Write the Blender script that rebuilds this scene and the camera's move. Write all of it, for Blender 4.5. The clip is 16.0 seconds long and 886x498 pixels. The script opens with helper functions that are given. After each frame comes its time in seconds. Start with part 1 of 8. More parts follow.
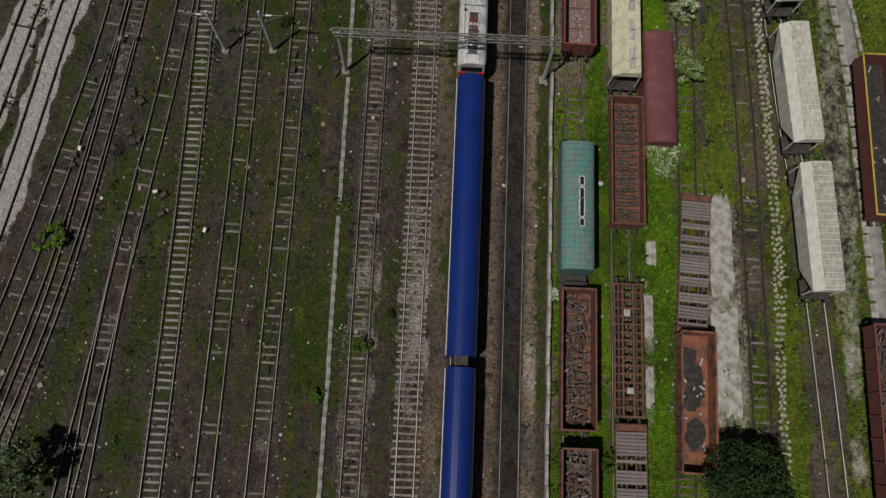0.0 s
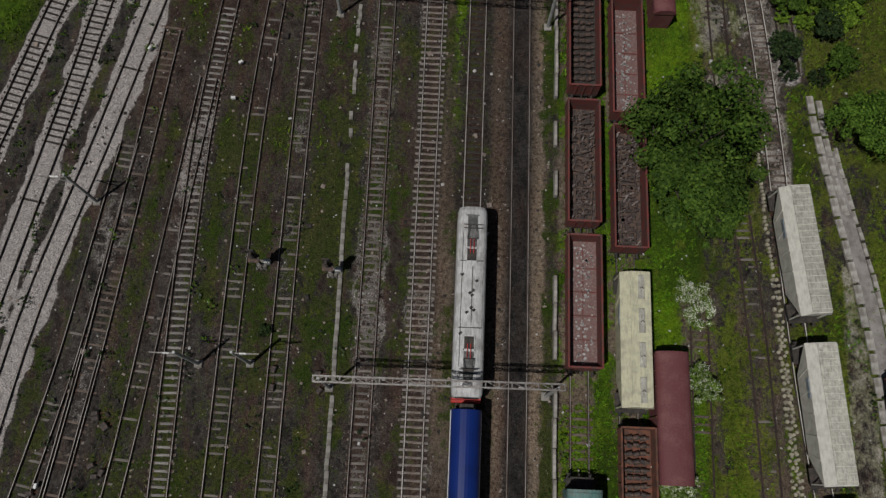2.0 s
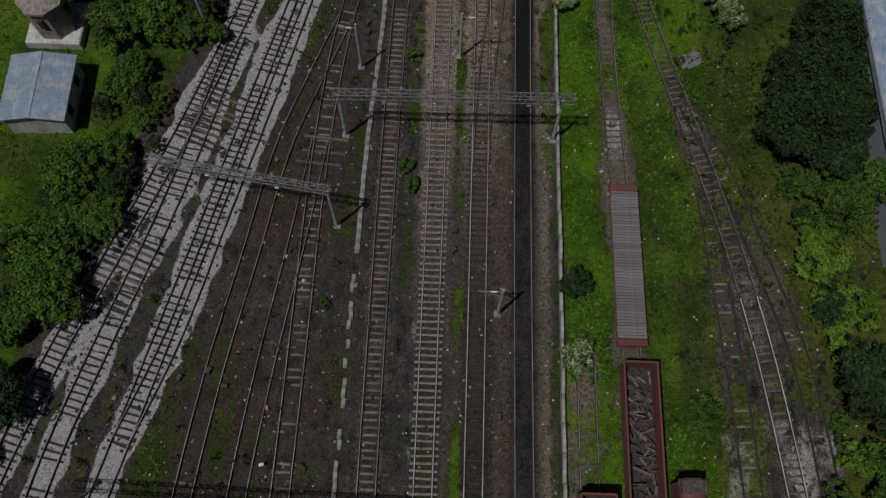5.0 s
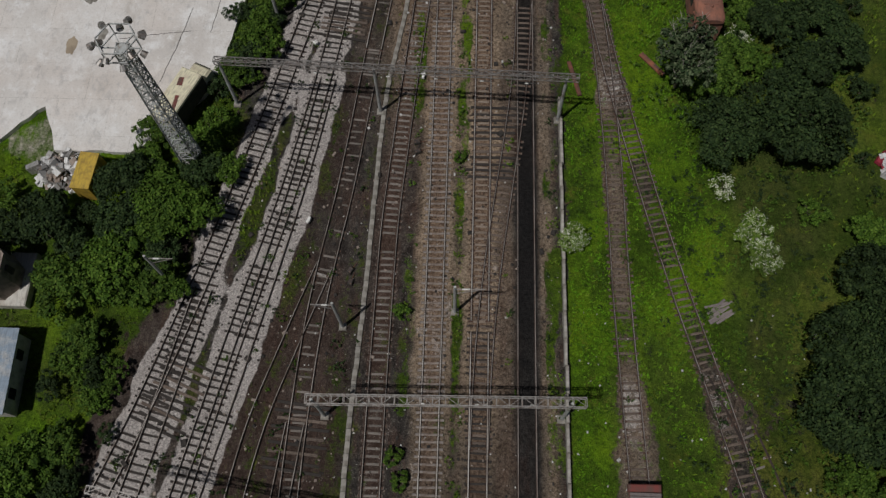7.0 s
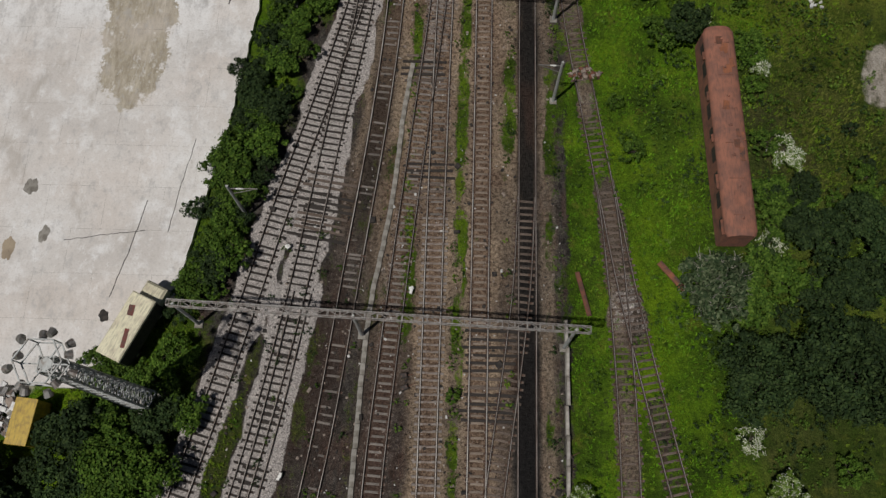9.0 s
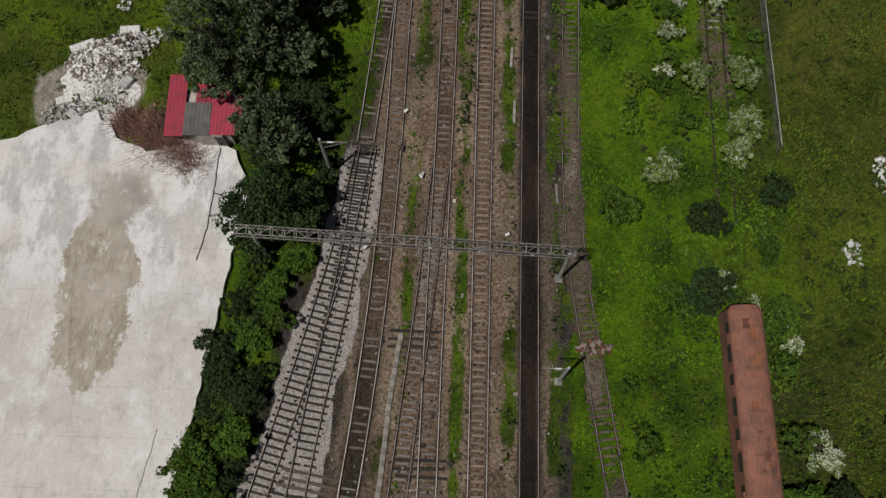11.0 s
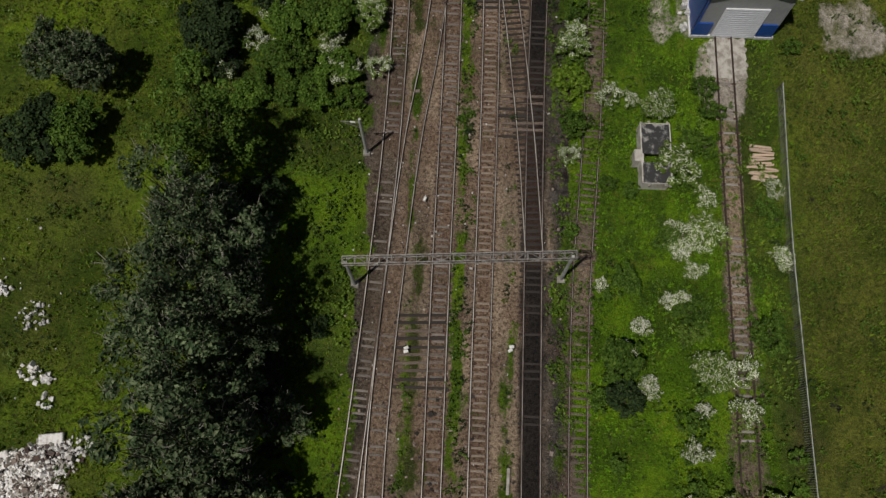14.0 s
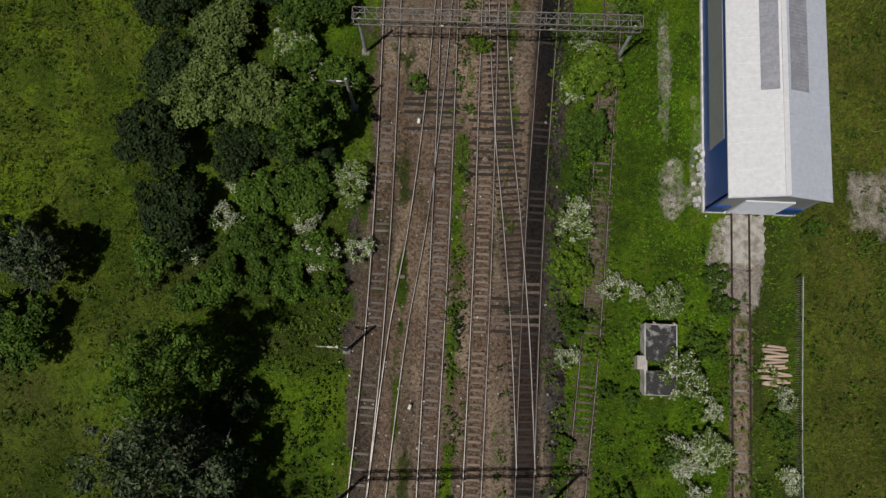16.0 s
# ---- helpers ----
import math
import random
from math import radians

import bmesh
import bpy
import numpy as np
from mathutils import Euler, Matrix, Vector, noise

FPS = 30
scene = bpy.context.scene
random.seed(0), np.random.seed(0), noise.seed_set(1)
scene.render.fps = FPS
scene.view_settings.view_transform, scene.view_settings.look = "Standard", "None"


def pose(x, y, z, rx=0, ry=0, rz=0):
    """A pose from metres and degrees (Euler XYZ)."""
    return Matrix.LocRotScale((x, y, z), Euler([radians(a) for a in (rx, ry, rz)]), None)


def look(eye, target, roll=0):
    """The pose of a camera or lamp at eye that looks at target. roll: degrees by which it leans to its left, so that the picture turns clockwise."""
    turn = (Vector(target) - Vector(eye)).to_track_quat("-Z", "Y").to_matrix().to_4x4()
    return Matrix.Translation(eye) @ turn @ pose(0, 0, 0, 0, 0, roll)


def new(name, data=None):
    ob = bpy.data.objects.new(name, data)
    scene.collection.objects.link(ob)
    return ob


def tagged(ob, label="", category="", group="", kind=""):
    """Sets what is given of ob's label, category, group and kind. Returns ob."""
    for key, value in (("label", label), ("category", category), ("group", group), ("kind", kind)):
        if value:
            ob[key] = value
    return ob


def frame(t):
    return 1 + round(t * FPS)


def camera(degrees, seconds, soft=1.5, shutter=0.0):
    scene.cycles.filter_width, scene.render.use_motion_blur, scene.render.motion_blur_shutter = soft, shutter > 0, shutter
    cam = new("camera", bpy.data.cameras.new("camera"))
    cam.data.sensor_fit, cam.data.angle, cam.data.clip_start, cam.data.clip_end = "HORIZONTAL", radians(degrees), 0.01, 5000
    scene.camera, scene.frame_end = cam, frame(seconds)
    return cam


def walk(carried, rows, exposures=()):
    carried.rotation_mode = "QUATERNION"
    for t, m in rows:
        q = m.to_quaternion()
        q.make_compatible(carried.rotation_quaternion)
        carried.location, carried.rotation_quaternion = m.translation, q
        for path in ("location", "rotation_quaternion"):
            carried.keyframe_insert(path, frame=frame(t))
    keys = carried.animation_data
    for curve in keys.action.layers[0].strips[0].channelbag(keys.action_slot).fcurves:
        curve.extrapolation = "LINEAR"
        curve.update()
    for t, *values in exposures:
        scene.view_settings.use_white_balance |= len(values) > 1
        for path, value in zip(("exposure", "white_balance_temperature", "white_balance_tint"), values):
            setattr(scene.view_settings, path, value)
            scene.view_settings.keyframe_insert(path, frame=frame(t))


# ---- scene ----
cam = camera(58.3, 16.0, soft=1.42)

PATH = [
    (0, (2.311, 7.269, 66.518), (2.337, 7.729, 64.572), 5.8),
    (0.5, (2.06, 13.568, 66.525), (2.09, 14.027, 64.578), 6.4),
    (1, (2.093, 20.033, 66.485), (2.118, 20.512, 64.543), 5.7),
    (1.5, (2.108, 26.245, 66.595), (2.129, 26.736, 64.656), 5.1),
    (2, (2.159, 32.961, 66.553), (2.172, 33.496, 64.626), 3.9),
    (2.5, (2.056, 39.388, 66.651), (2.068, 39.953, 64.732), 3.7),
    (3, (1.962, 45.996, 66.692), (1.972, 46.603, 64.787), 3.3),
    (3.5, (1.673, 52.537, 66.71), (1.687, 53.186, 64.818), 3.5),
    (4, (1.352, 59.245, 66.772), (1.372, 59.93, 64.893), 3.9),
    (4.2, (1.394, 61.9, 66.789), (1.411, 62.598, 64.915), 3.7),
    (6.3, (3.415, 89.076, 66.656), (3.366, 89.81, 64.796), -2.1),
    (6.5, (3.455, 91.695, 66.627), (3.404, 92.431, 64.768), -2.2),
    (7, (3.332, 98.315, 66.528), (3.283, 99.052, 64.67), -2.2),
    (7.5, (3.257, 104.883, 66.386), (3.211, 105.59, 64.516), -2.1),
    (8, (3.302, 111.494, 66.229), (3.257, 112.152, 64.341), -2.4),
    (8.5, (3.204, 118.049, 66.211), (3.162, 118.68, 64.313), -2.2),
    (9, (2.864, 124.791, 66.256), (2.831, 125.42, 64.358), -1.3),
    (9.2, (2.803, 127.517, 66.234), (2.772, 128.144, 64.335), -1.0),
    (11.3, (3.488, 155.026, 66.351), (3.433, 155.65, 64.452), -3.2),
    (11.5, (3.424, 157.643, 66.338), (3.372, 158.268, 64.438), -3.1),
    (12, (3.149, 164.177, 66.156), (3.104, 164.805, 64.257), -2.2),
    (12.5, (3.114, 170.379, 66.096), (3.07, 171.016, 64.2), -2.1),
    (13, (3.113, 176.954, 66.046), (3.068, 177.594, 64.152), -2.0),
    (13.5, (2.797, 183.902, 66.074), (2.762, 184.538, 64.178), -1.2),
    (14, (2.391, 191.269, 66.169), (2.367, 191.855, 64.257), -0.3),
    (14.5, (2.284, 198.302, 66.3), (2.267, 198.814, 64.367), 0.2),
    (15, (2.296, 205.104, 66.372), (2.282, 205.541, 64.421), 0.3),
    (15.5, (2.363, 211.652, 66.531), (2.349, 212.021, 64.565), 0.2),
    (16, (2.181, 218.309, 66.717), (2.175, 218.634, 64.743), 1.4),
]
walk(cam, [(t, look(eye, target, roll)) for t, eye, target, roll in PATH],
     exposures=[(0, -0.14, 6450, 10), (1.5, -0.26, 6300, 10), (2.4, -0.36, 6200, 10), (3, -0.43, 6000, 10), (3.7, -0.53, 5850, 9), (4.4, -0.57, 5800, 9), (6.3, -0.36, 6200, 10),
                (7.5, -0.24, 6350, 10), (9, -0.14, 6450, 10), (12.5, -0.13, 6600, 10), (14, -0.04, 6650, 10), (16, -0.04, 6550, 10)])

# ---- world, sun, exposure ----
SUN = Vector((-2.3, -2.2, 7.0)).normalized()
world = bpy.data.worlds.new("sky")
scene.world = world
world.use_nodes = True
_wn = world.node_tree
_sky = _wn.nodes.new("ShaderNodeTexSky")
_sky.sky_type = "NISHITA"
_sky.sun_disc = False
_sky.sun_elevation = math.asin(SUN.z)
_sky.sun_rotation = math.atan2(SUN.x, SUN.y)
_sky.air_density = 1.2
_sky.dust_density = 2.0
_wn.links.new(_sky.outputs[0], _wn.nodes["Background"].inputs[0])
_wn.nodes["Background"].inputs[1].default_value = 0.0145
_sun = bpy.data.lights.new("sun", "SUN")
_sun.energy, _sun.angle, _sun.color = 2.85, radians(0.9), (1.0, 0.955, 0.885)
sun = new("sun", _sun)
sun.matrix_world = look((0, 0, 90), Vector((0, 0, 90)) - SUN)


# ---- materials ----
class Nodes:
    """Short hand for a material's node tree."""

    def __init__(self, name, rough=0.8, metal=0.0):
        self.mat = bpy.data.materials.new(name)
        self.mat.use_nodes = True
        self.tree = self.mat.node_tree
        self.bsdf = self.tree.nodes["Principled BSDF"]
        self.bsdf.inputs["Roughness"].default_value = rough
        self.bsdf.inputs["Metallic"].default_value = metal

    def add(self, kind, **sockets):
        n = self.tree.nodes.new(kind)
        for k, v in sockets.items():
            self.put(n.inputs[k.replace("_", " ")], v)
        return n

    def put(self, socket, v):
        if isinstance(v, bpy.types.NodeSocket):
            self.tree.links.new(v, socket)
        elif hasattr(v, "__len__") and len(v) == 3 and socket.type == "RGBA":
            socket.default_value = (*v, 1)
        else:
            socket.default_value = v

    def coords(self, which="Object"):
        return self.add("ShaderNodeTexCoord").outputs[which]

    def noise(self, scale, detail=4.0, vec=None, rough=0.55, out="Fac"):
        n = self.add("ShaderNodeTexNoise", Scale=scale, Detail=detail, Roughness=rough)
        if vec is not None:
            self.put(n.inputs["Vector"], vec)
        return n.outputs[out]

    def voronoi(self, scale, vec=None, out="Distance"):
        n = self.add("ShaderNodeTexVoronoi", Scale=scale)
        if vec is not None:
            self.put(n.inputs["Vector"], vec)
        return n.outputs[out]

    def ramp(self, fac, *stops):
        n = self.add("ShaderNodeValToRGB", Fac=fac)
        e = n.color_ramp.elements
        while len(e) < len(stops):
            e.new(0.5)
        for slot, (p, c) in zip(e, stops):
            slot.position = p
            slot.color = (c, c, c, 1) if isinstance(c, (int, float)) else (*c, 1)
        return n.outputs["Color"]

    def mix(self, fac, a, b, how="MIX"):
        n = self.tree.nodes.new("ShaderNodeMix")
        n.data_type, n.blend_type = "RGBA", how
        self.put(n.inputs[0], fac)
        self.put(n.inputs[6], a)
        self.put(n.inputs[7], b)
        return n.outputs[2]

    def calc(self, how, a, b=0.0, clamp=False):
        n = self.tree.nodes.new("ShaderNodeMath")
        n.operation, n.use_clamp = how, clamp
        self.put(n.inputs[0], a)
        self.put(n.inputs[1], b)
        return n.outputs[0]

    def scaled(self, vec, s):
        n = self.add("ShaderNodeMapping", Vector=vec)
        n.inputs["Scale"].default_value = s
        return n.outputs[0]

    def bump(self, height, strength=0.4, distance=0.05):
        n = self.add("ShaderNodeBump", Height=height, Strength=strength, Distance=distance)
        self.tree.links.new(n.outputs[0], self.bsdf.inputs["Normal"])

    def done(self, color):
        self.put(self.bsdf.inputs["Base Color"], color)
        return self.mat


def worn(name, base, wear, amount=0.5, scale=1.2, rough=0.6, metal=0.0, streak=True, grain=9.0, per_object=0.12, dirt=(0.05, 0.045, 0.04)):
    """Paint, metal or plaster with patches of wear, fine grain and vertical dirt streaks."""
    k = Nodes(name, rough, metal)
    co = k.coords()
    big = k.noise(scale, 5, co)
    fine = k.noise(grain, 4, co)
    m = k.ramp(k.calc("ADD", k.calc("MULTIPLY", big, 0.75), k.calc("MULTIPLY", fine, 0.3)), (0.62 - amount * 0.3, 0.0), (0.74 - amount * 0.22, 1.0))
    c = k.mix(m, base, wear)
    if streak:
        s = k.noise(3.0, 3, k.scaled(co, (2.5, 0.5, 0.35)))
        c = k.mix(k.calc("MULTIPLY", k.ramp(s, (0.45, 0.0), (0.75, 1.0)), 0.45), c, dirt)
    rnd = k.add("ShaderNodeObjectInfo").outputs["Random"]
    v = k.calc("ADD", k.calc("MULTIPLY", rnd, per_object * 2), 1 - per_object)
    v = k.calc("MULTIPLY", v, k.calc("ADD", k.calc("MULTIPLY", fine, 0.4), 0.8))
    hsv = k.add("ShaderNodeHueSaturation", Color=c, Value=v)
    k.bump(fine, 0.3, 0.01)
    return k.done(hsv.outputs[0])


def wood(name, a, b, per_object=0.35, rough=0.9):
    k = Nodes(name, rough)
    co = k.coords()
    g = k.noise(5.0, 5, k.scaled(co, (0.7, 6, 6)))
    c = k.mix(k.ramp(g, (0.3, 0.0), (0.7, 1.0)), a, b)
    rnd = k.add("ShaderNodeObjectInfo").outputs["Random"]
    isl = k.add("ShaderNodeNewGeometry").outputs["Random Per Island"]
    v = k.calc("ADD", k.calc("MULTIPLY", k.calc("ADD", rnd, isl), per_object), 1 - per_object)
    hsv = k.add("ShaderNodeHueSaturation", Color=c, Value=v)
    k.bump(g, 0.4, 0.01)
    return k.done(hsv.outputs[0])


def leafy(name, a, b, c3, rough=0.75):
    k = Nodes(name, rough)
    k.put(k.bsdf.inputs["Specular IOR Level"], 0.2)
    isl = k.add("ShaderNodeNewGeometry").outputs["Random Per Island"]
    c = k.ramp(isl, (0.0, a), (0.5, b), (1.0, c3))
    rnd = k.add("ShaderNodeObjectInfo").outputs["Random"]
    patch = k.noise(0.8, 2, k.coords())
    big = k.ramp(k.noise(0.16, 5, k.coords(), 0.62), (0.34, 0.62), (0.6, 1.22))
    v = k.calc("ADD", k.calc("ADD", k.calc("MULTIPLY", rnd, 0.4), 0.62), k.calc("MULTIPLY", patch, 0.4))
    v = k.calc("MULTIPLY", v, big)
    hsv = k.add("ShaderNodeHueSaturation", Color=c, Value=v)
    k.put(k.bsdf.inputs["Subsurface Weight"], 0.0)
    return k.done(hsv.outputs[0])


def ground_material():
    """Soil, ballast and turf, mixed by the painted cover of the ground and broken up by noise."""
    k = Nodes("ground_cover", 0.95)
    k.put(k.bsdf.inputs["Specular IOR Level"], 0.12)
    co = k.coords()
    cov = k.add("ShaderNodeVertexColor")
    cov.layer_name = "cover"
    tin = k.add("ShaderNodeVertexColor")
    tin.layer_name = "tint"
    sc = k.add("ShaderNodeSeparateColor", Color=cov.outputs["Color"])
    st = k.add("ShaderNodeSeparateColor", Color=tin.outputs["Color"])
    dry = cov.outputs["Alpha"]
    n1 = k.noise(0.22, 7, co, 0.68)
    n2 = k.noise(1.0, 7, k.scaled(co, (1.0, 0.6, 1.0)), 0.72)
    n3 = k.noise(3.4, 6, co, 0.78)
    n4 = k.noise(9.5, 4, co, 0.75)
    n5 = k.noise(0.7, 6, k.scaled(co, (1.0, 0.25, 1.0)), 0.7)
    n6 = k.noise(0.13, 8, k.scaled(co, (1.0, 0.8, 1.0)), 0.66)
    stones = k.voronoi(11.0, co, "Color")
    sv = k.add("ShaderNodeSeparateColor", Color=stones).outputs[0]
    # soil: dark earth, ash and rusty patches
    soil = k.mix(k.ramp(n2, (0.34, 0.0), (0.68, 1.0)), (0.018, 0.016, 0.015), (0.115, 0.102, 0.092))
    soil = k.mix(k.ramp(n5, (0.5, 0.0), (0.66, 0.85)), soil, k.mix(n3, (0.06, 0.036, 0.028), (0.15, 0.097, 0.078)))
    soil = k.mix(k.ramp(n1, (0.54, 0.0), (0.66, 0.6)), soil, k.mix(n3, (0.06, 0.057, 0.056), (0.17, 0.158, 0.15)))
    soil = k.mix(k.calc("MULTIPLY", st.outputs[1], 0.92), soil, k.mix(k.ramp(n3, (0.3, 0.0), (0.7, 1.0)), (0.19, 0.132, 0.086), (0.62, 0.48, 0.345)))
    grit = k.calc("MULTIPLY", k.ramp(n4, (0.56, 0.0), (0.68, 1.0)), k.ramp(n2, (0.35, 0.1), (0.65, 0.9)))
    soil = k.mix(k.calc("MULTIPLY", grit, 0.65), soil, (0.36, 0.325, 0.29))
    soil = k.mix(k.calc("MULTIPLY", st.outputs[2], 0.95), soil, k.mix(n3, (0.004, 0.004, 0.005), (0.026, 0.025, 0.025)))
    soil = k.mix(k.calc("MULTIPLY", tin.outputs["Alpha"], k.ramp(n3, (0.35, 0.95), (0.65, 0.5))), soil, k.mix(n2, (0.055, 0.026, 0.018), (0.17, 0.095, 0.068)))
    # clean stone ballast
    stone = k.mix(k.calc("MULTIPLY", sv, 0.9), (0.29, 0.265, 0.255), (0.66, 0.61, 0.585))
    stone = k.mix(k.ramp(n2, (0.56, 0.0), (0.74, 0.6)), stone, k.mix(n4, (0.1, 0.085, 0.078), (0.3, 0.26, 0.24)))
    bal = k.calc("ADD", sc.outputs[1], k.calc("ADD", k.calc("MULTIPLY", k.calc("SUBTRACT", n2, 0.5), 0.9), k.calc("MULTIPLY", k.calc("SUBTRACT", n4, 0.5), 0.5)))
    base = k.mix(k.ramp(bal, (0.42, 0.0), (0.6, 1.0)), soil, stone)
    # turf
    weed = k.mix(k.ramp(n3, (0.3, 0.0), (0.7, 1.0)), (0.024, 0.032, 0.01), (0.085, 0.094, 0.028))
    weed = k.mix(k.ramp(n5, (0.5, 0.0), (0.7, 0.8)), weed, k.mix(n3, (0.055, 0.05, 0.02), (0.14, 0.122, 0.05)))
    lush = k.mix(k.ramp(n3, (0.28, 0.0), (0.72, 1.0)), (0.052, 0.125, 0.003), (0.135, 0.275, 0.006))
    lush = k.mix(k.ramp(n2, (0.45, 0.0), (0.68, 0.7)), lush, k.mix(n3, (0.025, 0.058, 0.003), (0.1, 0.155, 0.008)))
    old = k.mix(k.ramp(n3, (0.28, 0.0), (0.72, 1.0)), (0.056, 0.074, 0.009), (0.215, 0.232, 0.036))
    old = k.mix(k.ramp(n2, (0.5, 0.0), (0.72, 0.8)), old, (0.1, 0.096, 0.03))
    turf = k.mix(st.outputs[0], weed, lush)
    turf = k.mix(k.calc("MULTIPLY", dry, k.ramp(n1, (0.3, 0.6), (0.6, 1.0))), turf, old)
    turf = k.mix(k.ramp(n6, (0.38, 0.85), (0.53, 0.0)), turf, k.mix(n3, (0.012, 0.028, 0.003), (0.055, 0.095, 0.01)))
    turf = k.mix(k.calc("MULTIPLY", st.outputs[0], k.ramp(n6, (0.5, 0.0), (0.62, 0.8))), turf, k.mix(n3, (0.09, 0.17, 0.006), (0.23, 0.35, 0.012)))
    n7 = k.noise(0.5, 7, co, 0.72)
    n8 = k.noise(1.9, 6, co, 0.75)
    turf = k.mix(k.ramp(n7, (0.56, 0.0), (0.7, 0.75)), turf, k.mix(n3, (0.075, 0.085, 0.012), (0.2, 0.2, 0.035)))
    turf = k.mix(k.ramp(n7, (0.32, 0.75), (0.45, 0.0)), turf, k.mix(n3, (0.008, 0.02, 0.003), (0.04, 0.075, 0.008)))
    turf = k.mix(k.ramp(n8, (0.34, 0.65), (0.47, 0.0)), turf, k.mix(n3, (0.008, 0.02, 0.003), (0.036, 0.07, 0.008)))
    patch = k.calc("ADD", k.calc("MULTIPLY", k.calc("SUBTRACT", n1, 0.5), 1.1), k.calc("MULTIPLY", k.calc("SUBTRACT", n2, 0.5), 1.7))
    patch = k.calc("ADD", patch, k.calc("MULTIPLY", k.calc("SUBTRACT", n3, 0.5), 0.9))
    g = k.calc("ADD", sc.outputs[0], patch)
    base = k.mix(k.ramp(g, (0.4, 0.0), (0.6, 1.0)), base, turf)
    # pale dust and old concrete
    dust = k.mix(k.ramp(n2, (0.35, 0.0), (0.7, 1.0)), (0.27, 0.235, 0.195), (0.58, 0.53, 0.475))
    d = k.calc("ADD", sc.outputs[2], k.calc("MULTIPLY", patch, 0.6))
    base = k.mix(k.ramp(d, (0.36, 0.0), (0.7, 0.95)), base, dust)
    v = k.calc("ADD", k.calc("MULTIPLY", k.ramp(n4, (0.32, 0.0), (0.68, 1.0)), 0.75), 0.3)
    v = k.calc("ADD", v, k.calc("MULTIPLY", k.ramp(k.noise(22.0, 3, co, 0.8), (0.36, 0.0), (0.64, 1.0)), 0.75))
    # hollows of the relief get shade put into the colour, less on turf and ballast
    pit_shade = k.ramp(n3, (0.33, 0.36), (0.52, 1.0))
    calm = k.calc("MAXIMUM", k.ramp(g, (0.5, 0.0), (0.7, 0.6)), k.ramp(bal, (0.5, 0.0), (0.66, 0.6)))
    v = k.calc("MULTIPLY", v, k.calc("ADD", pit_shade, k.calc("MULTIPLY", calm, k.calc("SUBTRACT", 1.0, pit_shade))))
    hsv = k.add("ShaderNodeHueSaturation", Color=base, Value=v)
    k.bump(k.calc("ADD", k.calc("ADD", n3, k.calc("MULTIPLY", sv, 0.4)), n4), 1.0, 0.12)
    return k.done(hsv.outputs[0])


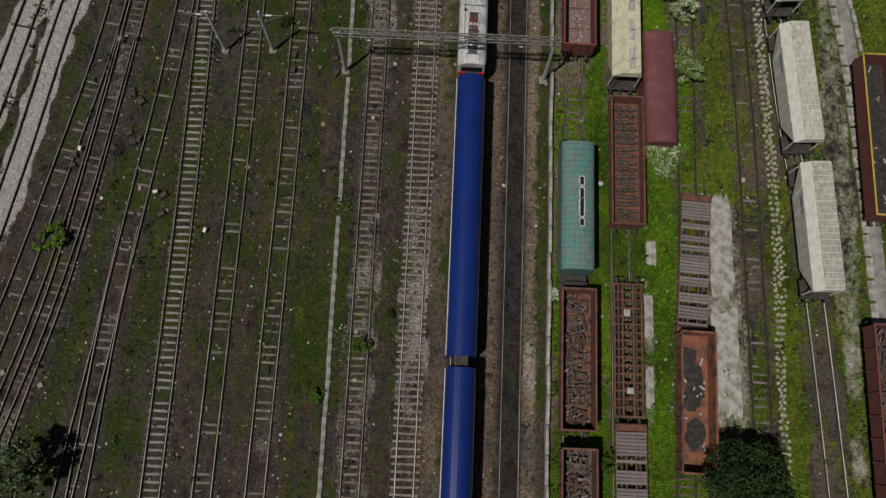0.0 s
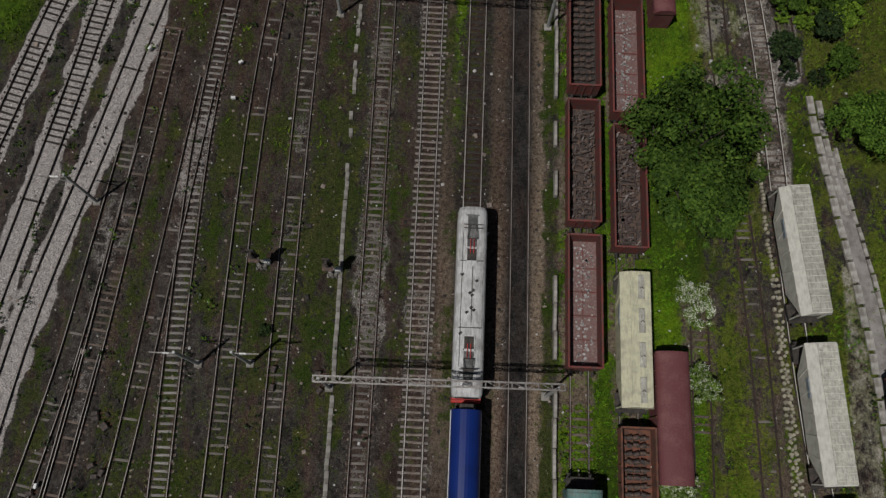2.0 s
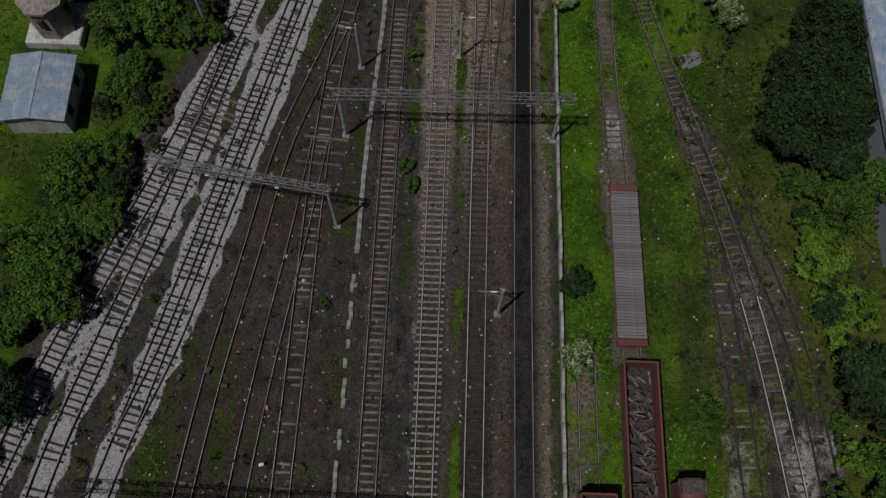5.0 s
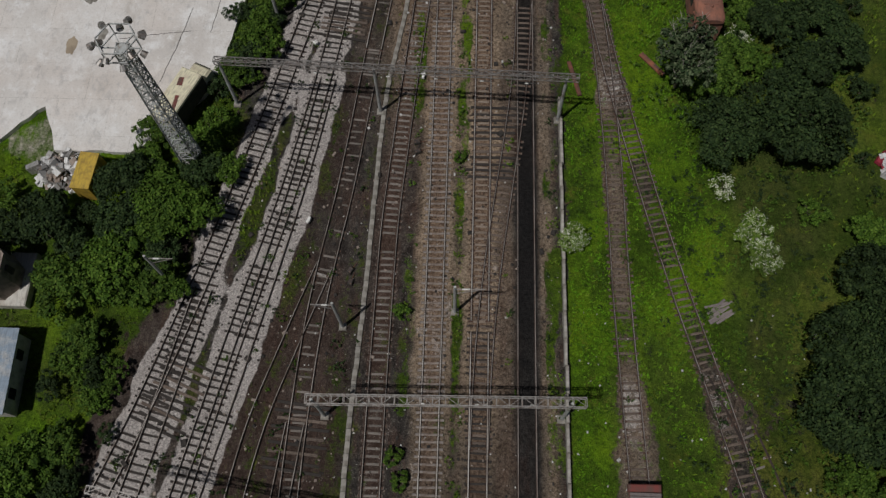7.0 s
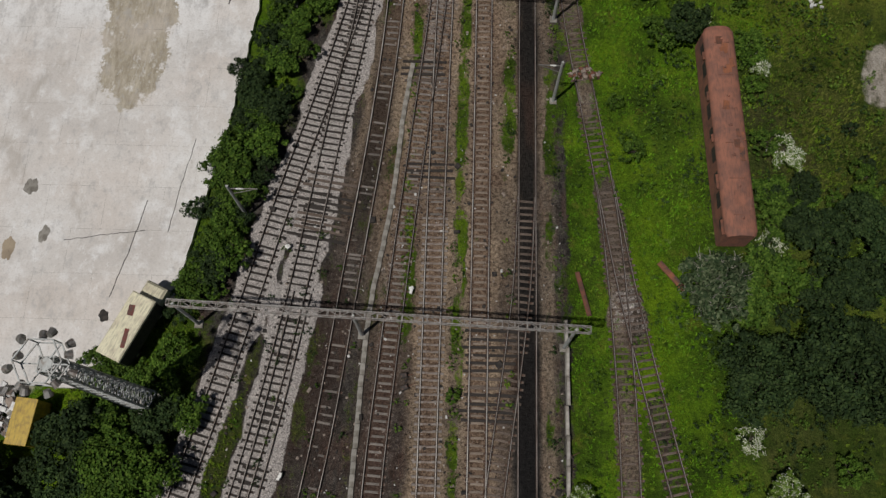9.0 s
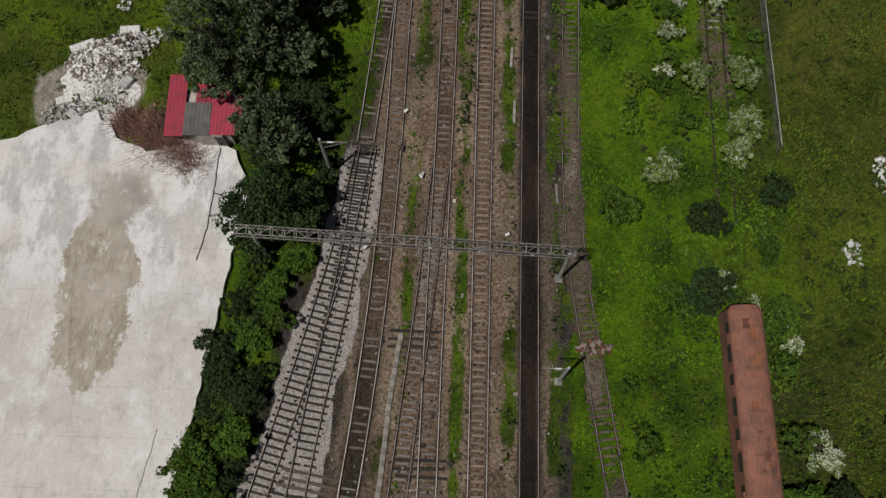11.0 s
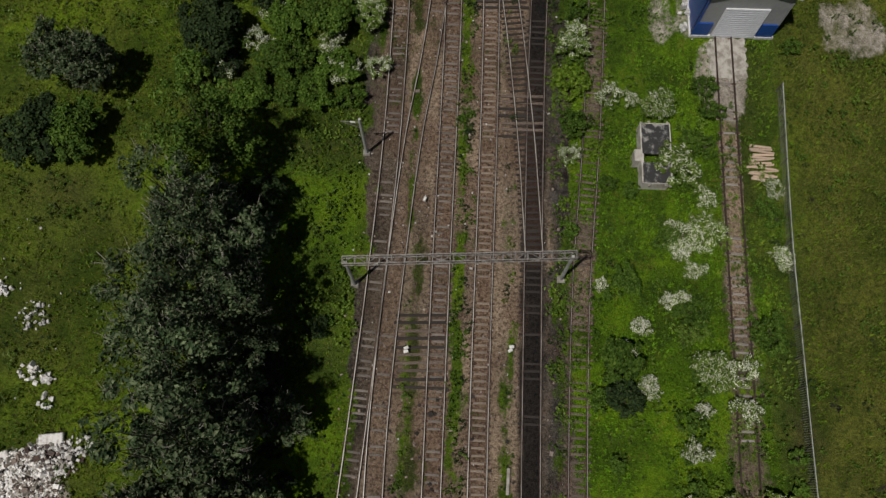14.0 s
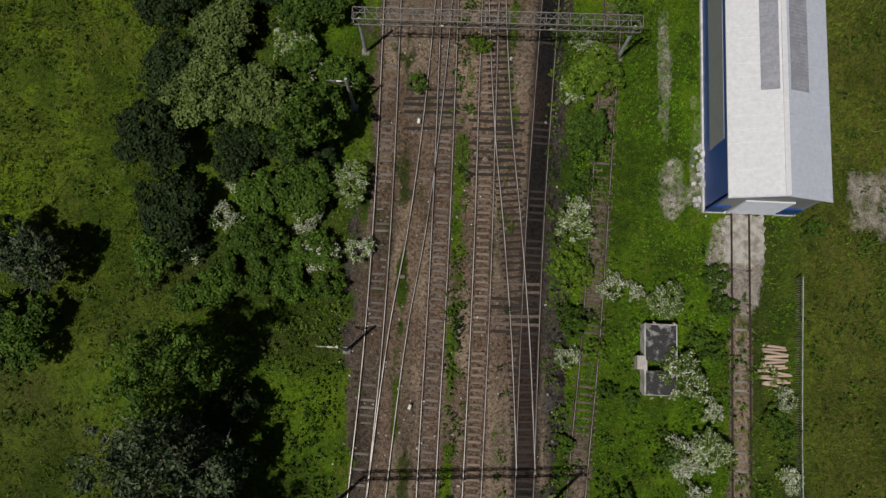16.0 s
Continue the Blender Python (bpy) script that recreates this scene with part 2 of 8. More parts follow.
def yard_material():
    """Pale weathered concrete with white powder spills, slab joints and dark stains."""
    k = Nodes("yard_concrete", 0.9)
    co = k.coords()
    n1 = k.noise(0.1, 6, co, 0.6)
    n2 = k.noise(0.45, 7, co, 0.68)
    n3 = k.noise(6.0, 5, co, 0.7)
    n5 = k.noise(0.22, 5, k.scaled(co, (1.4, 0.6, 1.0)), 0.65)
    c = k.mix(k.ramp(n1, (0.38, 0.0), (0.6, 1.0)), (0.6, 0.57, 0.55), (0.72, 0.7, 0.685))
    c = k.mix(k.ramp(n2, (0.5, 0.0), (0.66, 0.8)), c, (0.82, 0.82, 0.83))
    c = k.mix(k.ramp(n5, (0.32, 0.6), (0.42, 0.0)), c, (0.42, 0.38, 0.34))
    # chalky powder at the far end, a dried slurry of tan sand and a damp grey patch
    warp = k.add("ShaderNodeVectorMath")
    warp.operation = "MULTIPLY_ADD"
    k.put(warp.inputs[0], k.noise(0.3, 8, co, 0.72, "Color"))
    warp.inputs[1].default_value = (7, 7, 0)
    k.put(warp.inputs[2], co)
    at = k.add("ShaderNodeSeparateXYZ", Vector=warp.outputs[0])

    def spot(cx, cy, rx, ry, inner=0.92):
        dx = k.calc("DIVIDE", k.calc("SUBTRACT", at.outputs[0], cx + 3.5), rx)
        dy = k.calc("DIVIDE", k.calc("SUBTRACT", at.outputs[1], cy + 3.5), ry)
        return k.ramp(k.calc("ADD", k.calc("MULTIPLY", dx, dx), k.calc("MULTIPLY", dy, dy)), (inner, 1.0), (1.0, 0.0))

    n7 = k.noise(0.5, 8, k.scaled(co, (1.0, 0.5, 1.0)), 0.7)
    chalk = k.mix(k.ramp(n7, (0.44, 0.0), (0.54, 1.0)), k.mix(n3, (0.46, 0.45, 0.45), (0.66, 0.665, 0.67)), (0.83, 0.835, 0.85))
    c = k.mix(k.ramp(k.calc("MULTIPLY", at.outputs[1], 0.005), (0.84, 0.0), (0.88, 0.9)), c, chalk)
    slurry = k.mix(k.ramp(k.noise(1.4, 8, k.scaled(co, (1.6, 0.5, 1.0)), 0.75), (0.3, 0.0), (0.7, 1.0)), (0.24, 0.2, 0.14), (0.56, 0.51, 0.42))
    slurry = k.mix(k.ramp(k.noise(2.6, 6, co, 0.8), (0.6, 0.0), (0.68, 0.8)), slurry, (0.12, 0.1, 0.08))
    c = k.mix(spot(-28.4, 167.8, 3.3, 8.2), c, slurry)
    c = k.mix(spot(-27.6, 176.6, 3.0, 3.2, 0.45), c, k.mix(n7, (0.2, 0.185, 0.16), (0.44, 0.41, 0.37)))
    n9 = k.noise(1.1, 8, k.scaled(co, (1.0, 0.6, 1.0)), 0.74)
    n10 = k.noise(0.16, 4, co, 0.5)
    c = k.mix(k.ramp(n10, (0.45, 0.0), (0.6, 0.5)), c, k.mix(n9, (0.56, 0.5, 0.46), (0.76, 0.7, 0.66)))
    c = k.mix(k.ramp(n9, (0.36, 0.55), (0.47, 0.0)), c, (0.43, 0.42, 0.42))
    c = k.mix(k.ramp(n9, (0.56, 0.0), (0.66, 0.6)), c, (0.83, 0.83, 0.84))
    br = k.add("ShaderNodeTexBrick", Vector=co, Scale=1.0)
    br.inputs["Color1"].default_value = br.inputs["Color2"].default_value = (1, 1, 1, 1)
    br.inputs["Mortar"].default_value = (0, 0, 0, 1)
    br.inputs["Mortar Size"].default_value = 0.012
    br.inputs["Brick Width"].default_value = 5.2
    br.inputs["Row Height"].default_value = 4.1
    joint = k.calc("MULTIPLY", k.calc("SUBTRACT", 1.0, br.outputs["Color"]), k.ramp(n2, (0.4, 0.9), (0.6, 0.1)))
    c = k.mix(k.calc("MULTIPLY", joint, 0.8), c, (0.14, 0.13, 0.11))
    c = k.mix(k.ramp(n3, (0.3, 0.35), (0.5, 0.0)), c, (0.34, 0.31, 0.28))
    k.bump(k.calc("ADD", n2, n3), 0.4, 0.05)
    return k.done(c)


M = {
    "ground": ground_material(),
    "yard": yard_material(),
    "rail": worn("rusty_rail_steel", (0.03, 0.019, 0.016), (0.062, 0.036, 0.028), 0.5, 1.5, 0.7, 0.2),
    "railtop": worn("polished_rail_top", (0.5, 0.47, 0.44), (0.3, 0.25, 0.22), 0.45, 0.6, 0.4, 0.3, False),
    "raildull": worn("dull_rail_top", (0.33, 0.3, 0.28), (0.16, 0.13, 0.11), 0.45, 0.4, 0.5, 0.25, False),
    # near-white rail head, only for the hopper siding
    "railpale": worn("near_white_rail_top", (0.66, 0.64, 0.58), (0.4, 0.37, 0.32), 0.4, 0.5, 0.45, 0.1, False),
    "sleeper_wood": wood("creosoted_sleeper_wood", (0.042, 0.031, 0.025), (0.2, 0.155, 0.128), 0.5),
    "plate": worn("rust_stained_rail_seat", (0.05, 0.026, 0.018), (0.11, 0.062, 0.045), 0.5, 2, 0.9, 0, False),
    "plate_dark": worn("oily_rail_seat", (0.022, 0.015, 0.012), (0.045, 0.03, 0.024), 0.5, 2, 0.9, 0, False),
    "sleeper_mid": worn("rust_stained_sleeper_middle", (0.18, 0.14, 0.118), (0.28, 0.24, 0.215), 0.5, 2, 0.9, 0, False),
    "sleeper_faint": wood("earthy_sunken_sleeper_wood", (0.075, 0.067, 0.06), (0.24, 0.21, 0.19), 0.55),
    "sleeper_tan": wood("sandy_sleeper_wood", (0.1, 0.074, 0.057), (0.33, 0.27, 0.22), 0.4),
    "sleeper_pale": wood("bleached_sleeper_wood", (0.11, 0.1, 0.094), (0.36, 0.335, 0.315), 0.4),
    "sleeper_dark": wood("dark_sleeper_wood", (0.014, 0.012, 0.011), (0.052, 0.043, 0.038)),
    "sleeper_conc": worn("concrete_sleeper", (0.3, 0.268, 0.25), (0.17, 0.142, 0.126), 0.5, 2, 0.9, 0, False),
    "galv": worn("galvanised_steel", (0.36, 0.35, 0.34), (0.24, 0.2, 0.18), 0.5, 3, 0.5, 0.6),
    "mast": worn("pale_mast_paint", (0.52, 0.54, 0.54), (0.3, 0.27, 0.24), 0.3, 2, 0.6, 0.2),
    "concrete": worn("weathered_concrete", (0.43, 0.41, 0.38), (0.22, 0.2, 0.175), 0.55, 1.4, 0.92, 0, False),
    "trough": worn("grey_trough_concrete", (0.3, 0.285, 0.26), (0.17, 0.155, 0.135), 0.5, 1.4, 0.92, 0, False),
    "paving": worn("cracked_lane_concrete", (0.34, 0.315, 0.3), (0.2, 0.18, 0.165), 0.55, 0.9, 0.92, 0, False),
    "cobble": worn("sunken_tan_stone", (0.34, 0.315, 0.24), (0.22, 0.2, 0.15), 0.5, 1.4, 0.92, 0, False, 9, 0.25),
    "sand": worn("damp_tan_sand", (0.4, 0.33, 0.245), (0.29, 0.235, 0.175), 0.5, 0.5, 0.95, 0, False),
    "loco_roof": worn("dusty_white_roof_paint", (0.6, 0.6, 0.6), (0.42, 0.41, 0.4), 0.5, 1.1, 0.5),
    "loco_soot": worn("sooty_grey_roof_paint", (0.2, 0.2, 0.2), (0.07, 0.07, 0.07), 0.7, 1.0, 0.6),
    "red": worn("red_paint", (0.5, 0.03, 0.025), (0.3, 0.04, 0.03), 0.3, 2, 0.45),
    "blue": worn("blue_coach_paint", (0.008, 0.026, 0.165), (0.007, 0.021, 0.13), 0.35, 0.6, 0.28, 0, False, 5, 0.03),
    "white_trim": worn("white_trim_paint", (0.7, 0.7, 0.7), (0.5, 0.5, 0.5), 0.3, 2, 0.5),
    "black": worn("black_running_gear", (0.03, 0.028, 0.026), (0.07, 0.055, 0.045), 0.5, 3, 0.8),
    "glass_dark": worn("dark_window_glass", (0.02, 0.022, 0.025), (0.03, 0.03, 0.032), 0.2, 2, 0.12, 0, False),
    "rust": worn("rusted_wagon_steel", (0.2, 0.075, 0.045), (0.1, 0.05, 0.035), 0.55, 1.6, 0.85),
    "rust_red": worn("oxide_red_wagon_paint", (0.19, 0.045, 0.038), (0.12, 0.06, 0.05), 0.5, 1.4, 0.8),
    "rust_pale": worn("faded_pink_wagon_floor", (0.165, 0.095, 0.088), (0.24, 0.185, 0.175), 0.35, 5, 0.85, 0, False),
    "rust_orange": worn("orange_rust_plate", (0.27, 0.1, 0.05), (0.07, 0.045, 0.04), 0.5, 1.0, 0.85),
    "scrap": worn("dark_scrap_steel", (0.06, 0.05, 0.048), (0.16, 0.1, 0.075), 0.5, 3, 0.7, 0.3),
    "scrap_mid": worn("dull_scrap_steel", (0.11, 0.085, 0.078), (0.24, 0.2, 0.185), 0.5, 3, 0.6, 0.3),
    "rust_dark": worn("dark_rusted_steel", (0.1, 0.045, 0.035), (0.055, 0.035, 0.03), 0.5, 2, 0.85),
    "scrap_light": worn("bare_scrap_metal", (0.55, 0.54, 0.53), (0.3, 0.27, 0.25), 0.4, 4, 0.5, 0.5),
    "teal": worn("faded_teal_paint", (0.085, 0.215, 0.2), (0.15, 0.19, 0.175), 0.55, 0.8, 0.6),
    "cream": worn("faded_cream_roof_sheet", (0.64, 0.62, 0.44), (0.48, 0.46, 0.34), 0.4, 1.5, 0.6, 0, True, 9, 0.05, (0.25, 0.23, 0.17)),
    "hopper": worn("pale_grey_hopper_sheet", (0.66, 0.645, 0.58), (0.55, 0.535, 0.48), 0.4, 1.4, 0.55, 0, True, 9, 0.05, (0.3, 0.28, 0.24)),
    "hopper_top": worn("grimy_hopper_roof", (0.42, 0.405, 0.35), (0.56, 0.545, 0.48), 0.5, 2.5, 0.7),
    "maroon": worn("maroon_roofing", (0.15, 0.045, 0.05), (0.19, 0.075, 0.075), 0.4, 0.7, 0.75, 0, False),
    "coach_rust": worn("rust_brown_coach_roof", (0.32, 0.135, 0.09), (0.21, 0.1, 0.075), 0.55, 0.9, 0.85),
    "planks": wood("grey_weathered_planks", (0.12, 0.1, 0.098), (0.26, 0.225, 0.22)),
    "coal": worn("coal_and_ash", (0.025, 0.023, 0.022), (0.06, 0.05, 0.045), 0.5, 3, 0.95, 0, False),
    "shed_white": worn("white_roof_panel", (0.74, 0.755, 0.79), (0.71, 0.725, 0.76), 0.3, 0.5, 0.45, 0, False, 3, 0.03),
    # grey trim, also the white roof's slope turned from the sun, shade painted in
    "shed_grey_shaded": worn("grey_and_shaded_roof_panel", (0.56, 0.6, 0.7), (0.54, 0.58, 0.675), 0.3, 0.5, 0.45, 0, False, 3, 0.03),
    "shed_blue": worn("deep_blue_wall_panel", (0.012, 0.07, 0.33), (0.01, 0.055, 0.27), 0.3, 0.6, 0.4, 0, False, 4, 0.03),
    "skylight": worn("grey_translucent_sheet", (0.3, 0.31, 0.36), (0.37, 0.38, 0.43), 0.5, 1.2, 0.4, 0, False, 5, 0.03),
    "shed_wall": worn("grey_wall_panel", (0.3, 0.31, 0.33), (0.26, 0.27, 0.29), 0.3, 0.6, 0.5, 0, False, 4, 0.03),
    "sheet_red": worn("red_corrugated_sheet", (0.42, 0.04, 0.075), (0.3, 0.04, 0.06), 0.35, 1.2, 0.5),
    "sheet_grey": worn("dark_grey_roof_sheet", (0.12, 0.12, 0.12), (0.18, 0.17, 0.16), 0.4, 1.2, 0.7),
    "plaster": worn("off_white_plaster", (0.6, 0.58, 0.54), (0.42, 0.38, 0.34), 0.45, 1, 0.9),
    "stonework": worn("old_rubble_masonry", (0.34, 0.28, 0.24), (0.2, 0.16, 0.14), 0.5, 2, 0.95),
    "tar": worn("black_tar_roofing", (0.03, 0.03, 0.032), (0.3, 0.3, 0.29), 0.25, 1.6, 0.8, 0, False),
    "bluegrey": worn("blue_grey_sheet_roof", (0.26, 0.33, 0.42), (0.42, 0.44, 0.46), 0.45, 0.9, 0.5),
    "yellow": worn("yellow_machine_paint", (0.58, 0.4, 0.06), (0.4, 0.26, 0.05), 0.4, 2, 0.5),
    "van_cream": worn("cream_van_roof_paint", (0.72, 0.68, 0.5), (0.56, 0.5, 0.38), 0.4, 1, 0.5),
    "bark": wood("bark", (0.05, 0.04, 0.03), (0.13, 0.11, 0.09)),
    "log": wood("peeled_log_wood", (0.42, 0.3, 0.22), (0.62, 0.5, 0.4)),
    "rubble": worn("pale_rubble", (0.74, 0.735, 0.73), (0.44, 0.42, 0.4), 0.5, 3, 0.95, 0, False, 9, 0.3),
    "gravel_pale": leafy("pale_gravel", (0.16, 0.14, 0.125), (0.3, 0.27, 0.245), (0.5, 0.46, 0.43), 0.95),
    "gravel_dark": leafy("dark_cinders", (0.012, 0.011, 0.01), (0.035, 0.03, 0.028), (0.1, 0.075, 0.062), 0.95),
    "twig": wood("dry_reddish_twigs", (0.19, 0.095, 0.075), (0.33, 0.2, 0.16)),
    "petal": leafy("white_blossom", (0.5, 0.52, 0.36), (0.72, 0.74, 0.62), (0.8, 0.8, 0.74)),
    "leaf_dark": leafy("dark_green_leaves", (0.009, 0.021, 0.006), (0.022, 0.044, 0.012), (0.048, 0.076, 0.022)),
    "leaf_tree": leafy("mid_green_leaves", (0.024, 0.056, 0.006), (0.054, 0.108, 0.012), (0.108, 0.172, 0.024)),
    "leaf_bush": leafy("bush_green_leaves", (0.024, 0.056, 0.005), (0.054, 0.112, 0.01), (0.11, 0.18, 0.024)),
    "leaf_bright": leafy("yellow_green_leaves", (0.05, 0.1, 0.007), (0.1, 0.175, 0.012), (0.18, 0.27, 0.03)),
    "leaf_grey": leafy("silver_green_leaves", (0.019, 0.04, 0.015), (0.052, 0.082, 0.034), (0.15, 0.182, 0.1)),
    "leaf_elder": leafy("elder_leaves", (0.05, 0.095, 0.011), (0.1, 0.17, 0.02), (0.165, 0.245, 0.045)),
    "leaf_willow": leafy("willow_leaves", (0.06, 0.095, 0.02), (0.11, 0.16, 0.04), (0.17, 0.22, 0.07)),
    "twig_pale": wood("pale_bare_twigs", (0.24, 0.22, 0.19), (0.42, 0.4, 0.36)),
    "grass": leafy("grass_blades", (0.062, 0.115, 0.005), (0.105, 0.178, 0.009), (0.17, 0.235, 0.022)),
    "grass_yard": leafy("thin_yard_weeds", (0.018, 0.03, 0.008), (0.05, 0.068, 0.02), (0.12, 0.125, 0.042)),
    "grass_lush": leafy("lush_grass_blades", (0.05, 0.13, 0.004), (0.085, 0.195, 0.006), (0.13, 0.25, 0.012)),
    "grass_dry": leafy("dry_meadow_grass", (0.06, 0.078, 0.011), (0.105, 0.127, 0.021), (0.17, 0.182, 0.042)),
    "lamp_white": worn("white_plastic_box", (0.85, 0.85, 0.83), (0.7, 0.7, 0.68), 0.3, 4, 0.5),
}


# ---- mesh helpers ----
class Shape:
    """Gathers boxes, bars and tubes into one mesh."""

    def __init__(self):
        self.v, self.f = [], []

    def add(self, verts, faces):
        n = len(self.v)
        self.v += [tuple(p) for p in verts]
        self.f += [tuple(i + n for i in q) for q in faces]
        return self

    def box(self, x, y, z, sx, sy, sz, m=None, chamfer=0.0):
        """A box by its centre and size; chamfer cuts its upper edges."""
        a, b, c = sx / 2, sy / 2, sz / 2
        if chamfer:
            h = chamfer
            p = [(-a, -b, -c), (a, -b, -c), (a, b, -c), (-a, b, -c), (-a, -b, c - h), (a, -b, c - h), (a, b, c - h), (-a, b, c - h),
                 (-a + h, -b + h, c), (a - h, -b + h, c), (a - h, b - h, c), (-a + h, b - h, c)]
            f = [(3, 2, 1, 0), (8, 9, 10, 11)] + [(i, (i + 1) % 4, 4 + (i + 1) % 4, 4 + i) for i in range(4)] + [(4 + i, 4 + (i + 1) % 4, 8 + (i + 1) % 4, 8 + i) for i in range(4)]
        else:
            p = [(-a, -b, -c), (a, -b, -c), (a, b, -c), (-a, b, -c), (-a, -b, c), (a, -b, c), (a, b, c), (-a, b, c)]
            f = [(3, 2, 1, 0), (4, 5, 6, 7)] + [(i, (i + 1) % 4, 4 + (i + 1) % 4, 4 + i) for i in range(4)]
        p = [Vector(q) for q in p]
        if m is not None:
            p = [m @ q for q in p]
        return self.add([(q.x + x, q.y + y, q.z + z) for q in p], f)

    def bar(self, p, q, w, h=None, n=4, w2=None):
        """A straight bar of n sides from p to q."""
        p, q = Vector(p), Vector(q)
        d = q - p
        if d.length < 1e-6:
            return self
        d.normalize()
        u = d.cross(Vector((0, 0, 1)))
        if u.length < 1e-3:
            u = Vector((1, 0, 0))
        u.normalize()
        w_ = u.cross(d)
        h = h or w
        k = (w2 or w) / w
        ring = [(math.cos(2 * math.pi * (i + 0.5) / n), math.sin(2 * math.pi * (i + 0.5) / n)) for i in range(n)]
        s = 0.7071 if n == 4 else 0.5
        lo = [p + u * (c * w * s) + w_ * (d_ * h * s) for c, d_ in ring]
        hi = [q + u * (c * w * s * k) + w_ * (d_ * h * s * k) for c, d_ in ring]
        return self.add(lo + hi, [tuple(range(n - 1, -1, -1)), tuple(range(n, 2 * n))] + [(i, (i + 1) % n, n + (i + 1) % n, n + i) for i in range(n)])

    def loft(self, profile, y0, y1, close=True):
        """A profile in x and z, drawn out along y."""
        n = len(profile)
        v = [(x, y0, z) for x, z in profile] + [(x, y1, z) for x, z in profile]
        f = [(i, (i + 1) % n, n + (i + 1) % n, n + i) for i in range(n)]
        if close:
            f += [tuple(range(n - 1, -1, -1)), tuple(range(n, 2 * n))]
        return self.add(v, f)

    def sweep(self, pts, profile):
        """A profile (across, up) along a level line of points."""
        n, m = len(profile), len(pts)
        v = []
        for i, (x, y, z) in enumerate(pts):
            ax, ay, _ = pts[max(i - 1, 0)]
            bx, by, _ = pts[min(i + 1, m - 1)]
            d = math.hypot(bx - ax, by - ay) or 1
            nx, ny = (by - ay) / d, -(bx - ax) / d
            v += [(x + nx * a, y + ny * a, z + h) for a, h in profile]
        f = [(i * n + j, i * n + (j + 1) % n, (i + 1) * n + (j + 1) % n, (i + 1) * n + j) for i in range(m - 1) for j in range(n)]
        return self.add(v, f + [tuple(range(n - 1, -1, -1)), tuple(range((m - 1) * n, m * n))])

    def mesh(self, name, mat=None, smooth=False):
        me = bpy.data.meshes.new(name)
        me.from_pydata(self.v, [], self.f)
        if smooth:
            me.shade_smooth()
        if mat:
            me.materials.append(M[mat])
        return me


def thing(name, x, y, z, label, category, group="", kind="", rz=0.0):
    ob = new(name)
    ob.matrix_basis = pose(x, y, z, 0, 0, rz)
    return tagged(ob, label, category, group, kind)


def part(name, shape, mat, parent, label="", smooth=False):
    me = shape if isinstance(shape, bpy.types.Mesh) else shape.mesh(name, mat, smooth)
    ob = new(name, me)
    ob.parent = parent
    return tagged(ob, label) if label else ob


def solid(name, shape, mat, label, category="", group="", kind="", m=None, smooth=False):
    ob = new(name, shape.mesh(name, mat, smooth))
    if m is not None:
        ob.matrix_basis = m
    return tagged(ob, label, category, group, kind)


# ---- plan of the tracks: centre lines as (x, y) ----
LINES = {}


def line(name, *pts):
    LINES[name] = pts


line("main", (0.9, -40), (0.9, 60), (0.95, 130), (0.95, 150))
line("main_north", (0.95, 150), (1.05, 165), (1.3, 185), (1.45, 210), (1.7, 230), (1.65, 255), (1.6, 330))
line("train", (4.98, -60), (4.98, 100), (4.98, 118))
line("train_north", (4.98, 118), (4.99, 150), (5.0, 196), (5.35, 226), (5.3, 245), (5.2, 330))
line("black", (9.27, -40), (9.27, 45), (9.02, 100), (9.1, 140), (9.2, 180), (9.4, 210), (9.7, 230), (10.3, 245), (11.6, 270), (14.5, 330))
line("crossover", (9.5, 211), (8.75, 222), (7.75, 232), (6.8, 240), (5.9, 252), (5.3, 266))
line("crossover_south", (5.05, 107), (5.35, 115), (6.05, 123), (6.95, 130), (7.9, 137), (8.65, 144), (9.05, 152))
line("second", (-3.4, -40), (-3.5, 45), (-3.65, 90), (-3.4, 125), (-2.7, 136), (-1.9, 146), (-0.9, 157), (0.3, 170), (1.1, 181))
line("third", (-11.4, -40), (-10.75, 25), (-10.7, 60), (-10.35, 88), (-10.1, 106), (-9.3, 119), (-7.6, 131), (-6.0, 146))
line("third_north", (-6.0, 146), (-4.7, 158), (-3.8, 170), (-3.3, 185), (-3.2, 196), (-2.6, 208), (-1.5, 222), (-0.3, 231), (0.55, 241), (1.2, 255), (1.5, 275))
line("fourth", (-15.5, -40), (-15.0, 24), (-14.85, 60), (-14.0, 76), (-12.9, 87), (-11.3, 99), (-10.2, 109))
line("fifth", (-19.4, -40), (-19.2, 24), (-19.5, 58), (-18.5, 74), (-17.2, 86), (-15.4, 97), (-13.6, 108), (-11.2, 116), (-8.9, 123))
line("sixth", (-27.0, -40), (-25.0, 2), (-24.3, 16), (-23.3, 26), (-22.2, 36), (-21.2, 48), (-20.3, 58), (-19.5, 67))
line("sixth_branch", (-28.5, -20), (-26.0, 2), (-24.6, 14), (-23.7, 24))
line("seventh", (-41, -40), (-31.2, 8), (-29.0, 18), (-27.5, 29), (-26.0, 42), (-24.6, 58), (-23.4, 72))
line("seventh_branch", (-33.0, 4), (-30.2, 15), (-28.2, 26), (-26.2, 42))
line("eighth", (-36.5, 0), (-32.4, 18), (-30.4, 28), (-28.2, 40), (-27.0, 50), (-25.8, 60))
line("pale_near", (-48, -25), (-36.8, 15), (-34.3, 28), (-31.8, 45), (-28.4, 60), (-25.4, 74), (-22.5, 87), (-19.6, 100), (-16.4, 115), (-13.0, 130), (-10.7, 143), (-8.7, 158), (-6.9, 170), (-5.6, 183))
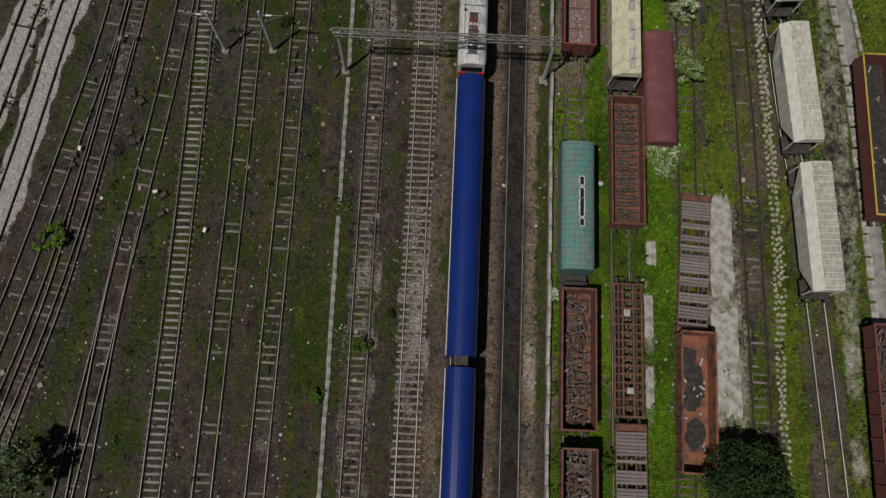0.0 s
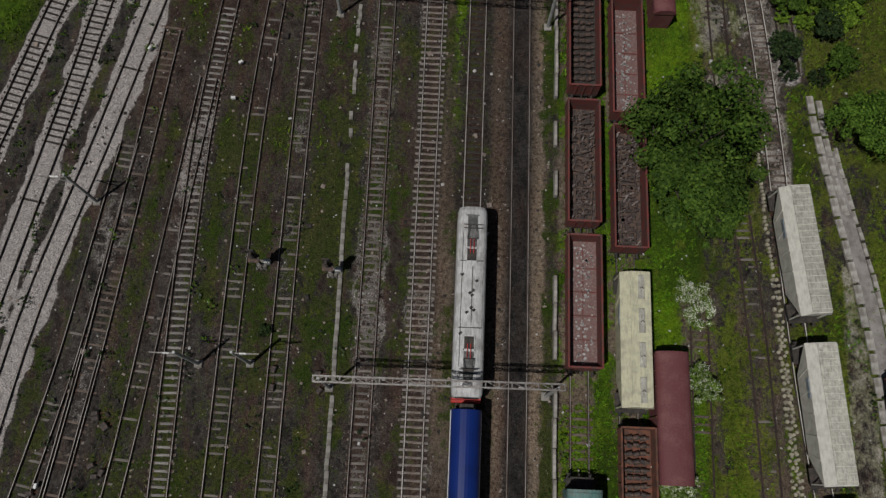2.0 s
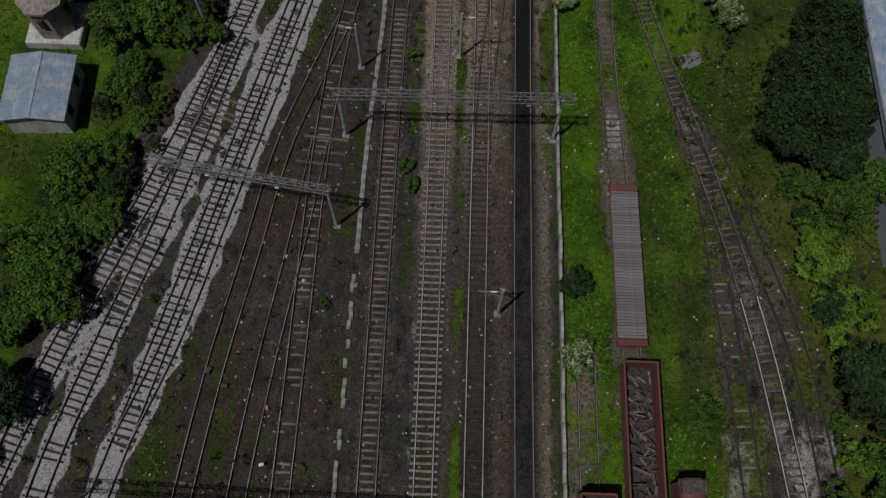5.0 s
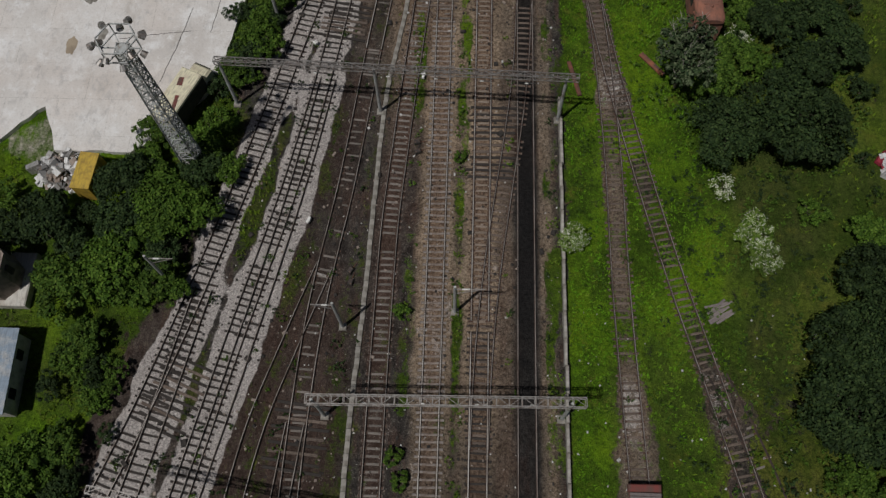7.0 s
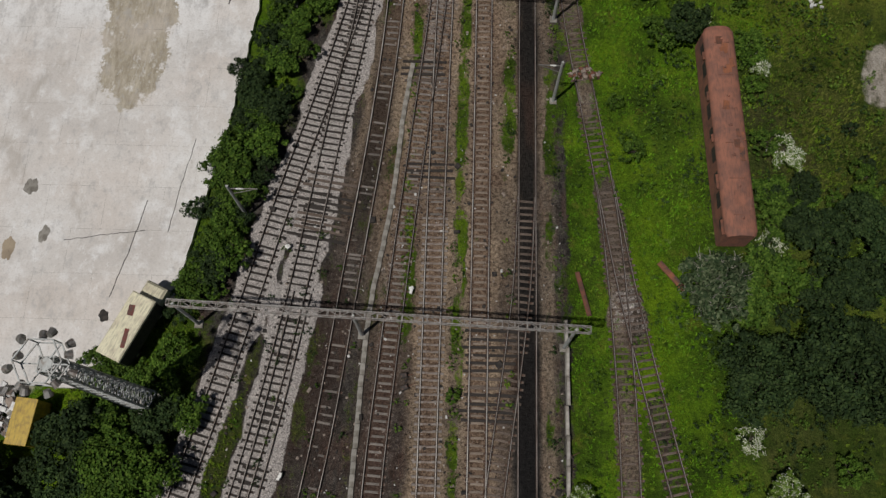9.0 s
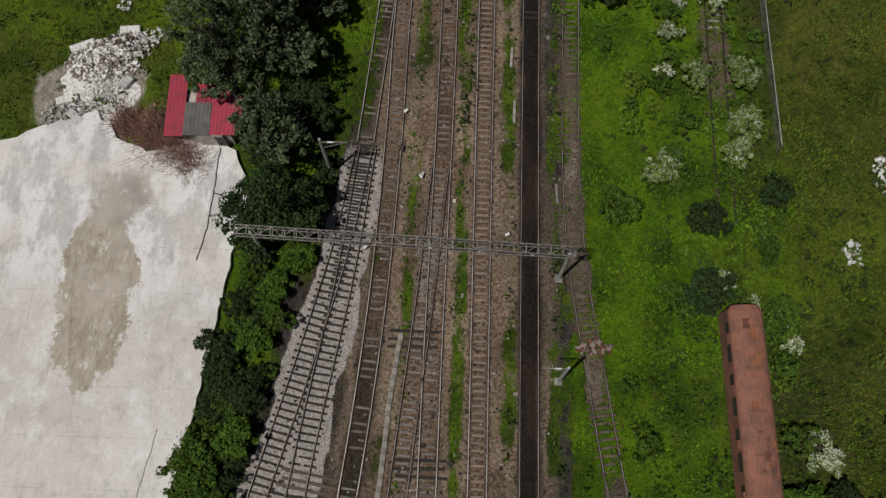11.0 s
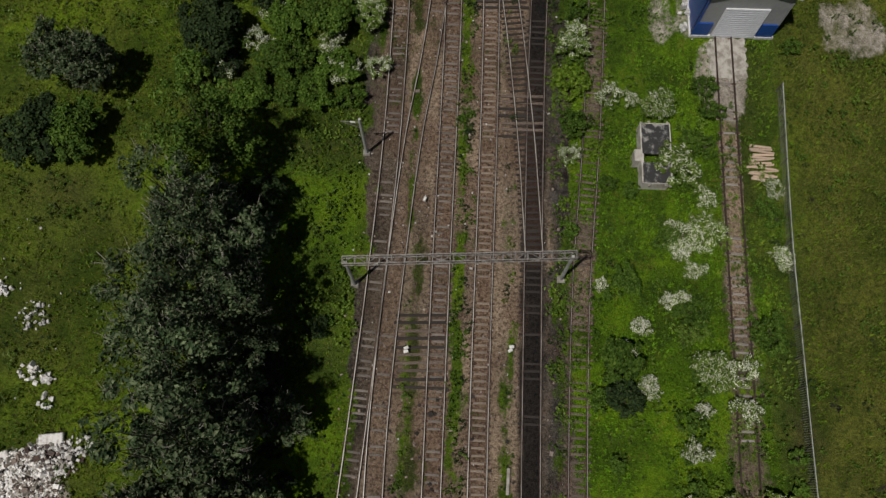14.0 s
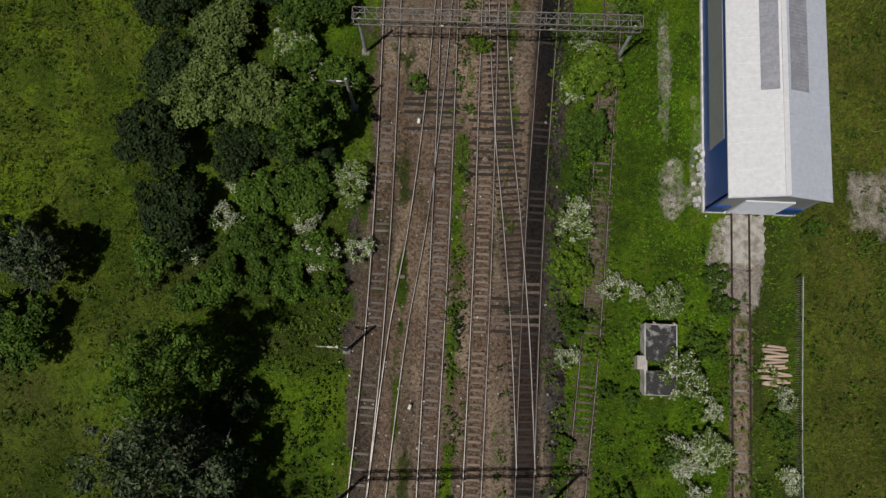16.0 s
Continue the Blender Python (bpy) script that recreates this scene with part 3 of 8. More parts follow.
line("pale_near_branch", (-24.1, 80), (-21.2, 89), (-18.5, 101), (-15.6, 114), (-12.3, 130), (-10.2, 143))
line("pale_middle", (-51, -20), (-38.3, 28), (-35.4, 44), (-31.7, 65), (-29.4, 79), (-26.6, 90), (-23.8, 100), (-21.8, 109), (-19.4, 121))
line("pale_far", (-58, 0), (-40.5, 50), (-34.5, 74), (-31, 87), (-27.5, 97), (-23.4, 109), (-19.4, 123), (-15.9, 137), (-12.7, 151), (-9.9, 162), (-7.4, 173), (-5.9, 183))
line("pale_far_north", (-5.9, 183), (-5.0, 195), (-4.2, 207), (-3.5, 221), (-3.3, 235), (-3.5, 255), (-3.6, 330))
line("wagons_a", (14.4, -40), (14.4, 90))
line("wagons_b", (18.5, -40), (18.45, 40), (18.4, 75), (18.2, 98), (17.4, 120), (17.2, 136), (16.4, 150), (15.0, 160), (13.4, 171), (12.9, 180), (13.0, 192), (13.5, 208), (14.6, 222), (15.6, 240), (17, 265), (20, 330))
line("wagons_c", (23.3, -40), (23.8, 10), (24.4, 25), (24.7, 48))
line("hoppers", (38, -40), (36.2, 0), (34.8, 25), (33.5, 38), (32.6, 52), (32.2, 62), (31.4, 75), (30.0, 88), (28.85, 95))
line("hoppers_north", (28.85, 95), (27.9, 100), (25.2, 111), (22.3, 122), (19.6, 134), (17.6, 144), (16.0, 154))
line("east_old", (34.4, 70), (33.0, 88), (30.5, 98), (27.8, 107), (25.0, 114))
line("weedy", (30.3, -40), (30.0, 30), (29.4, 48), (28.1, 64), (27.3, 85), (25.9, 105))
line("shed_siding", (26.6, 176), (26.9, 200), (27.1, 215), (27.3, 232), (27.5, 258))


def smooth_line(pts, step):
    """Points every step metres along a Catmull-Rom curve through pts."""
    p = np.array([(2 * np.array(pts[0]) - pts[1]), *pts, (2 * np.array(pts[-1]) - pts[-2])], float)
    out = []
    for i in range(1, len(p) - 2):
        n = max(2, int(np.linalg.norm(p[i + 1] - p[i]) / 0.5))
        t = np.linspace(0, 1, n, endpoint=False)[:, None]
        m0, m1 = (p[i + 1] - p[i - 1]), (p[i + 2] - p[i])
        d01, d12, d23 = (np.linalg.norm(p[j + 1] - p[j]) for j in (i - 1, i, i + 1))
        m0, m1 = m0 * d12 / (d01 + d12), m1 * d12 / (d12 + d23)
        out.append((2 * t**3 - 3 * t**2 + 1) * p[i] + (t**3 - 2 * t**2 + t) * m0 + (-2 * t**3 + 3 * t**2) * p[i + 1] + (t**3 - t**2) * m1)
    c = np.concatenate(out + [p[-2:-1]])
    s = np.r_[0, np.cumsum(np.linalg.norm(np.diff(c, axis=0), axis=1))]
    q = np.arange(0, s[-1], step)
    return np.c_[np.interp(q, s, c[:, 0]), np.interp(q, s, c[:, 1])]


# ---- ground ----
def spread(a, b, fine, far, n):
    """Even steps from a to b, then wider and wider out to far."""
    out = far * (np.linspace(0, 1, n + 1)[1:] ** 3)
    return np.r_[(a - out)[::-1], np.arange(a, b + fine / 2, fine), b + out]


gx, gy = spread(-56, 56, 0.4, 2500, 12), spread(-30, 290, 0.4, 2500, 12)
GX, GY = np.meshgrid(gx, gy)


def wave(x, y, s, seed):
    """Soft value noise in -1 .. 1."""
    r = np.random.RandomState(seed)
    g = r.uniform(-1, 1, (64, 64))
    u, v = x / s + 100.3, y / s + 100.7
    i, j = np.floor(u).astype(int), np.floor(v).astype(int)
    a, b = u - i, v - j
    a, b = a * a * (3 - 2 * a), b * b * (3 - 2 * b)
    at = lambda p, q: g[p % 64, q % 64]
    return (at(i, j) * (1 - a) + at(i + 1, j) * a) * (1 - b) + (at(i, j + 1) * (1 - a) + at(i + 1, j + 1) * a) * b


def near_line(name):
    """Distance of every ground point from a centre line."""
    p = smooth_line(LINES[name], 2.0)
    best = np.full(GX.shape, 1e9)
    for (ax, ay), (bx, by) in zip(p[:-1], p[1:]):
        r0, r1 = np.searchsorted(gy, (min(ay, by) - 6, max(ay, by) + 6))
        c0, c1 = np.searchsorted(gx, (min(ax, bx) - 6, max(ax, bx) + 6))
        X, Y = GX[r0:r1, c0:c1], GY[r0:r1, c0:c1]
        d2 = (bx - ax) ** 2 + (by - ay) ** 2
        t = np.clip(((X - ax) * (bx - ax) + (Y - ay) * (by - ay)) / d2, 0, 1)
        best[r0:r1, c0:c1] = np.minimum(best[r0:r1, c0:c1], np.hypot(X - ax - t * (bx - ax), Y - ay - t * (by - ay)))
    return best


def step(a, b, v):
    t = np.clip((v - a) / (b - a), 0, 1)
    return t * t * (3 - 2 * t)


w1, w2, w3 = wave(GX, GY, 14, 1), wave(GX, GY, 5, 2), wave(GX, GY, 1.8, 3)
FAR_PALE = np.interp(gy, *zip(*[(y, x) for x, y in LINES["pale_far"]]))[:, None]
# turf: thin in the yard of tracks, full beyond the fence and left of the pale tracks
ws = wave(GX, GY / 6, 1.6, 8)
grass = 0.47 + 0.08 * (1 - step(70, 100, GY)) + 0.16 * w1 + 0.2 * w2 + 0.14 * ws
east = step(12.2, 13.0, GX + 0.3 * w3)
west = step(2.2, 4.0, FAR_PALE - GX + w2)
late = step(150, 200, GY)
grass = np.maximum(grass, east * (0.88 + 0.12 * w1) * np.where((GX > 25.5 + w2) & (GY < 112), 0.54 + 0.28 * step(52, 72, GY), 1.0))
grass = np.maximum(grass, west * 0.9)
grass = np.maximum(grass, late * step(5.0, 6.4, -GX + 0.6 * w2) * 0.95)
grass -= 0.10 * step(60, 90, GY) * (1 - east) * (1 - west) * (1 - step(100, 130, GY))
lush = east * np.clip(0.55 + 0.7 * w1 + 0.3 * w2, 0, 1) * step(11, 14, GX) * (1 - step(30, 36, GX) * late) + np.maximum(west, late * step(5.0, 6.4, -GX)) * np.clip(0.6 + 0.4 * w2 + 0.4 * w1, 0, 1)
lush = np.where((GX > 12.6) & (GX < 22.5) & (GY < 110), np.maximum(lush, 0.75 + 0.2 * w2), lush)
lush *= np.where((GX > 25) & (GY < 112), 0.35 + 0.5 * step(33.5, 36, GX + w2) * step(50, 62, GY), 1.0)
lush *= 1 - 0.25 * step(21, 26, GX + 2 * w2) * step(80, 92, GY) * (1 - step(135, 155, GY))
lush = np.where((GX > 12.6) & (GX < 29 + 2 * w2) & (GY > 96) & (GY < 262), np.maximum(lush, 0.8 + 0.2 * w1), lush)
lush *= 1 - 0.65 * step(24, 28, GX + 2 * w2) * step(90, 100, GY) * (1 - step(160, 185, GY))
lush *= 1 - 0.5 * step(15.5, 17, GX + w2) * step(80, 88, GY) * (1 - step(112, 122, GY))
lush = np.clip(lush, 0, 1)
pale, dust, tan, soot, rusty = (np.zeros(GX.shape) for _ in range(5))
bed = np.zeros(GX.shape)
for nm in LINES:
    d = near_line(nm)
    on = 1 - step(1.3, 2.1, d + 0.35 * w3)
    bed = np.maximum(bed, 1 - step(1.2, 2.0, d))
    if nm == "shed_siding":
        bare = (1 - step(0.7, 1.2, d + 0.25 * w3)) * step(196, 212, GY)
        tan = np.maximum(tan, bare * 0.8)
        grass -= bare * 0.4
    if nm.startswith("pale"):
        wide = 1 - step(1.12, 1.6, d - 0.35 * step(95, 112, GY) + 0.35 * w3 + 0.25 * w2)
        keep = wide * (1 - step(176, 190, GY)) * step(10, 30, GY)
        pale = np.maximum(pale, keep * (0.85 + 0.1 * w2))
        grass -= 0.55 * keep
    elif nm in ("wagons_a", "wagons_b", "wagons_c", "hoppers", "hoppers_north", "weedy", "east_old", "shed_siding"):
        old = nm in ("hoppers", "hoppers_north", "weedy", "east_old", "wagons_c")
        bared = step(60, 84, GY) * (1 - step(180, 215, GY)) * (nm in ("hoppers", "hoppers_north", "wagons_b"))
        if nm in ("wagons_b", "hoppers_north"):
            on *= 1 - step(104, 116, GY) * step(0.75, 1.25, d + 0.3 * w3)
        grass -= on * ((0.16 if old else 0.26) + 0.3 * w2 + 0.17 * bared)
        pale = np.maximum(pale, on * bared * (0.26 + 0.3 * w2))
        if nm == "hoppers_north":
            soot = np.maximum(soot, on * bared * (0.3 + 0.3 * w2))
        tan = np.maximum(tan, on * ((0.1 if old else 0.3) + 0.2 * w2))
        if nm in ("hoppers", "weedy", "east_old"):
            ash = on * step(44, 56, GY) * (1 - step(86, 100, GY))
            pale = np.maximum(pale, ash * (0.36 + 0.14 * w2 + 0.18 * w3))
            tan *= 1 - 0.6 * ash
    elif nm == "black":
        soot = np.maximum(soot, (1 - step(0.75, 1.25, d + 0.2 * w3)) * (0.55 + 0.45 * step(95, 125, GY)))
        grass -= 0.6 * on
    else:
        grass -= (0.16 + 0.1 * w2) * on
        tan = np.maximum(tan, on * (step(85, 120, GY) if nm in ("train", "train_north", "main", "main_north") else 0.7 * step(140, 165, GY)) * (0.8 + 0.3 * w2))
        rusty = np.maximum(rusty, (1 - step(0.65, 1.0, d + 0.2 * w3)) * (0.75 if nm in ("train", "train_north", "main", "main_north", "second") else 0.5 * step(150, 175, GY)) * (0.55 + 0.45 * step(90, 130, GY)))
        if nm in ("fifth", "sixth", "seventh", "second", "eighth", "third"):
            pale = np.maximum(pale, (1 - step(0.8, 1.3, d + 0.3 * w3)) * (0.33 + 0.2 * w2) * (1 - step(70, 90, GY)))
        if nm in ("main", "main_north", "second"):
            pale = np.maximum(pale, (1 - step(1.2, 1.9, d + 0.4 * w3)) * (0.36 + 0.2 * w1))
# grey ash between the old sidings beyond the wagons
ashy = step(24.5, 26, GX + 0.6 * w2) * (1 - step(33.5, 35.5, GX + 0.8 * w2)) * step(44, 56, GY) * (1 - step(84, 98, GY))
pale = np.maximum(pale, ashy * (0.16 + 0.12 * w2 + 0.1 * w3))
# bare tan verges along the running lines
verge = (1 - step(0.4, 1.1, np.abs(GX - 2.95 + 0.2 * w2))) * 0.5 + (1 - step(0.5, 1.0, np.abs(GX - 7.2))) * 0.6 + (1 - step(0.4, 0.9, np.abs(GX - 10.9))) * 0.75 * (1 - late)
grass = np.where(verge > 0.3, grass - 0.15 * verge, grass)
tan = np.maximum(tan, verge * (0.6 + 0.4 * w2))
junction = step(128, 160, GY) * (1 - step(5.5, 9, np.abs(GX - 2.5)))
tan = np.maximum(tan, junction * (0.78 + 0.2 * w1 + 0.2 * w2))
grass -= 0.3 * np.clip(tan - 0.25, 0, 1) * (1 - east) * (1 - west)
green_strip = (1 - step(0.25, 0.8, np.abs(GX - 3.0 - 0.1 * w2))) * step(95, 120, GY) * (1 - step(240, 250, GY))
grass = np.maximum(grass, green_strip * np.clip(0.5 + 0.5 * wave(GX, GY / 3, 1.7, 23) + 0.2 * w1, 0, 1))
# dark earth between the middle tracks
dry = np.clip(0.7 * ((GX > 25) & (GY < 112)) + 0.8 * step(31, 33.5, GX + w2) * late + 0.3 * (w1 > 0.3) * east + 0.6 * late * step(15, 24, -GX + 3 * w2) * (0.8 + 0.3 * w1), 0, 1)
NEAR_PALE = np.interp(gy, *zip(*[(y, x) for x, y in LINES["pale_near"]]))[:, None]
dark = step(52, 76, GY) * (1 - step(140, 168, GY)) * step(1.6, 2.4, GX - NEAR_PALE + 0.4 * w3) * (1 - step(-7.2, -5.2, GX + 0.6 * w2))
soot = np.maximum(soot, 0.34 * dark * (0.8 + 0.7 * w2))
rusty = np.maximum(rusty, 0.45 * dark * np.clip(0.6 + 0.8 * w1 + 0.6 * w2, 0, 1))
grass -= 0.04 * dark
for nm_, y0_, y1_ in (("third_north", 140, 186), ("pale_far_north", 186, 240), ("main_north", 176, 196)):
    soot = np.maximum(soot, (1 - step(0.7, 1.3, near_line(nm_) + 0.3 * w3)) * step(y0_, y0_ + 12, GY) * (1 - step(y1_ - 12, y1_, GY)) * (0.6 + 0.4 * w2))
oily = step(44, 60, GY) * (1 - step(102, 118, GY)) * step(-0.6, 0.6, GX) * (1 - 0.35 * (GX < 2.6)) * (1 - step(10.2, 11.2, GX))
soot = np.maximum(soot, 0.6 * oily * (0.75 + 0.4 * w2))
cinders = step(66, 84, GY) * (1 - step(112, 128, GY)) * step(-6.0, -5.0, GX) * (1 - step(-1.5, -0.5, GX))
soot = np.maximum(soot, 0.2 * cinders * (0.75 + 0.5 * w2))
pale = np.where(GX > -6, pale * (1 - 0.8 * np.maximum(0.35 * cinders, oily)), pale)
# rusty brown earth in broad streaks of the yard
brown = np.clip(wave(GX, GY / 4, 3.2, 41) - 0.1, 0, 1) * (GX < 3) * (GY < 150)
for bx_, bw_, y0_, y1_ in ((-12.9, 1.0, -30, 62), (-7.4, 0.8, -30, 70), (-1.2, 1.1, -30, 75), (-17.2, 0.7, 5, 40), (7.2, 0.9, -30, 150)):
    brown = np.maximum(brown, (1 - step(0.5, 1.1, np.abs(GX - bx_ - 0.5 * w2) / bw_)) * step(y0_, y0_ + 9, GY) * (1 - step(y1_ - 9, y1_, GY)) * (0.7 + 0.3 * w2))
rusty = np.maximum(rusty, brown * 0.5 * (1 - east))
grass -= 0.2 * brown * (1 - east)
# weedy strips that follow the lines through the junction
for sx_, wd, y0_, y1_ in ((3.2, 0.75, 95, 262), (3.25, 1.15, 186, 262), (7.3, 0.9, 150, 262), (-1.3, 0.6, 105, 235), (11.4, 0.9, 100, 262), (12.2, 1.3, 150, 262), (-5.3, 1.0, 185, 262), (3.4, 0.6, 60, 100)):
    strip = (1 - step(0.5, 1.1, np.abs(GX - sx_ - 0.25 * w2) / wd)) * step(y0_, y0_ + 8, GY) * (1 - step(y1_ - 8, y1_, GY))
    grass = np.maximum(grass, strip * np.clip(0.42 + 0.55 * wave(GX, GY / 3, 1.4, 21) + 0.25 * w1, 0, 1))
    lush = np.maximum(lush, strip * 0.55)
blot = wave(GX, GY / 2.2, 2.6, 81) + 0.6 * wave(GX, GY / 1.5, 1.1, 82)
soot = np.maximum(soot, junction * np.clip(blot - 0.3, 0, 0.7) * 0.6)
rusty = np.maximum(rusty, junction * np.clip(0.1 - wave(GX, GY / 2.5, 2.1, 83) + 0.4 * w3, 0, 0.6))
tan *= 1 - 0.22 * junction * np.clip(0.5 + wave(GX, GY / 2, 3.4, 84), 0, 1)
olive = junction * step(172, 192, GY) * np.clip(0.3 + 0.45 * wave(GX, GY / 2.5, 1.3, 61) + 0.35 * wave(GX, GY / 3, 4, 62), 0, 0.75) * (np.abs(GX - 9.5) > 1.2)
grass = np.maximum(grass, olive * (1 - 0.5 * bed))
# dusty places
dust = np.maximum(dust, ashy * np.clip(0.3 + 0.2 * w2 + 0.2 * w3, 0, 1))
for cx, cy, rx, ry, a in ((21.4, 235.4, 1.3, 3.2, 0.6), (20.9, 246, 0.8, 9, 0.5), (23.7, 239, 0.7, 6, 0.45), (39.6, 234.5, 3.0, 4.0, 0.62), (-32, 187, 5.5, 6, 0.8), (26.8, 229, 2.2, 4.0, 0.8), (38.2, 30, 1.3, 26, 0.5), (20.8, 14, 0.9, 9, 0.45), (10.8, 13, 0.8, 3, 0.6), (43.5, 165, 3, 4, 0.7), (-36, 135, 6, 3, 0.5), (27.6, 18, 1.9, 13, 0.5)):
    e = np.hypot((GX - cx) / rx, (GY - cy) / ry) + 0.25 * w2 + 0.2 * w3
    dust = np.maximum(dust, a * (1 - step(0.75, 1.15, e)))
height = 0.05 * w2 + 0.03 * w3 + np.where(pale > 0.5, 0.05, 0.0)
height -= 0.05 + 0.1 * east
old_bed = (0.035 * wave(GX, GY, 0.9, 11) + 0.012) * ((GX < -5) | (GX > 12))
height = height * (1 - bed) + (old_bed - 0.045) * bed
flat = np.hypot(np.maximum(np.abs(GX) - 60, 0), np.maximum(np.abs(GY - 130) - 170, 0)) > 0
height[flat] = -0.1

ny_, nx_ = GX.shape
gid = np.arange(nx_ * ny_).reshape(ny_, nx_)
gf = np.stack([gid[:-1, :-1], gid[:-1, 1:], gid[1:, 1:], gid[1:, :-1]], -1).reshape(-1, 4)
gme = bpy.data.meshes.new("ground")
gme.from_pydata(np.c_[GX.ravel(), GY.ravel(), height.ravel()], [], gf)
gme.shade_smooth()
for nm, chans in (("cover", (grass, pale, dust, dry)), ("tint", (lush, tan, soot, rusty))):
    att = gme.color_attributes.new(nm, "FLOAT_COLOR", "POINT")
    att.data.foreach_set("color", np.stack([np.clip(c, 0, 1).ravel() for c in chans], -1).astype(np.float32).ravel())
gme.materials.append(M["ground"])
ground = tagged(new("ground", gme), "dark cindery rail yard earth with weeds, ballast and lush turf", "ground", kind="structure")


def ground_z(x, y):
    i = min(max(np.searchsorted(gy, y), 1), ny_ - 1)
    j = min(max(np.searchsorted(gx, x), 1), nx_ - 1)
    return float(height[i, j])


# ---- walls of the yard: raised concrete apron ----
def apron():
    edge = [(-70, 133.5), (-41.3, 134.6), (-37.6, 138.6), (-35.6, 133.8), (-28.4, 133.6), (-24.2, 136.5), (-23.0, 139.0), (-21.2, 141.6), (-20.2, 147.7), (-18.3, 159.2), (-17.0, 170.7), (-16.0, 178.5), (-18.0, 181.5)]
    back = [(-20.5, 183.2), (-24.9, 181.4), (-28.5, 182.2), (-31, 185.5), (-34.3, 184.6), (-39, 182.2), (-70, 184)]
    r = random.Random(3)
    pts = []
    ring = edge + back
    for (ax, ay), (bx, by) in zip(ring, ring[1:] + ring[:1]):
        n = max(1, int(math.hypot(bx - ax, by - ay) / 0.9))
        rough = 0.35 if ay > 180 else 0.12
        for i in range(n):
            t = i / n
            pts.append((ax + (bx - ax) * t + r.uniform(-rough, rough), ay + (by - ay) * t + r.uniform(-rough, rough)))
    n = len(pts)
    s = Shape().add([(x, y, 0.45) for x, y in pts] + [(x, y, -0.3) for x, y in pts], [tuple(range(n))] + [(i, n + i, n + (i + 1) % n, (i + 1) % n) for i in range(n)])
    return solid("concrete_yard", s, "yard", "pale concrete yard dusted with white powder", "yard", kind="structure")


apron()


def yard_joint(pts, w, label):
    """A cracked joint between slabs, filled with dirt."""
    s = Shape()
    r = random.Random(int(pts[0][1]))
    for (ax, ay), (bx, by) in zip(pts[:-1], pts[1:]):
        n = max(2, int(math.hypot(bx - ax, by - ay) / 0.5))
        row = [(ax + (bx - ax) * i / n + r.uniform(-0.06, 0.06), ay + (by - ay) * i / n + r.uniform(-0.06, 0.06), 0.45) for i in range(n + 1)]
        s.sweep(row, [(-w / 2, -0.02), (w / 2, -0.02), (w / 2, 0.004), (-w / 2, 0.004)])
    solid("yard_joint", s, "coal", label, "joint", kind="structure")


yard_joint([(-19.15, 182.0), (-19.2, 178), (-19.4, 174), (-19.9, 171.2)], 0.13, "dark cracked joint between concrete slabs")
yard_joint([(-19.3, 177.5), (-17.6, 177.0), (-16.3, 176.9)], 0.12, "dark cross joint between concrete slabs")
yard_joint([(-26.8, 141.5), (-25.6, 146.2), (-24.8, 150.4)], 0.07, "thin cracked joint in the concrete")
yard_joint([(-31.6, 146.5), (-27.4, 147.2), (-24.6, 147.6)], 0.06, "thin cracked joint in the concrete")
yard_joint([(-22.6, 147.5), (-22.0, 152), (-21.2, 156.6)], 0.06, "thin cracked joint in the concrete")


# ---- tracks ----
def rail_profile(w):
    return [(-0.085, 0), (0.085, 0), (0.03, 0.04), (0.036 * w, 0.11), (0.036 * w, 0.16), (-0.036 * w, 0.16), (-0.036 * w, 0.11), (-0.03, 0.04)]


BRIGHT = ("main", "main_north", "train", "train_north", "crossover", "third_north", "pale_far_north")
SLEEPERS = {}
for style in ("sleeper_wood", "sleeper_dark", "sleeper_conc", "sleeper_faint", "sleeper_pale", "sleeper_tan"):
    second = []
    if style == "sleeper_conc":
        s = Shape()
        for side in (-1, 1):
            s.box(side * 0.8, 0, -0.02, 0.72, 0.2, 0.2, chamfer=0.03)
        n_first = len(s.f)
        s.box(0, 0, -0.03, 0.88, 0.19, 0.17, chamfer=0.02)
    else:
        s = Shape().box(0, 0, -0.02, 1.95 if style == "sleeper_tan" else 2.05 if style in ("sleeper_faint", "sleeper_pale") else 2.25, 0.205, 0.16, chamfer=0.02)
        n_first = len(s.f)
        for side in (-1, 1):
            s.box(side * 0.755, 0, 0.055, 0.44, 0.17, 0.025)
    SLEEPERS[style] = s.mesh("sleeper", style)
    SLEEPERS[style].materials.append(M["sleeper_mid" if style == "sleeper_conc" else "plate_dark" if style == "sleeper_dark" else "plate"])
    SLEEPERS[style].polygons.foreach_set("material_index", [int(i >= n_first) for i in range(len(s.f))])


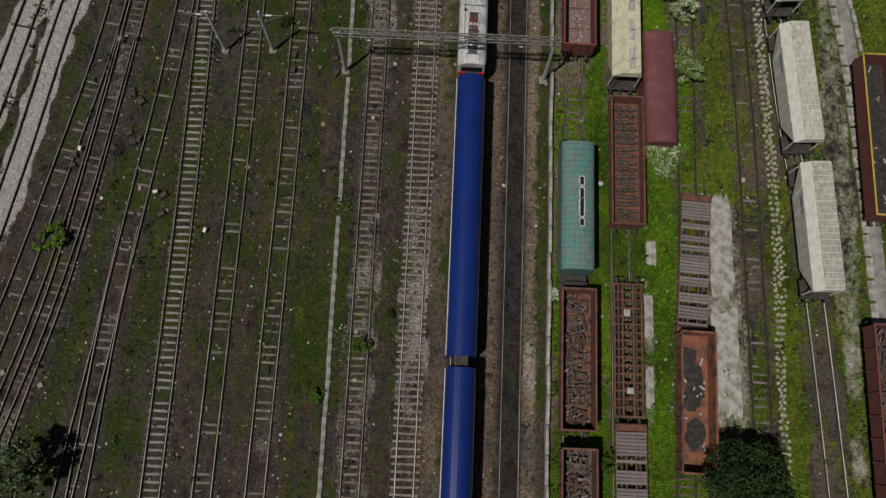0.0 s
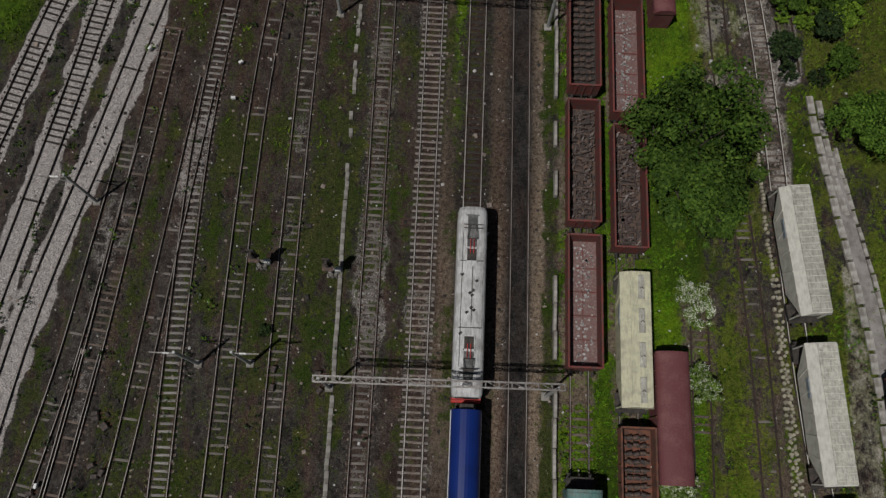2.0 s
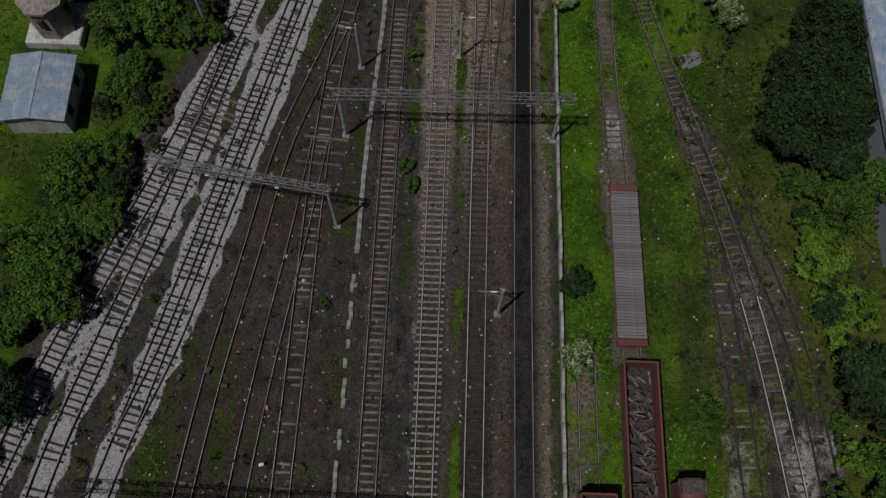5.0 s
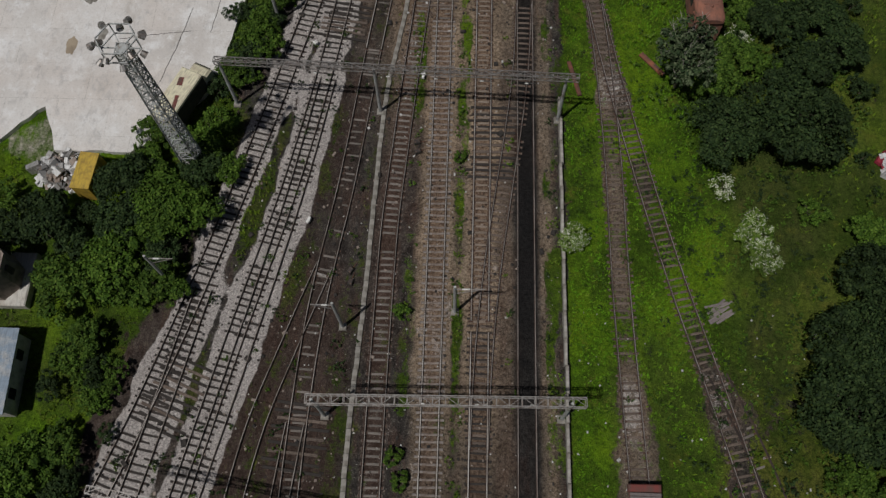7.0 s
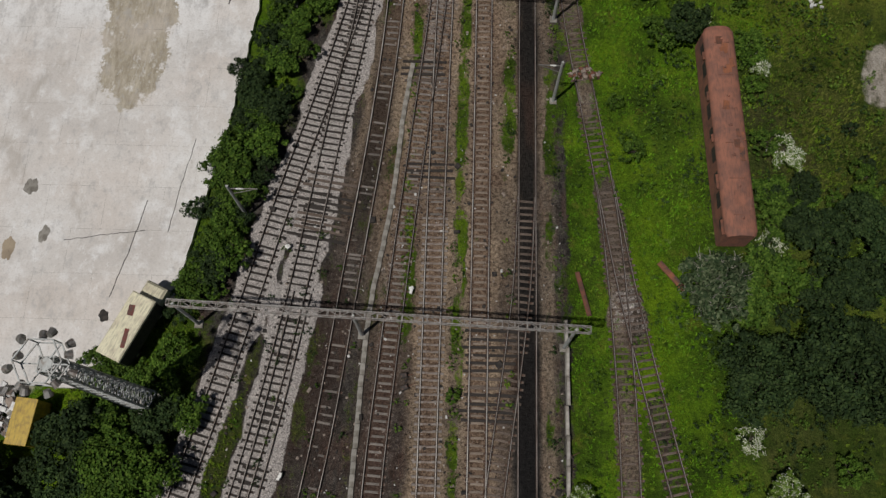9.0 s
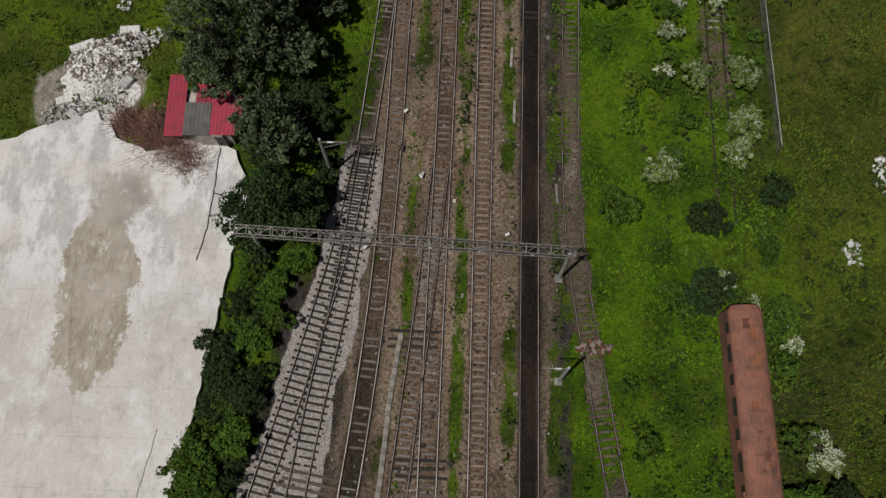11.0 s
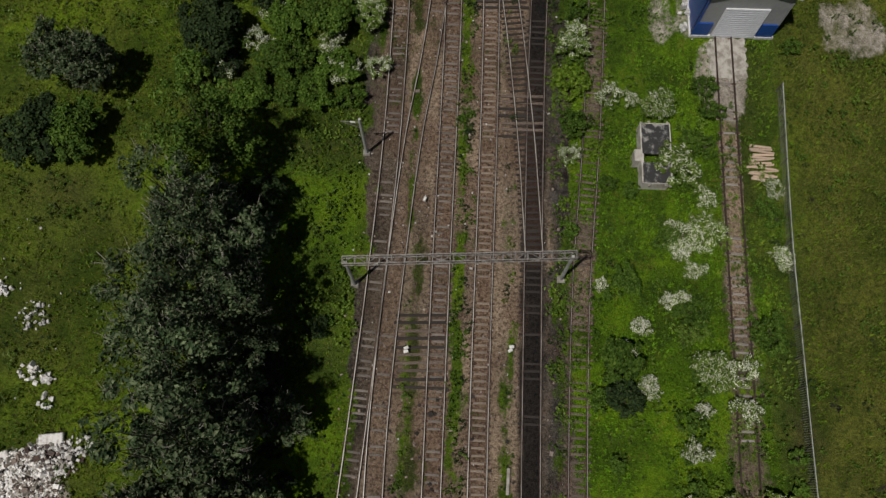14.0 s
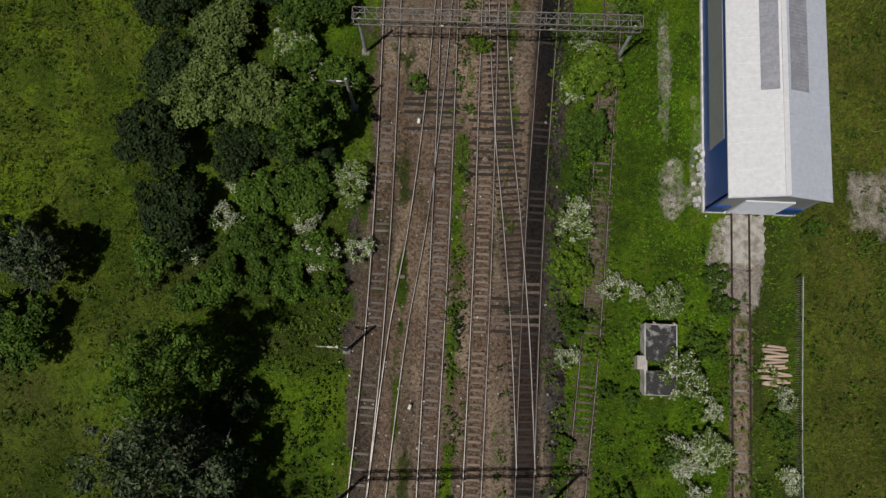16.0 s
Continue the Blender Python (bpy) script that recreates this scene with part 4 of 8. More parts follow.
def railway(name, label, style="sleeper_wood", gap=0.62, shown=1.0, singles=60, span=(0, 250), rail_mat="rail", top=True, lift=0.0, buried=None, sunk=None):
    """A track of two rails on sleepers. The sleepers of the given stretch are separate, the rest are joined.
    sunk: (depth, from y, to y), a stretch whose sleepers have settled unevenly into the soil."""
    t = thing("railway_track", 0, 0, lift, label, "railway track", "tracks of the rail yard", "structure")
    pts = smooth_line(LINES[name], 1.0)
    full = [(x, y, 0.07) for x, y in pts]
    tang = np.gradient(pts, axis=0)
    tang /= np.linalg.norm(tang, axis=1)[:, None]
    w_top = 0.036 if name in BRIGHT or name == "hoppers" else 0.024
    for side in (-1, 1):
        off = [(x + ty * side * 0.755, y - tx * side * 0.755, 0.07) for (x, y), (tx, ty) in zip(pts, tang)]
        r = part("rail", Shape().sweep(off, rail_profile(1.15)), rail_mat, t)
        if top:
            part("running_surface", Shape().sweep([(x, y, 0.2305) for x, y, _ in off], [(-w_top, 0), (w_top, 0), (w_top, 0.006), (-w_top, 0.006)]), "railpale" if name == "hoppers" else "railtop" if name in BRIGHT else "raildull", r, "worn rail head")
    q = smooth_line(LINES[name], gap)
    tg = np.gradient(q, axis=0)
    joined, made = Shape(), 0
    r = random.Random(len(name) * 31 + int(abs(q[0][0]) * 10))
    drop_run = 0
    base = SLEEPERS[style]
    bv, bf = [tuple(v.co) for v in base.vertices], [tuple(p.vertices) for p in base.polygons]
    for (x, y), (tx, ty) in zip(q, tg):
        if y < -25 or y > 292 or abs(x) > 60:
            continue
        if drop_run > 0:
            drop_run -= 1
            continue
        if r.random() > (0.03 if buried and buried[0] < y < buried[1] else shown ** 0.5):
            drop_run = r.randint(0, 2 if shown > 0.6 else 5)
            continue
        down = sunk[0] if sunk and sunk[1] < y < sunk[2] else 0.035
        m = Matrix.Translation((x + r.uniform(-0.05, 0.05), y, r.uniform(-down, -0.45 * max(down - 0.035, 0)) - (0.02 if style != "sleeper_conc" else 0))) @ Matrix.Rotation(math.atan2(-tx, ty) + r.uniform(-0.04, 0.04), 4, "Z") @ Matrix.Rotation(r.uniform(-1, 1) * (down - 0.035) * 0.5, 4, "Y")
        if made < singles and span[0] <= y <= span[1]:
            o = part("sleeper", base, None, t)
            o.matrix_basis = m
            made += 1
        else:
            joined.add([m @ Vector(v) for v in bv], bf)
    if joined.v:
        o = tagged(part("sleepers", joined, style, t), kind="stuff")
        o.data.materials.append(base.materials[1])
        kinds = [p.material_index for p in base.polygons]
        o.data.polygons.foreach_set("material_index", kinds * (len(joined.f) // len(kinds)))
    return t


railway("main", "straight running line on pale concrete sleepers with rusty rails", "sleeper_conc", 0.6, 1, 300, (0, 180))
railway("main_north", "running line on brown timber sleepers", "sleeper_faint", 0.6, 0.98, 150, (150, 250), sunk=(0.1, 150, 300))
railway("train", "running line on dark timber sleepers under the train", "sleeper_dark", 0.6, 0.95, 110, (54, 118), sunk=(0.08, -40, 300))
railway("train_north", "running line on sandy timber sleepers", "sleeper_tan", 0.6, 0.97, 170, (118, 220))
railway("black", "siding in black oily ballast, sleepers almost buried", "sleeper_dark", 0.62, 0.5, 120, (180, 260), lift=-0.05, buried=(-40, 196))
railway("crossover", "turnout lead between two lines", "sleeper_dark", 0.6, 1, 100, (205, 270), lift=0.012)
railway("crossover_south", "rusty turnout lead crossing to the black siding", "sleeper_wood", 0.62, 0.9, 70, (107, 150), lift=0.012, sunk=(0.08, 100, 160))
railway("second", "old line on patchy timber sleepers in grey ballast", "sleeper_faint", 0.62, 0.96, 200, (0, 150), sunk=(0.07, -40, 300))
railway("third", "weedy siding with rusty rails curving to the junction", "sleeper_faint", 0.65, 0.85, 150, (0, 146), sunk=(0.1, -40, 300))
railway("third_north", "worn line with bright rails through the junction", "sleeper_faint", 0.65, 0.8, 80, (146, 200), buried=(205, 290), sunk=(0.12, -40, 300))
railway("fourth", "weedy siding joining the junction", "sleeper_faint", 0.65, 0.7, 100, (0, 110), sunk=(0.11, -40, 300), buried=(76, 125))
railway("fifth", "siding on grey ash with timber sleepers", "sleeper_pale", 0.62, 0.95, 160, (0, 120), sunk=(0.05, -40, 300), buried=(76, 125))
railway("sixth", "overgrown siding with a turnout", "sleeper_faint", 0.65, 0.75, 90, (0, 70), sunk=(0.11, -40, 300))
railway("sixth_branch", "turnout branch half hidden in weeds", "sleeper_faint", 0.65, 0.4, 40, (0, 30), lift=0.012, sunk=(0.16, -40, 300))
railway("seventh", "overgrown siding in cinders", "sleeper_wood", 0.64, 0.75, 90, (0, 75), sunk=(0.1, -40, 300))
railway("seventh_branch", "turnout branch in cinders", "sleeper_faint", 0.64, 0.4, 40, (0, 45), lift=0.012, sunk=(0.16, -40, 300))
railway("eighth", "abandoned siding nearly lost in weeds", "sleeper_faint", 0.66, 0.55, 50, (0, 60), sunk=(0.13, -40, 300))
railway("pale_near", "line on dark sleepers in pale stone ballast", "sleeper_dark", 0.62, 0.95, 240, (60, 185), buried=(-40, 78), sunk=(0.06, -40, 300))
railway("pale_near_branch", "turnout branch in pale stone ballast", "sleeper_dark", 0.62, 0.4, 60, (80, 145), lift=0.012, sunk=(0.06, -40, 300))
railway("pale_middle", "line on dark sleepers in pale ballast", "sleeper_dark", 0.62, 0.9, 120, (40, 122), buried=(-40, 58), sunk=(0.06, -40, 300))
railway("pale_far", "outer line on dark sleepers in pale ballast", "sleeper_dark", 0.62, 0.95, 240, (60, 183))
railway("pale_far_north", "outer line with bright rails in brown soil", "sleeper_faint", 0.62, 0.9, 100, (183, 250), sunk=(0.11, 184, 300))
railway("wagons_a", "siding in grass under stored wagons", "sleeper_wood", 0.64, 0.6, 40, (0, 90))
railway("wagons_b", "grassy siding under stored wagons", "sleeper_wood", 0.64, 0.9, 240, (92, 250), buried=(-40, 92), sunk=(0.08, -40, 300))
railway("wagons_c", "grassy siding under old wagons", "sleeper_wood", 0.64, 0.5, 20, (0, 48), top=False)
railway("hoppers", "old siding with bright rails curving through weeds", "sleeper_wood", 0.64, 0.98, 90, (50, 95), buried=(-40, 50), sunk=(0.06, -40, 300))
railway("hoppers_north", "old siding on grey sleepers running through the grass", "sleeper_wood", 0.64, 0.98, 120, (95, 154), sunk=(0.06, 95, 300))
railway("east_old", "abandoned siding in weeds", "sleeper_faint", 0.64, 0.8, 60, (70, 115), top=False, sunk=(0.16, -40, 300))
railway("weedy", "abandoned siding sunk in turf", "sleeper_faint", 0.66, 0.75, 140, (0, 105), top=False, sunk=(0.12, -40, 300))
railway("shed_siding", "narrow siding on pale uneven sleepers to the blue shed", "sleeper_pale", 0.72, 0.75, 100, (176, 258), top=False, buried=(170, 196), sunk=(0.08, 170, 230))


# ---- gantries ----
def truss(a, b, w, h, cell, bar=0.05):
    """A lattice girder from a to b, w wide and h high, in its own parts."""
    a, b = Vector(a), Vector(b)
    d = (b - a)
    n = max(2, int(d.length / cell))
    d.normalize()
    side = Vector((d.y, -d.x, 0)).normalized()
    chords, webs = Shape(), Shape()
    corner = [side * (w / 2 * i) + Vector((0, 0, h * j)) for i in (-1, 1) for j in (0, 1)]
    for c in corner:
        chords.bar(a + c, b + c, bar * 1.4)
    for k in range(n + 1):
        p = a + (b - a) * (k / n)
        webs.bar(p + corner[0], p + corner[2], bar).bar(p + corner[1], p + corner[3], bar).bar(p + corner[0], p + corner[1], bar).bar(p + corner[2], p + corner[3], bar)
        if k < n:
            q = a + (b - a) * ((k + 1) / n)
            s, e = (p, q) if k % 2 else (q, p)
            webs.bar(s + corner[0], e + corner[1], bar * 0.8).bar(s + corner[2], e + corner[3], bar * 0.8).bar(s + corner[1], e + corner[3], bar * 0.8)
    return chords, webs


def gantry(masts, beam_ends, z, label, w=0.75, h=0.75, wires=()):
    """A portal: lattice beam over the tracks on upright masts with hangers and insulators."""
    (ax, ay), (bx, by) = beam_ends
    t = thing("catenary_gantry", ax, ay, 0, label, "gantry", "gantries over the tracks")
    chords, webs = truss((0, 0, z), (bx - ax, by - ay, z), w, h, 0.95)
    part("chord", chords, "galv", t)
    part("lattice", webs, "galv", t)
    for mx, my in masts:
        m = Shape().bar((mx - ax, my - ay, -0.25), (mx - ax, my - ay, z + 0.05), 0.36, 0.3, 8, 0.26)
        ob = part("mast", m, "mast", t, "tapered pale grey mast")
        part("footing", Shape().box(mx - ax, my - ay, 0.0, 0.7, 0.7, 0.3, chamfer=0.06), "trough", t)
    for wx in wires:
        f = (wx - ax) / (bx - ax)
        y = (by - ay) * f
        hang = part("hanger", Shape().bar((wx - ax, y, z), (wx - ax, y, z - 0.9), 0.07).bar((wx - ax - 0.5, y, z - 0.9), (wx - ax + 0.5, y, z - 0.9), 0.05), "galv", t)
        part("insulator", Shape().bar((wx - ax - 0.45, y, z - 0.9), (wx - ax - 0.15, y, z - 0.9), 0.13, n=8), "lamp_white", hang)
    return t


gantry([(-6.3, 39.1), (11.6, 39.15)], [(-6.65, 39.05), (12.05, 39.2)], 7.0, "lattice catenary portal spanning four tracks, grey steel", 0.45, 0.5, (-3.5, 0.9, 5.0, 9.2))
gantry([(-27.8, 74.35), (-8.0, 74.0), (11.6, 73.6)], [(-29.5, 74.4), (12.05, 73.6)], 7.1, "long lattice catenary portal on three masts, grey steel", 0.8, 0.75, (-15, -10.5, -3.6, 0.9, 5.0))
gantry([(-7.9, 100.15)], [(-23.2, 102.5), (-7.65, 100.1)], 7.2, "short lattice beam from one mast over the pale tracks", 0.55, 0.6, (-18, -12))
gantry([(-7.8, 109.5), (11.85, 109.75)], [(-8.15, 109.45), (12.8, 109.75)], 7.0, "lattice catenary portal over the running lines, grey steel", 0.7, 0.65, (-3.6, 0.9, 5.0, 9.2))
gantry([(-18.9, 139.4), (-4.9, 138.85), (12.15, 138.25)], [(-19.2, 139.4), (13.2, 138.2)], 7.0, "long lattice catenary portal on three masts", 0.5, 0.5, (-10, -3.4, 0.9, 5.0, 9.0))
gantry([(-13.6, 171.55), (11.7, 170.5)], [(-14.7, 171.6), (12.1, 170.5)], 7.0, "long lattice catenary portal beside the concrete yard", 0.75, 0.7, (-7, -3.5, 1.0, 5.0, 9.2))
gantry([(-5.9, 208.1), (11.8, 209.2)], [(-6.1, 208.1), (12.05, 209.2)], 6.9, "lattice catenary portal over five lines", 0.6, 0.6, (-3.3, 1.4, 5.2, 9.4))
gantry([(-5.6, 246.7), (16.7, 247.0)], [(-6.0, 246.7), (17.1, 247.0)], 6.6, "heavy lattice catenary portal in the green", 1.0, 1.0, (-3.4, 1.4, 5.0, 10.4))


def lone_mast(x, y, label, arm=1.6, h=7.0):
    t = thing("catenary_mast", x, y, 0, label, "mast", "single catenary masts")
    part("pole", Shape().bar((0, 0, -0.25), (0, 0, h), 0.34, 0.3, 8, 0.24), "mast", t)
    part("footing", Shape().box(0, 0, 0.0, 0.65, 0.65, 0.3, chamfer=0.06), "trough", t)
    a = part("arm", Shape().bar((0, 0, h - 0.6), (arm, 0, h - 0.5), 0.07).bar((0, 0, h - 1.7), (arm, 0, h - 0.5), 0.06), "galv", t)
    part("insulator", Shape().bar((arm * 0.25, 0, h - 0.58), (arm * 0.5, 0, h - 0.55), 0.14, n=8), "lamp_white", a)
    return t


for mx, my, arm in ((-17.3, 40.6, -2.0), (-13.0, 40.8, 2.0), (-27.85, 54.3, -2.6), (6.8, 92.3, -2.0), (2.8, 118.8, 2.4), (-6.9, 117.2, -1.8), (-36.5, 96.0, 2.2), (-22.5, 120.8, 2.2), (-15.9, 149.4, 2.4), (11.55, 161.6, -2.0), (-8.85, 180.0, 2.3), (-5.65, 220.4, -1.6), (-6.3, 241.5, -1.6)):
    lone_mast(mx, my, "single grey catenary mast with a bracket arm", arm, 6.8)


def signal_mast(x, y):
    """A short light signal: pole, ladder, hooded head and a small stand."""
    t = thing("railway_signal", x, y, 0, "dark light signal on a short post with ladder", "signal", "signals in the yard")
    part("post", Shape().bar((0, 0, -0.2), (0, 0, 4.6), 0.2, n=8), "black", t)
    part("footing", Shape().box(0, 0, 0.02, 0.9, 0.9, 0.3, chamfer=0.08), "trough", t)
    rungs = Shape().bar((-0.22, -0.5, 0), (-0.22, -0.14, 4.2), 0.05).bar((0.22, -0.5, 0), (0.22, -0.14, 4.2), 0.05)
    for i in range(11):
        rungs.bar((-0.22, -0.47 + 0.033 * i, 0.35 + 0.36 * i), (0.22, -0.47 + 0.033 * i, 0.35 + 0.36 * i), 0.035)
    part("ladder", rungs, "black", t, "black steel ladder")
    part("stand", Shape().box(0, -0.3, 3.3, 0.9, 0.7, 0.06), "scrap", t)
    head = part("signal_head", Shape().box(0, -0.05, 4.3, 0.62, 0.16, 1.5, chamfer=0.05), "black", t)
    for i in range(3):
        part("hood", Shape().bar((0, -0.12, 3.85 + 0.42 * i), (0, -0.45, 3.83 + 0.42 * i), 0.26, n=10), "black", head)
    part("number_board", Shape().box(0, -0.16, 2.7, 0.34, 0.03, 0.5), "white_trim", t, "small white board")
    part("cable_box", Shape().box(0.5, 0.2, 0.4, 0.5, 0.35, 0.75, chamfer=0.05), "lamp_white", t, "pale cable box at the foot")


signal_mast(-12.9, 49.3)
signal_mast(-6.78, 48.85)


# ---- train ----
def roof_profile(w, z0, z1, n=10, square=2.6):
    pts = []
    for i in range(n + 1):
        a = math.pi * i / n
        c, s = math.cos(a), math.sin(a)
        pts.append((w / 2 * math.copysign(abs(c) ** (2 / square), c), z0 + (z1 - z0) * abs(s) ** (2 / square)))
    return pts


def bogie(parent, y, wheel=0.5):
    b = part("bogie", Shape().box(0, y, 0.75, 2.1, 2.9, 0.4).box(-1.05, y, 0.65, 0.14, 3.1, 0.35).box(1.05, y, 0.65, 0.14, 3.1, 0.35), "black", parent)
    for dy in (-1.0, 1.0):
        for sx in (-0.75, 0.75):
            part("wheel", Shape().bar((sx - 0.06, y + dy, 0.235 + wheel - 0.05), (sx + 0.06, y + dy, 0.235 + wheel - 0.05), wheel * 2, n=16), "black", b)
    return b


def locomotive(x, y_front):
    L = 15.6
    t = thing("electric_locomotive", x, y_front - L / 2, 0, "electric locomotive with dusty white roof and red buffer beams", "locomotive")
    h = L / 2
    body = Shape()
    prof = [(-1.45, 1.1), (1.45, 1.1), (1.48, 3.3)] + roof_profile(2.96, 3.35, 4.2, 12)[0:] + [(-1.48, 3.3)]
    # ends draw in towards the cab noses
    n = len(prof)
    rings = [(-h, 0.9, 0.93), (-h + 0.35, 0.985, 0.98), (-h + 0.9, 1, 1), (h - 0.9, 1, 1), (h - 0.35, 0.985, 0.98), (h, 0.9, 0.93)]
    v = [(px * k, yy, 1.1 + (pz - 1.1) * kz) for yy, k, kz in rings for px, pz in prof]
    f = [(i * n + j, i * n + (j + 1) % n, (i + 1) * n + (j + 1) % n, (i + 1) * n + j) for i in range(5) for j in range(n)]
    body.add(v, f + [tuple(range(n - 1, -1, -1)), tuple(range(5 * n, 6 * n))])
    part("body", body, "loco_roof", t, smooth=False)
    part("skirt", Shape().box(0, 0, 1.0, 2.9, L - 0.4, 0.45), "black", t)
    for end in (-1, 1):
        soot = roof_profile(2.5, 3.72, 4.215, 10)
        part("sooty_roof_patch", Shape().loft([(px * 0.8, pz) for px, pz in soot], end * (h - 3.5), end * (h - 0.75)), "loco_soot", t, "sooty grey roof under the pantograph")
        ins = part("roof_well", Shape().box(0, end * (h - 4.2), 4.2, 0.95, 1.0, 0.09), "black", t, "dark square roof hatch")
        part("hatch_rim", Shape().box(-0.5, end * (h - 4.2), 4.23, 0.07, 1.15, 0.1).box(0.5, end * (h - 4.2), 4.23, 0.07, 1.15, 0.1).box(0, end * (h - 4.2) - 0.54, 4.23, 1.07, 0.07, 0.1).box(0, end * (h - 4.2) + 0.54, 4.23, 1.07, 0.07, 0.1), "white_trim", ins)
        pan = part("pantograph", Shape().bar((-0.5, end * (h - 2.9), 4.42), (0.5, end * (h - 2.9), 4.42), 0.07).bar((-0.5, end * (h - 2.0), 4.42), (0.5, end * (h - 2.0), 4.42), 0.07).bar((-0.5, end * (h - 2.9), 4.45), (-0.3, end * (h - 1.7), 4.6), 0.06).bar((0.5, end * (h - 2.9), 4.45), (0.3, end * (h - 1.7), 4.6), 0.06).bar((-0.85, end * (h - 1.75), 4.63), (0.85, end * (h - 1.75), 4.63), 0.07).bar((-0.85, end * (h - 2.05), 4.63), (0.85, end * (h - 2.05), 4.63), 0.07), "black", t, "folded black pantograph")
        part("spring_arm", Shape().bar((-0.16, end * (h - 4.1), 4.35), (-0.16, end * (h - 2.9), 4.4), 0.06).bar((0.16, end * (h - 4.1), 4.35), (0.16, end * (h - 2.9), 4.4), 0.06), "red", pan, "red pantograph arms")
        part("windscreen", Shape().box(0, end * (h - 0.04), 2.9, 2.2, 0.2, 0.75), "glass_dark", t, "dark cab windscreen")
        part("bumper_beam", Shape().box(0, end * (h + 0.08), 1.25, 2.85, 0.4, 0.5, chamfer=0.05).box(0, end * (h + 0.02), 2.1, 2.78, 0.12, 0.5), "red", t, "red buffer beam")
        for sx in (-0.87, 0.87):
            part("buffer", Shape().bar((sx, end * (h + 0.2), 1.05), (sx, end * (h + 0.62), 1.05), 0.3, n=10), "black", t)
    for k, yy in enumerate((-2.4, 3.1)):
        part("roof_seam", Shape().box(0, yy, 4.205, 2.2, 0.06, 0.05), "black", t)
    r = random.Random(5)
    for px, py in ((-0.35, -1.2), (0.3, -1.0), (0.05, -0.8), (0.1, 0.2), (-0.1, 0.4), (0.2, 0.6), (-0.9, 1.9), (-0.9, -2.9), (0.5, 1.4)):
        part("roof_fitting", Shape().bar((px, py, 4.15), (px, py, 4.42), 0.22, n=8).bar((px - 0.15, py, 4.4), (px + 0.15, py, 4.4), 0.06), "black", t)
    part("roof_conduit", Shape().bar((-0.9, -5.5, 4.16), (-0.9, 5.5, 4.16), 0.05).bar((0.1, -2.2, 4.3), (0.1, 2.6, 4.3), 0.04), "loco_soot", t)
    for yy in (-4.2, 4.2):
        bogie(t, yy)
    t.scale = (0.84, 1, 1)
    return t


def coach(x, y_front, L=24.5):
    t = thing("passenger_coach", x, y_front - L / 2, 0, "long blue passenger coach with a plain glossy blue roof", "railway coach", "coaches of the train")
    h = L / 2
    prof = [(-1.4, 1.0), (1.4, 1.0), (1.42, 2.9)] + roof_profile(2.84, 2.95, 4.1, 16, 2.15) + [(-1.42, 2.9)]
    part("body", Shape().loft(prof, -h + 0.25, h - 0.25), "blue", t, smooth=False)
    for sx in (-1, 1):
        part("gutter", Shape().box(sx * 1.44, 0, 2.98, 0.07, L - 0.6, 0.09), "white_trim", t, "pale roof gutter")
        for i in range(9):
            part("window", Shape().box(sx * 1.42, -h + 2.8 + i * 2.36, 2.35, 0.06, 1.3, 0.85), "glass_dark", t)
    for end in (-1, 1):
        part("gangway", Shape().box(0, end * (h - 0.05), 2.3, 1.3, 0.5, 2.3), "black", t)
        bogie(t, end * (h - 4.0))
    part("underframe", Shape().box(0, 0, 0.85, 2.4, L - 2, 0.3), "black", t)
    t.scale = (0.84, 1, 1)
    return t


FRONT = 54.1
locomotive(4.95, FRONT)
coach(4.95, FRONT - 16.3)
coach(4.95, FRONT - 16.3 - 24.9)


# ---- wagons ----
def wheelset(parent, y):
    w = part("wheelset", Shape().bar((-0.8, y, 0.68), (0.8, y, 0.68), 0.14, n=8), "black", parent)
    for sx in (-0.75, 0.75):
        part("wheel", Shape().bar((sx - 0.06, y, 0.68), (sx + 0.06, y, 0.68), 0.9, n=14), "rust", w)


def running_gear(t, L, w, mat="black"):
    h = L / 2
    part("underframe", Shape().box(-w * 0.3, 0, 1.02, 0.2, L - 0.1, 0.25).box(w * 0.3, 0, 1.02, 0.2, L - 0.1, 0.25).box(0, -h + 0.1, 1.05, w * 0.95, 0.22, 0.3).box(0, h - 0.1, 1.05, w * 0.95, 0.22, 0.3), mat, t)
    for end in (-1, 1):
        for sx in (-0.87, 0.87):
            part("buffer", Shape().bar((sx, end * h, 1.05), (sx, end * (h + 0.4), 1.05), 0.26, n=8).bar((sx, end * (h + 0.4), 1.05), (sx, end * (h + 0.47), 1.05), 0.42, n=10), "black", t)
        part("coupling", Shape().bar((0, end * h, 1.0), (0, end * (h + 0.45), 0.85), 0.12), "black", t)
        for dy in (1.2, 2.9):
            wheelset(t, end * (h - dy))


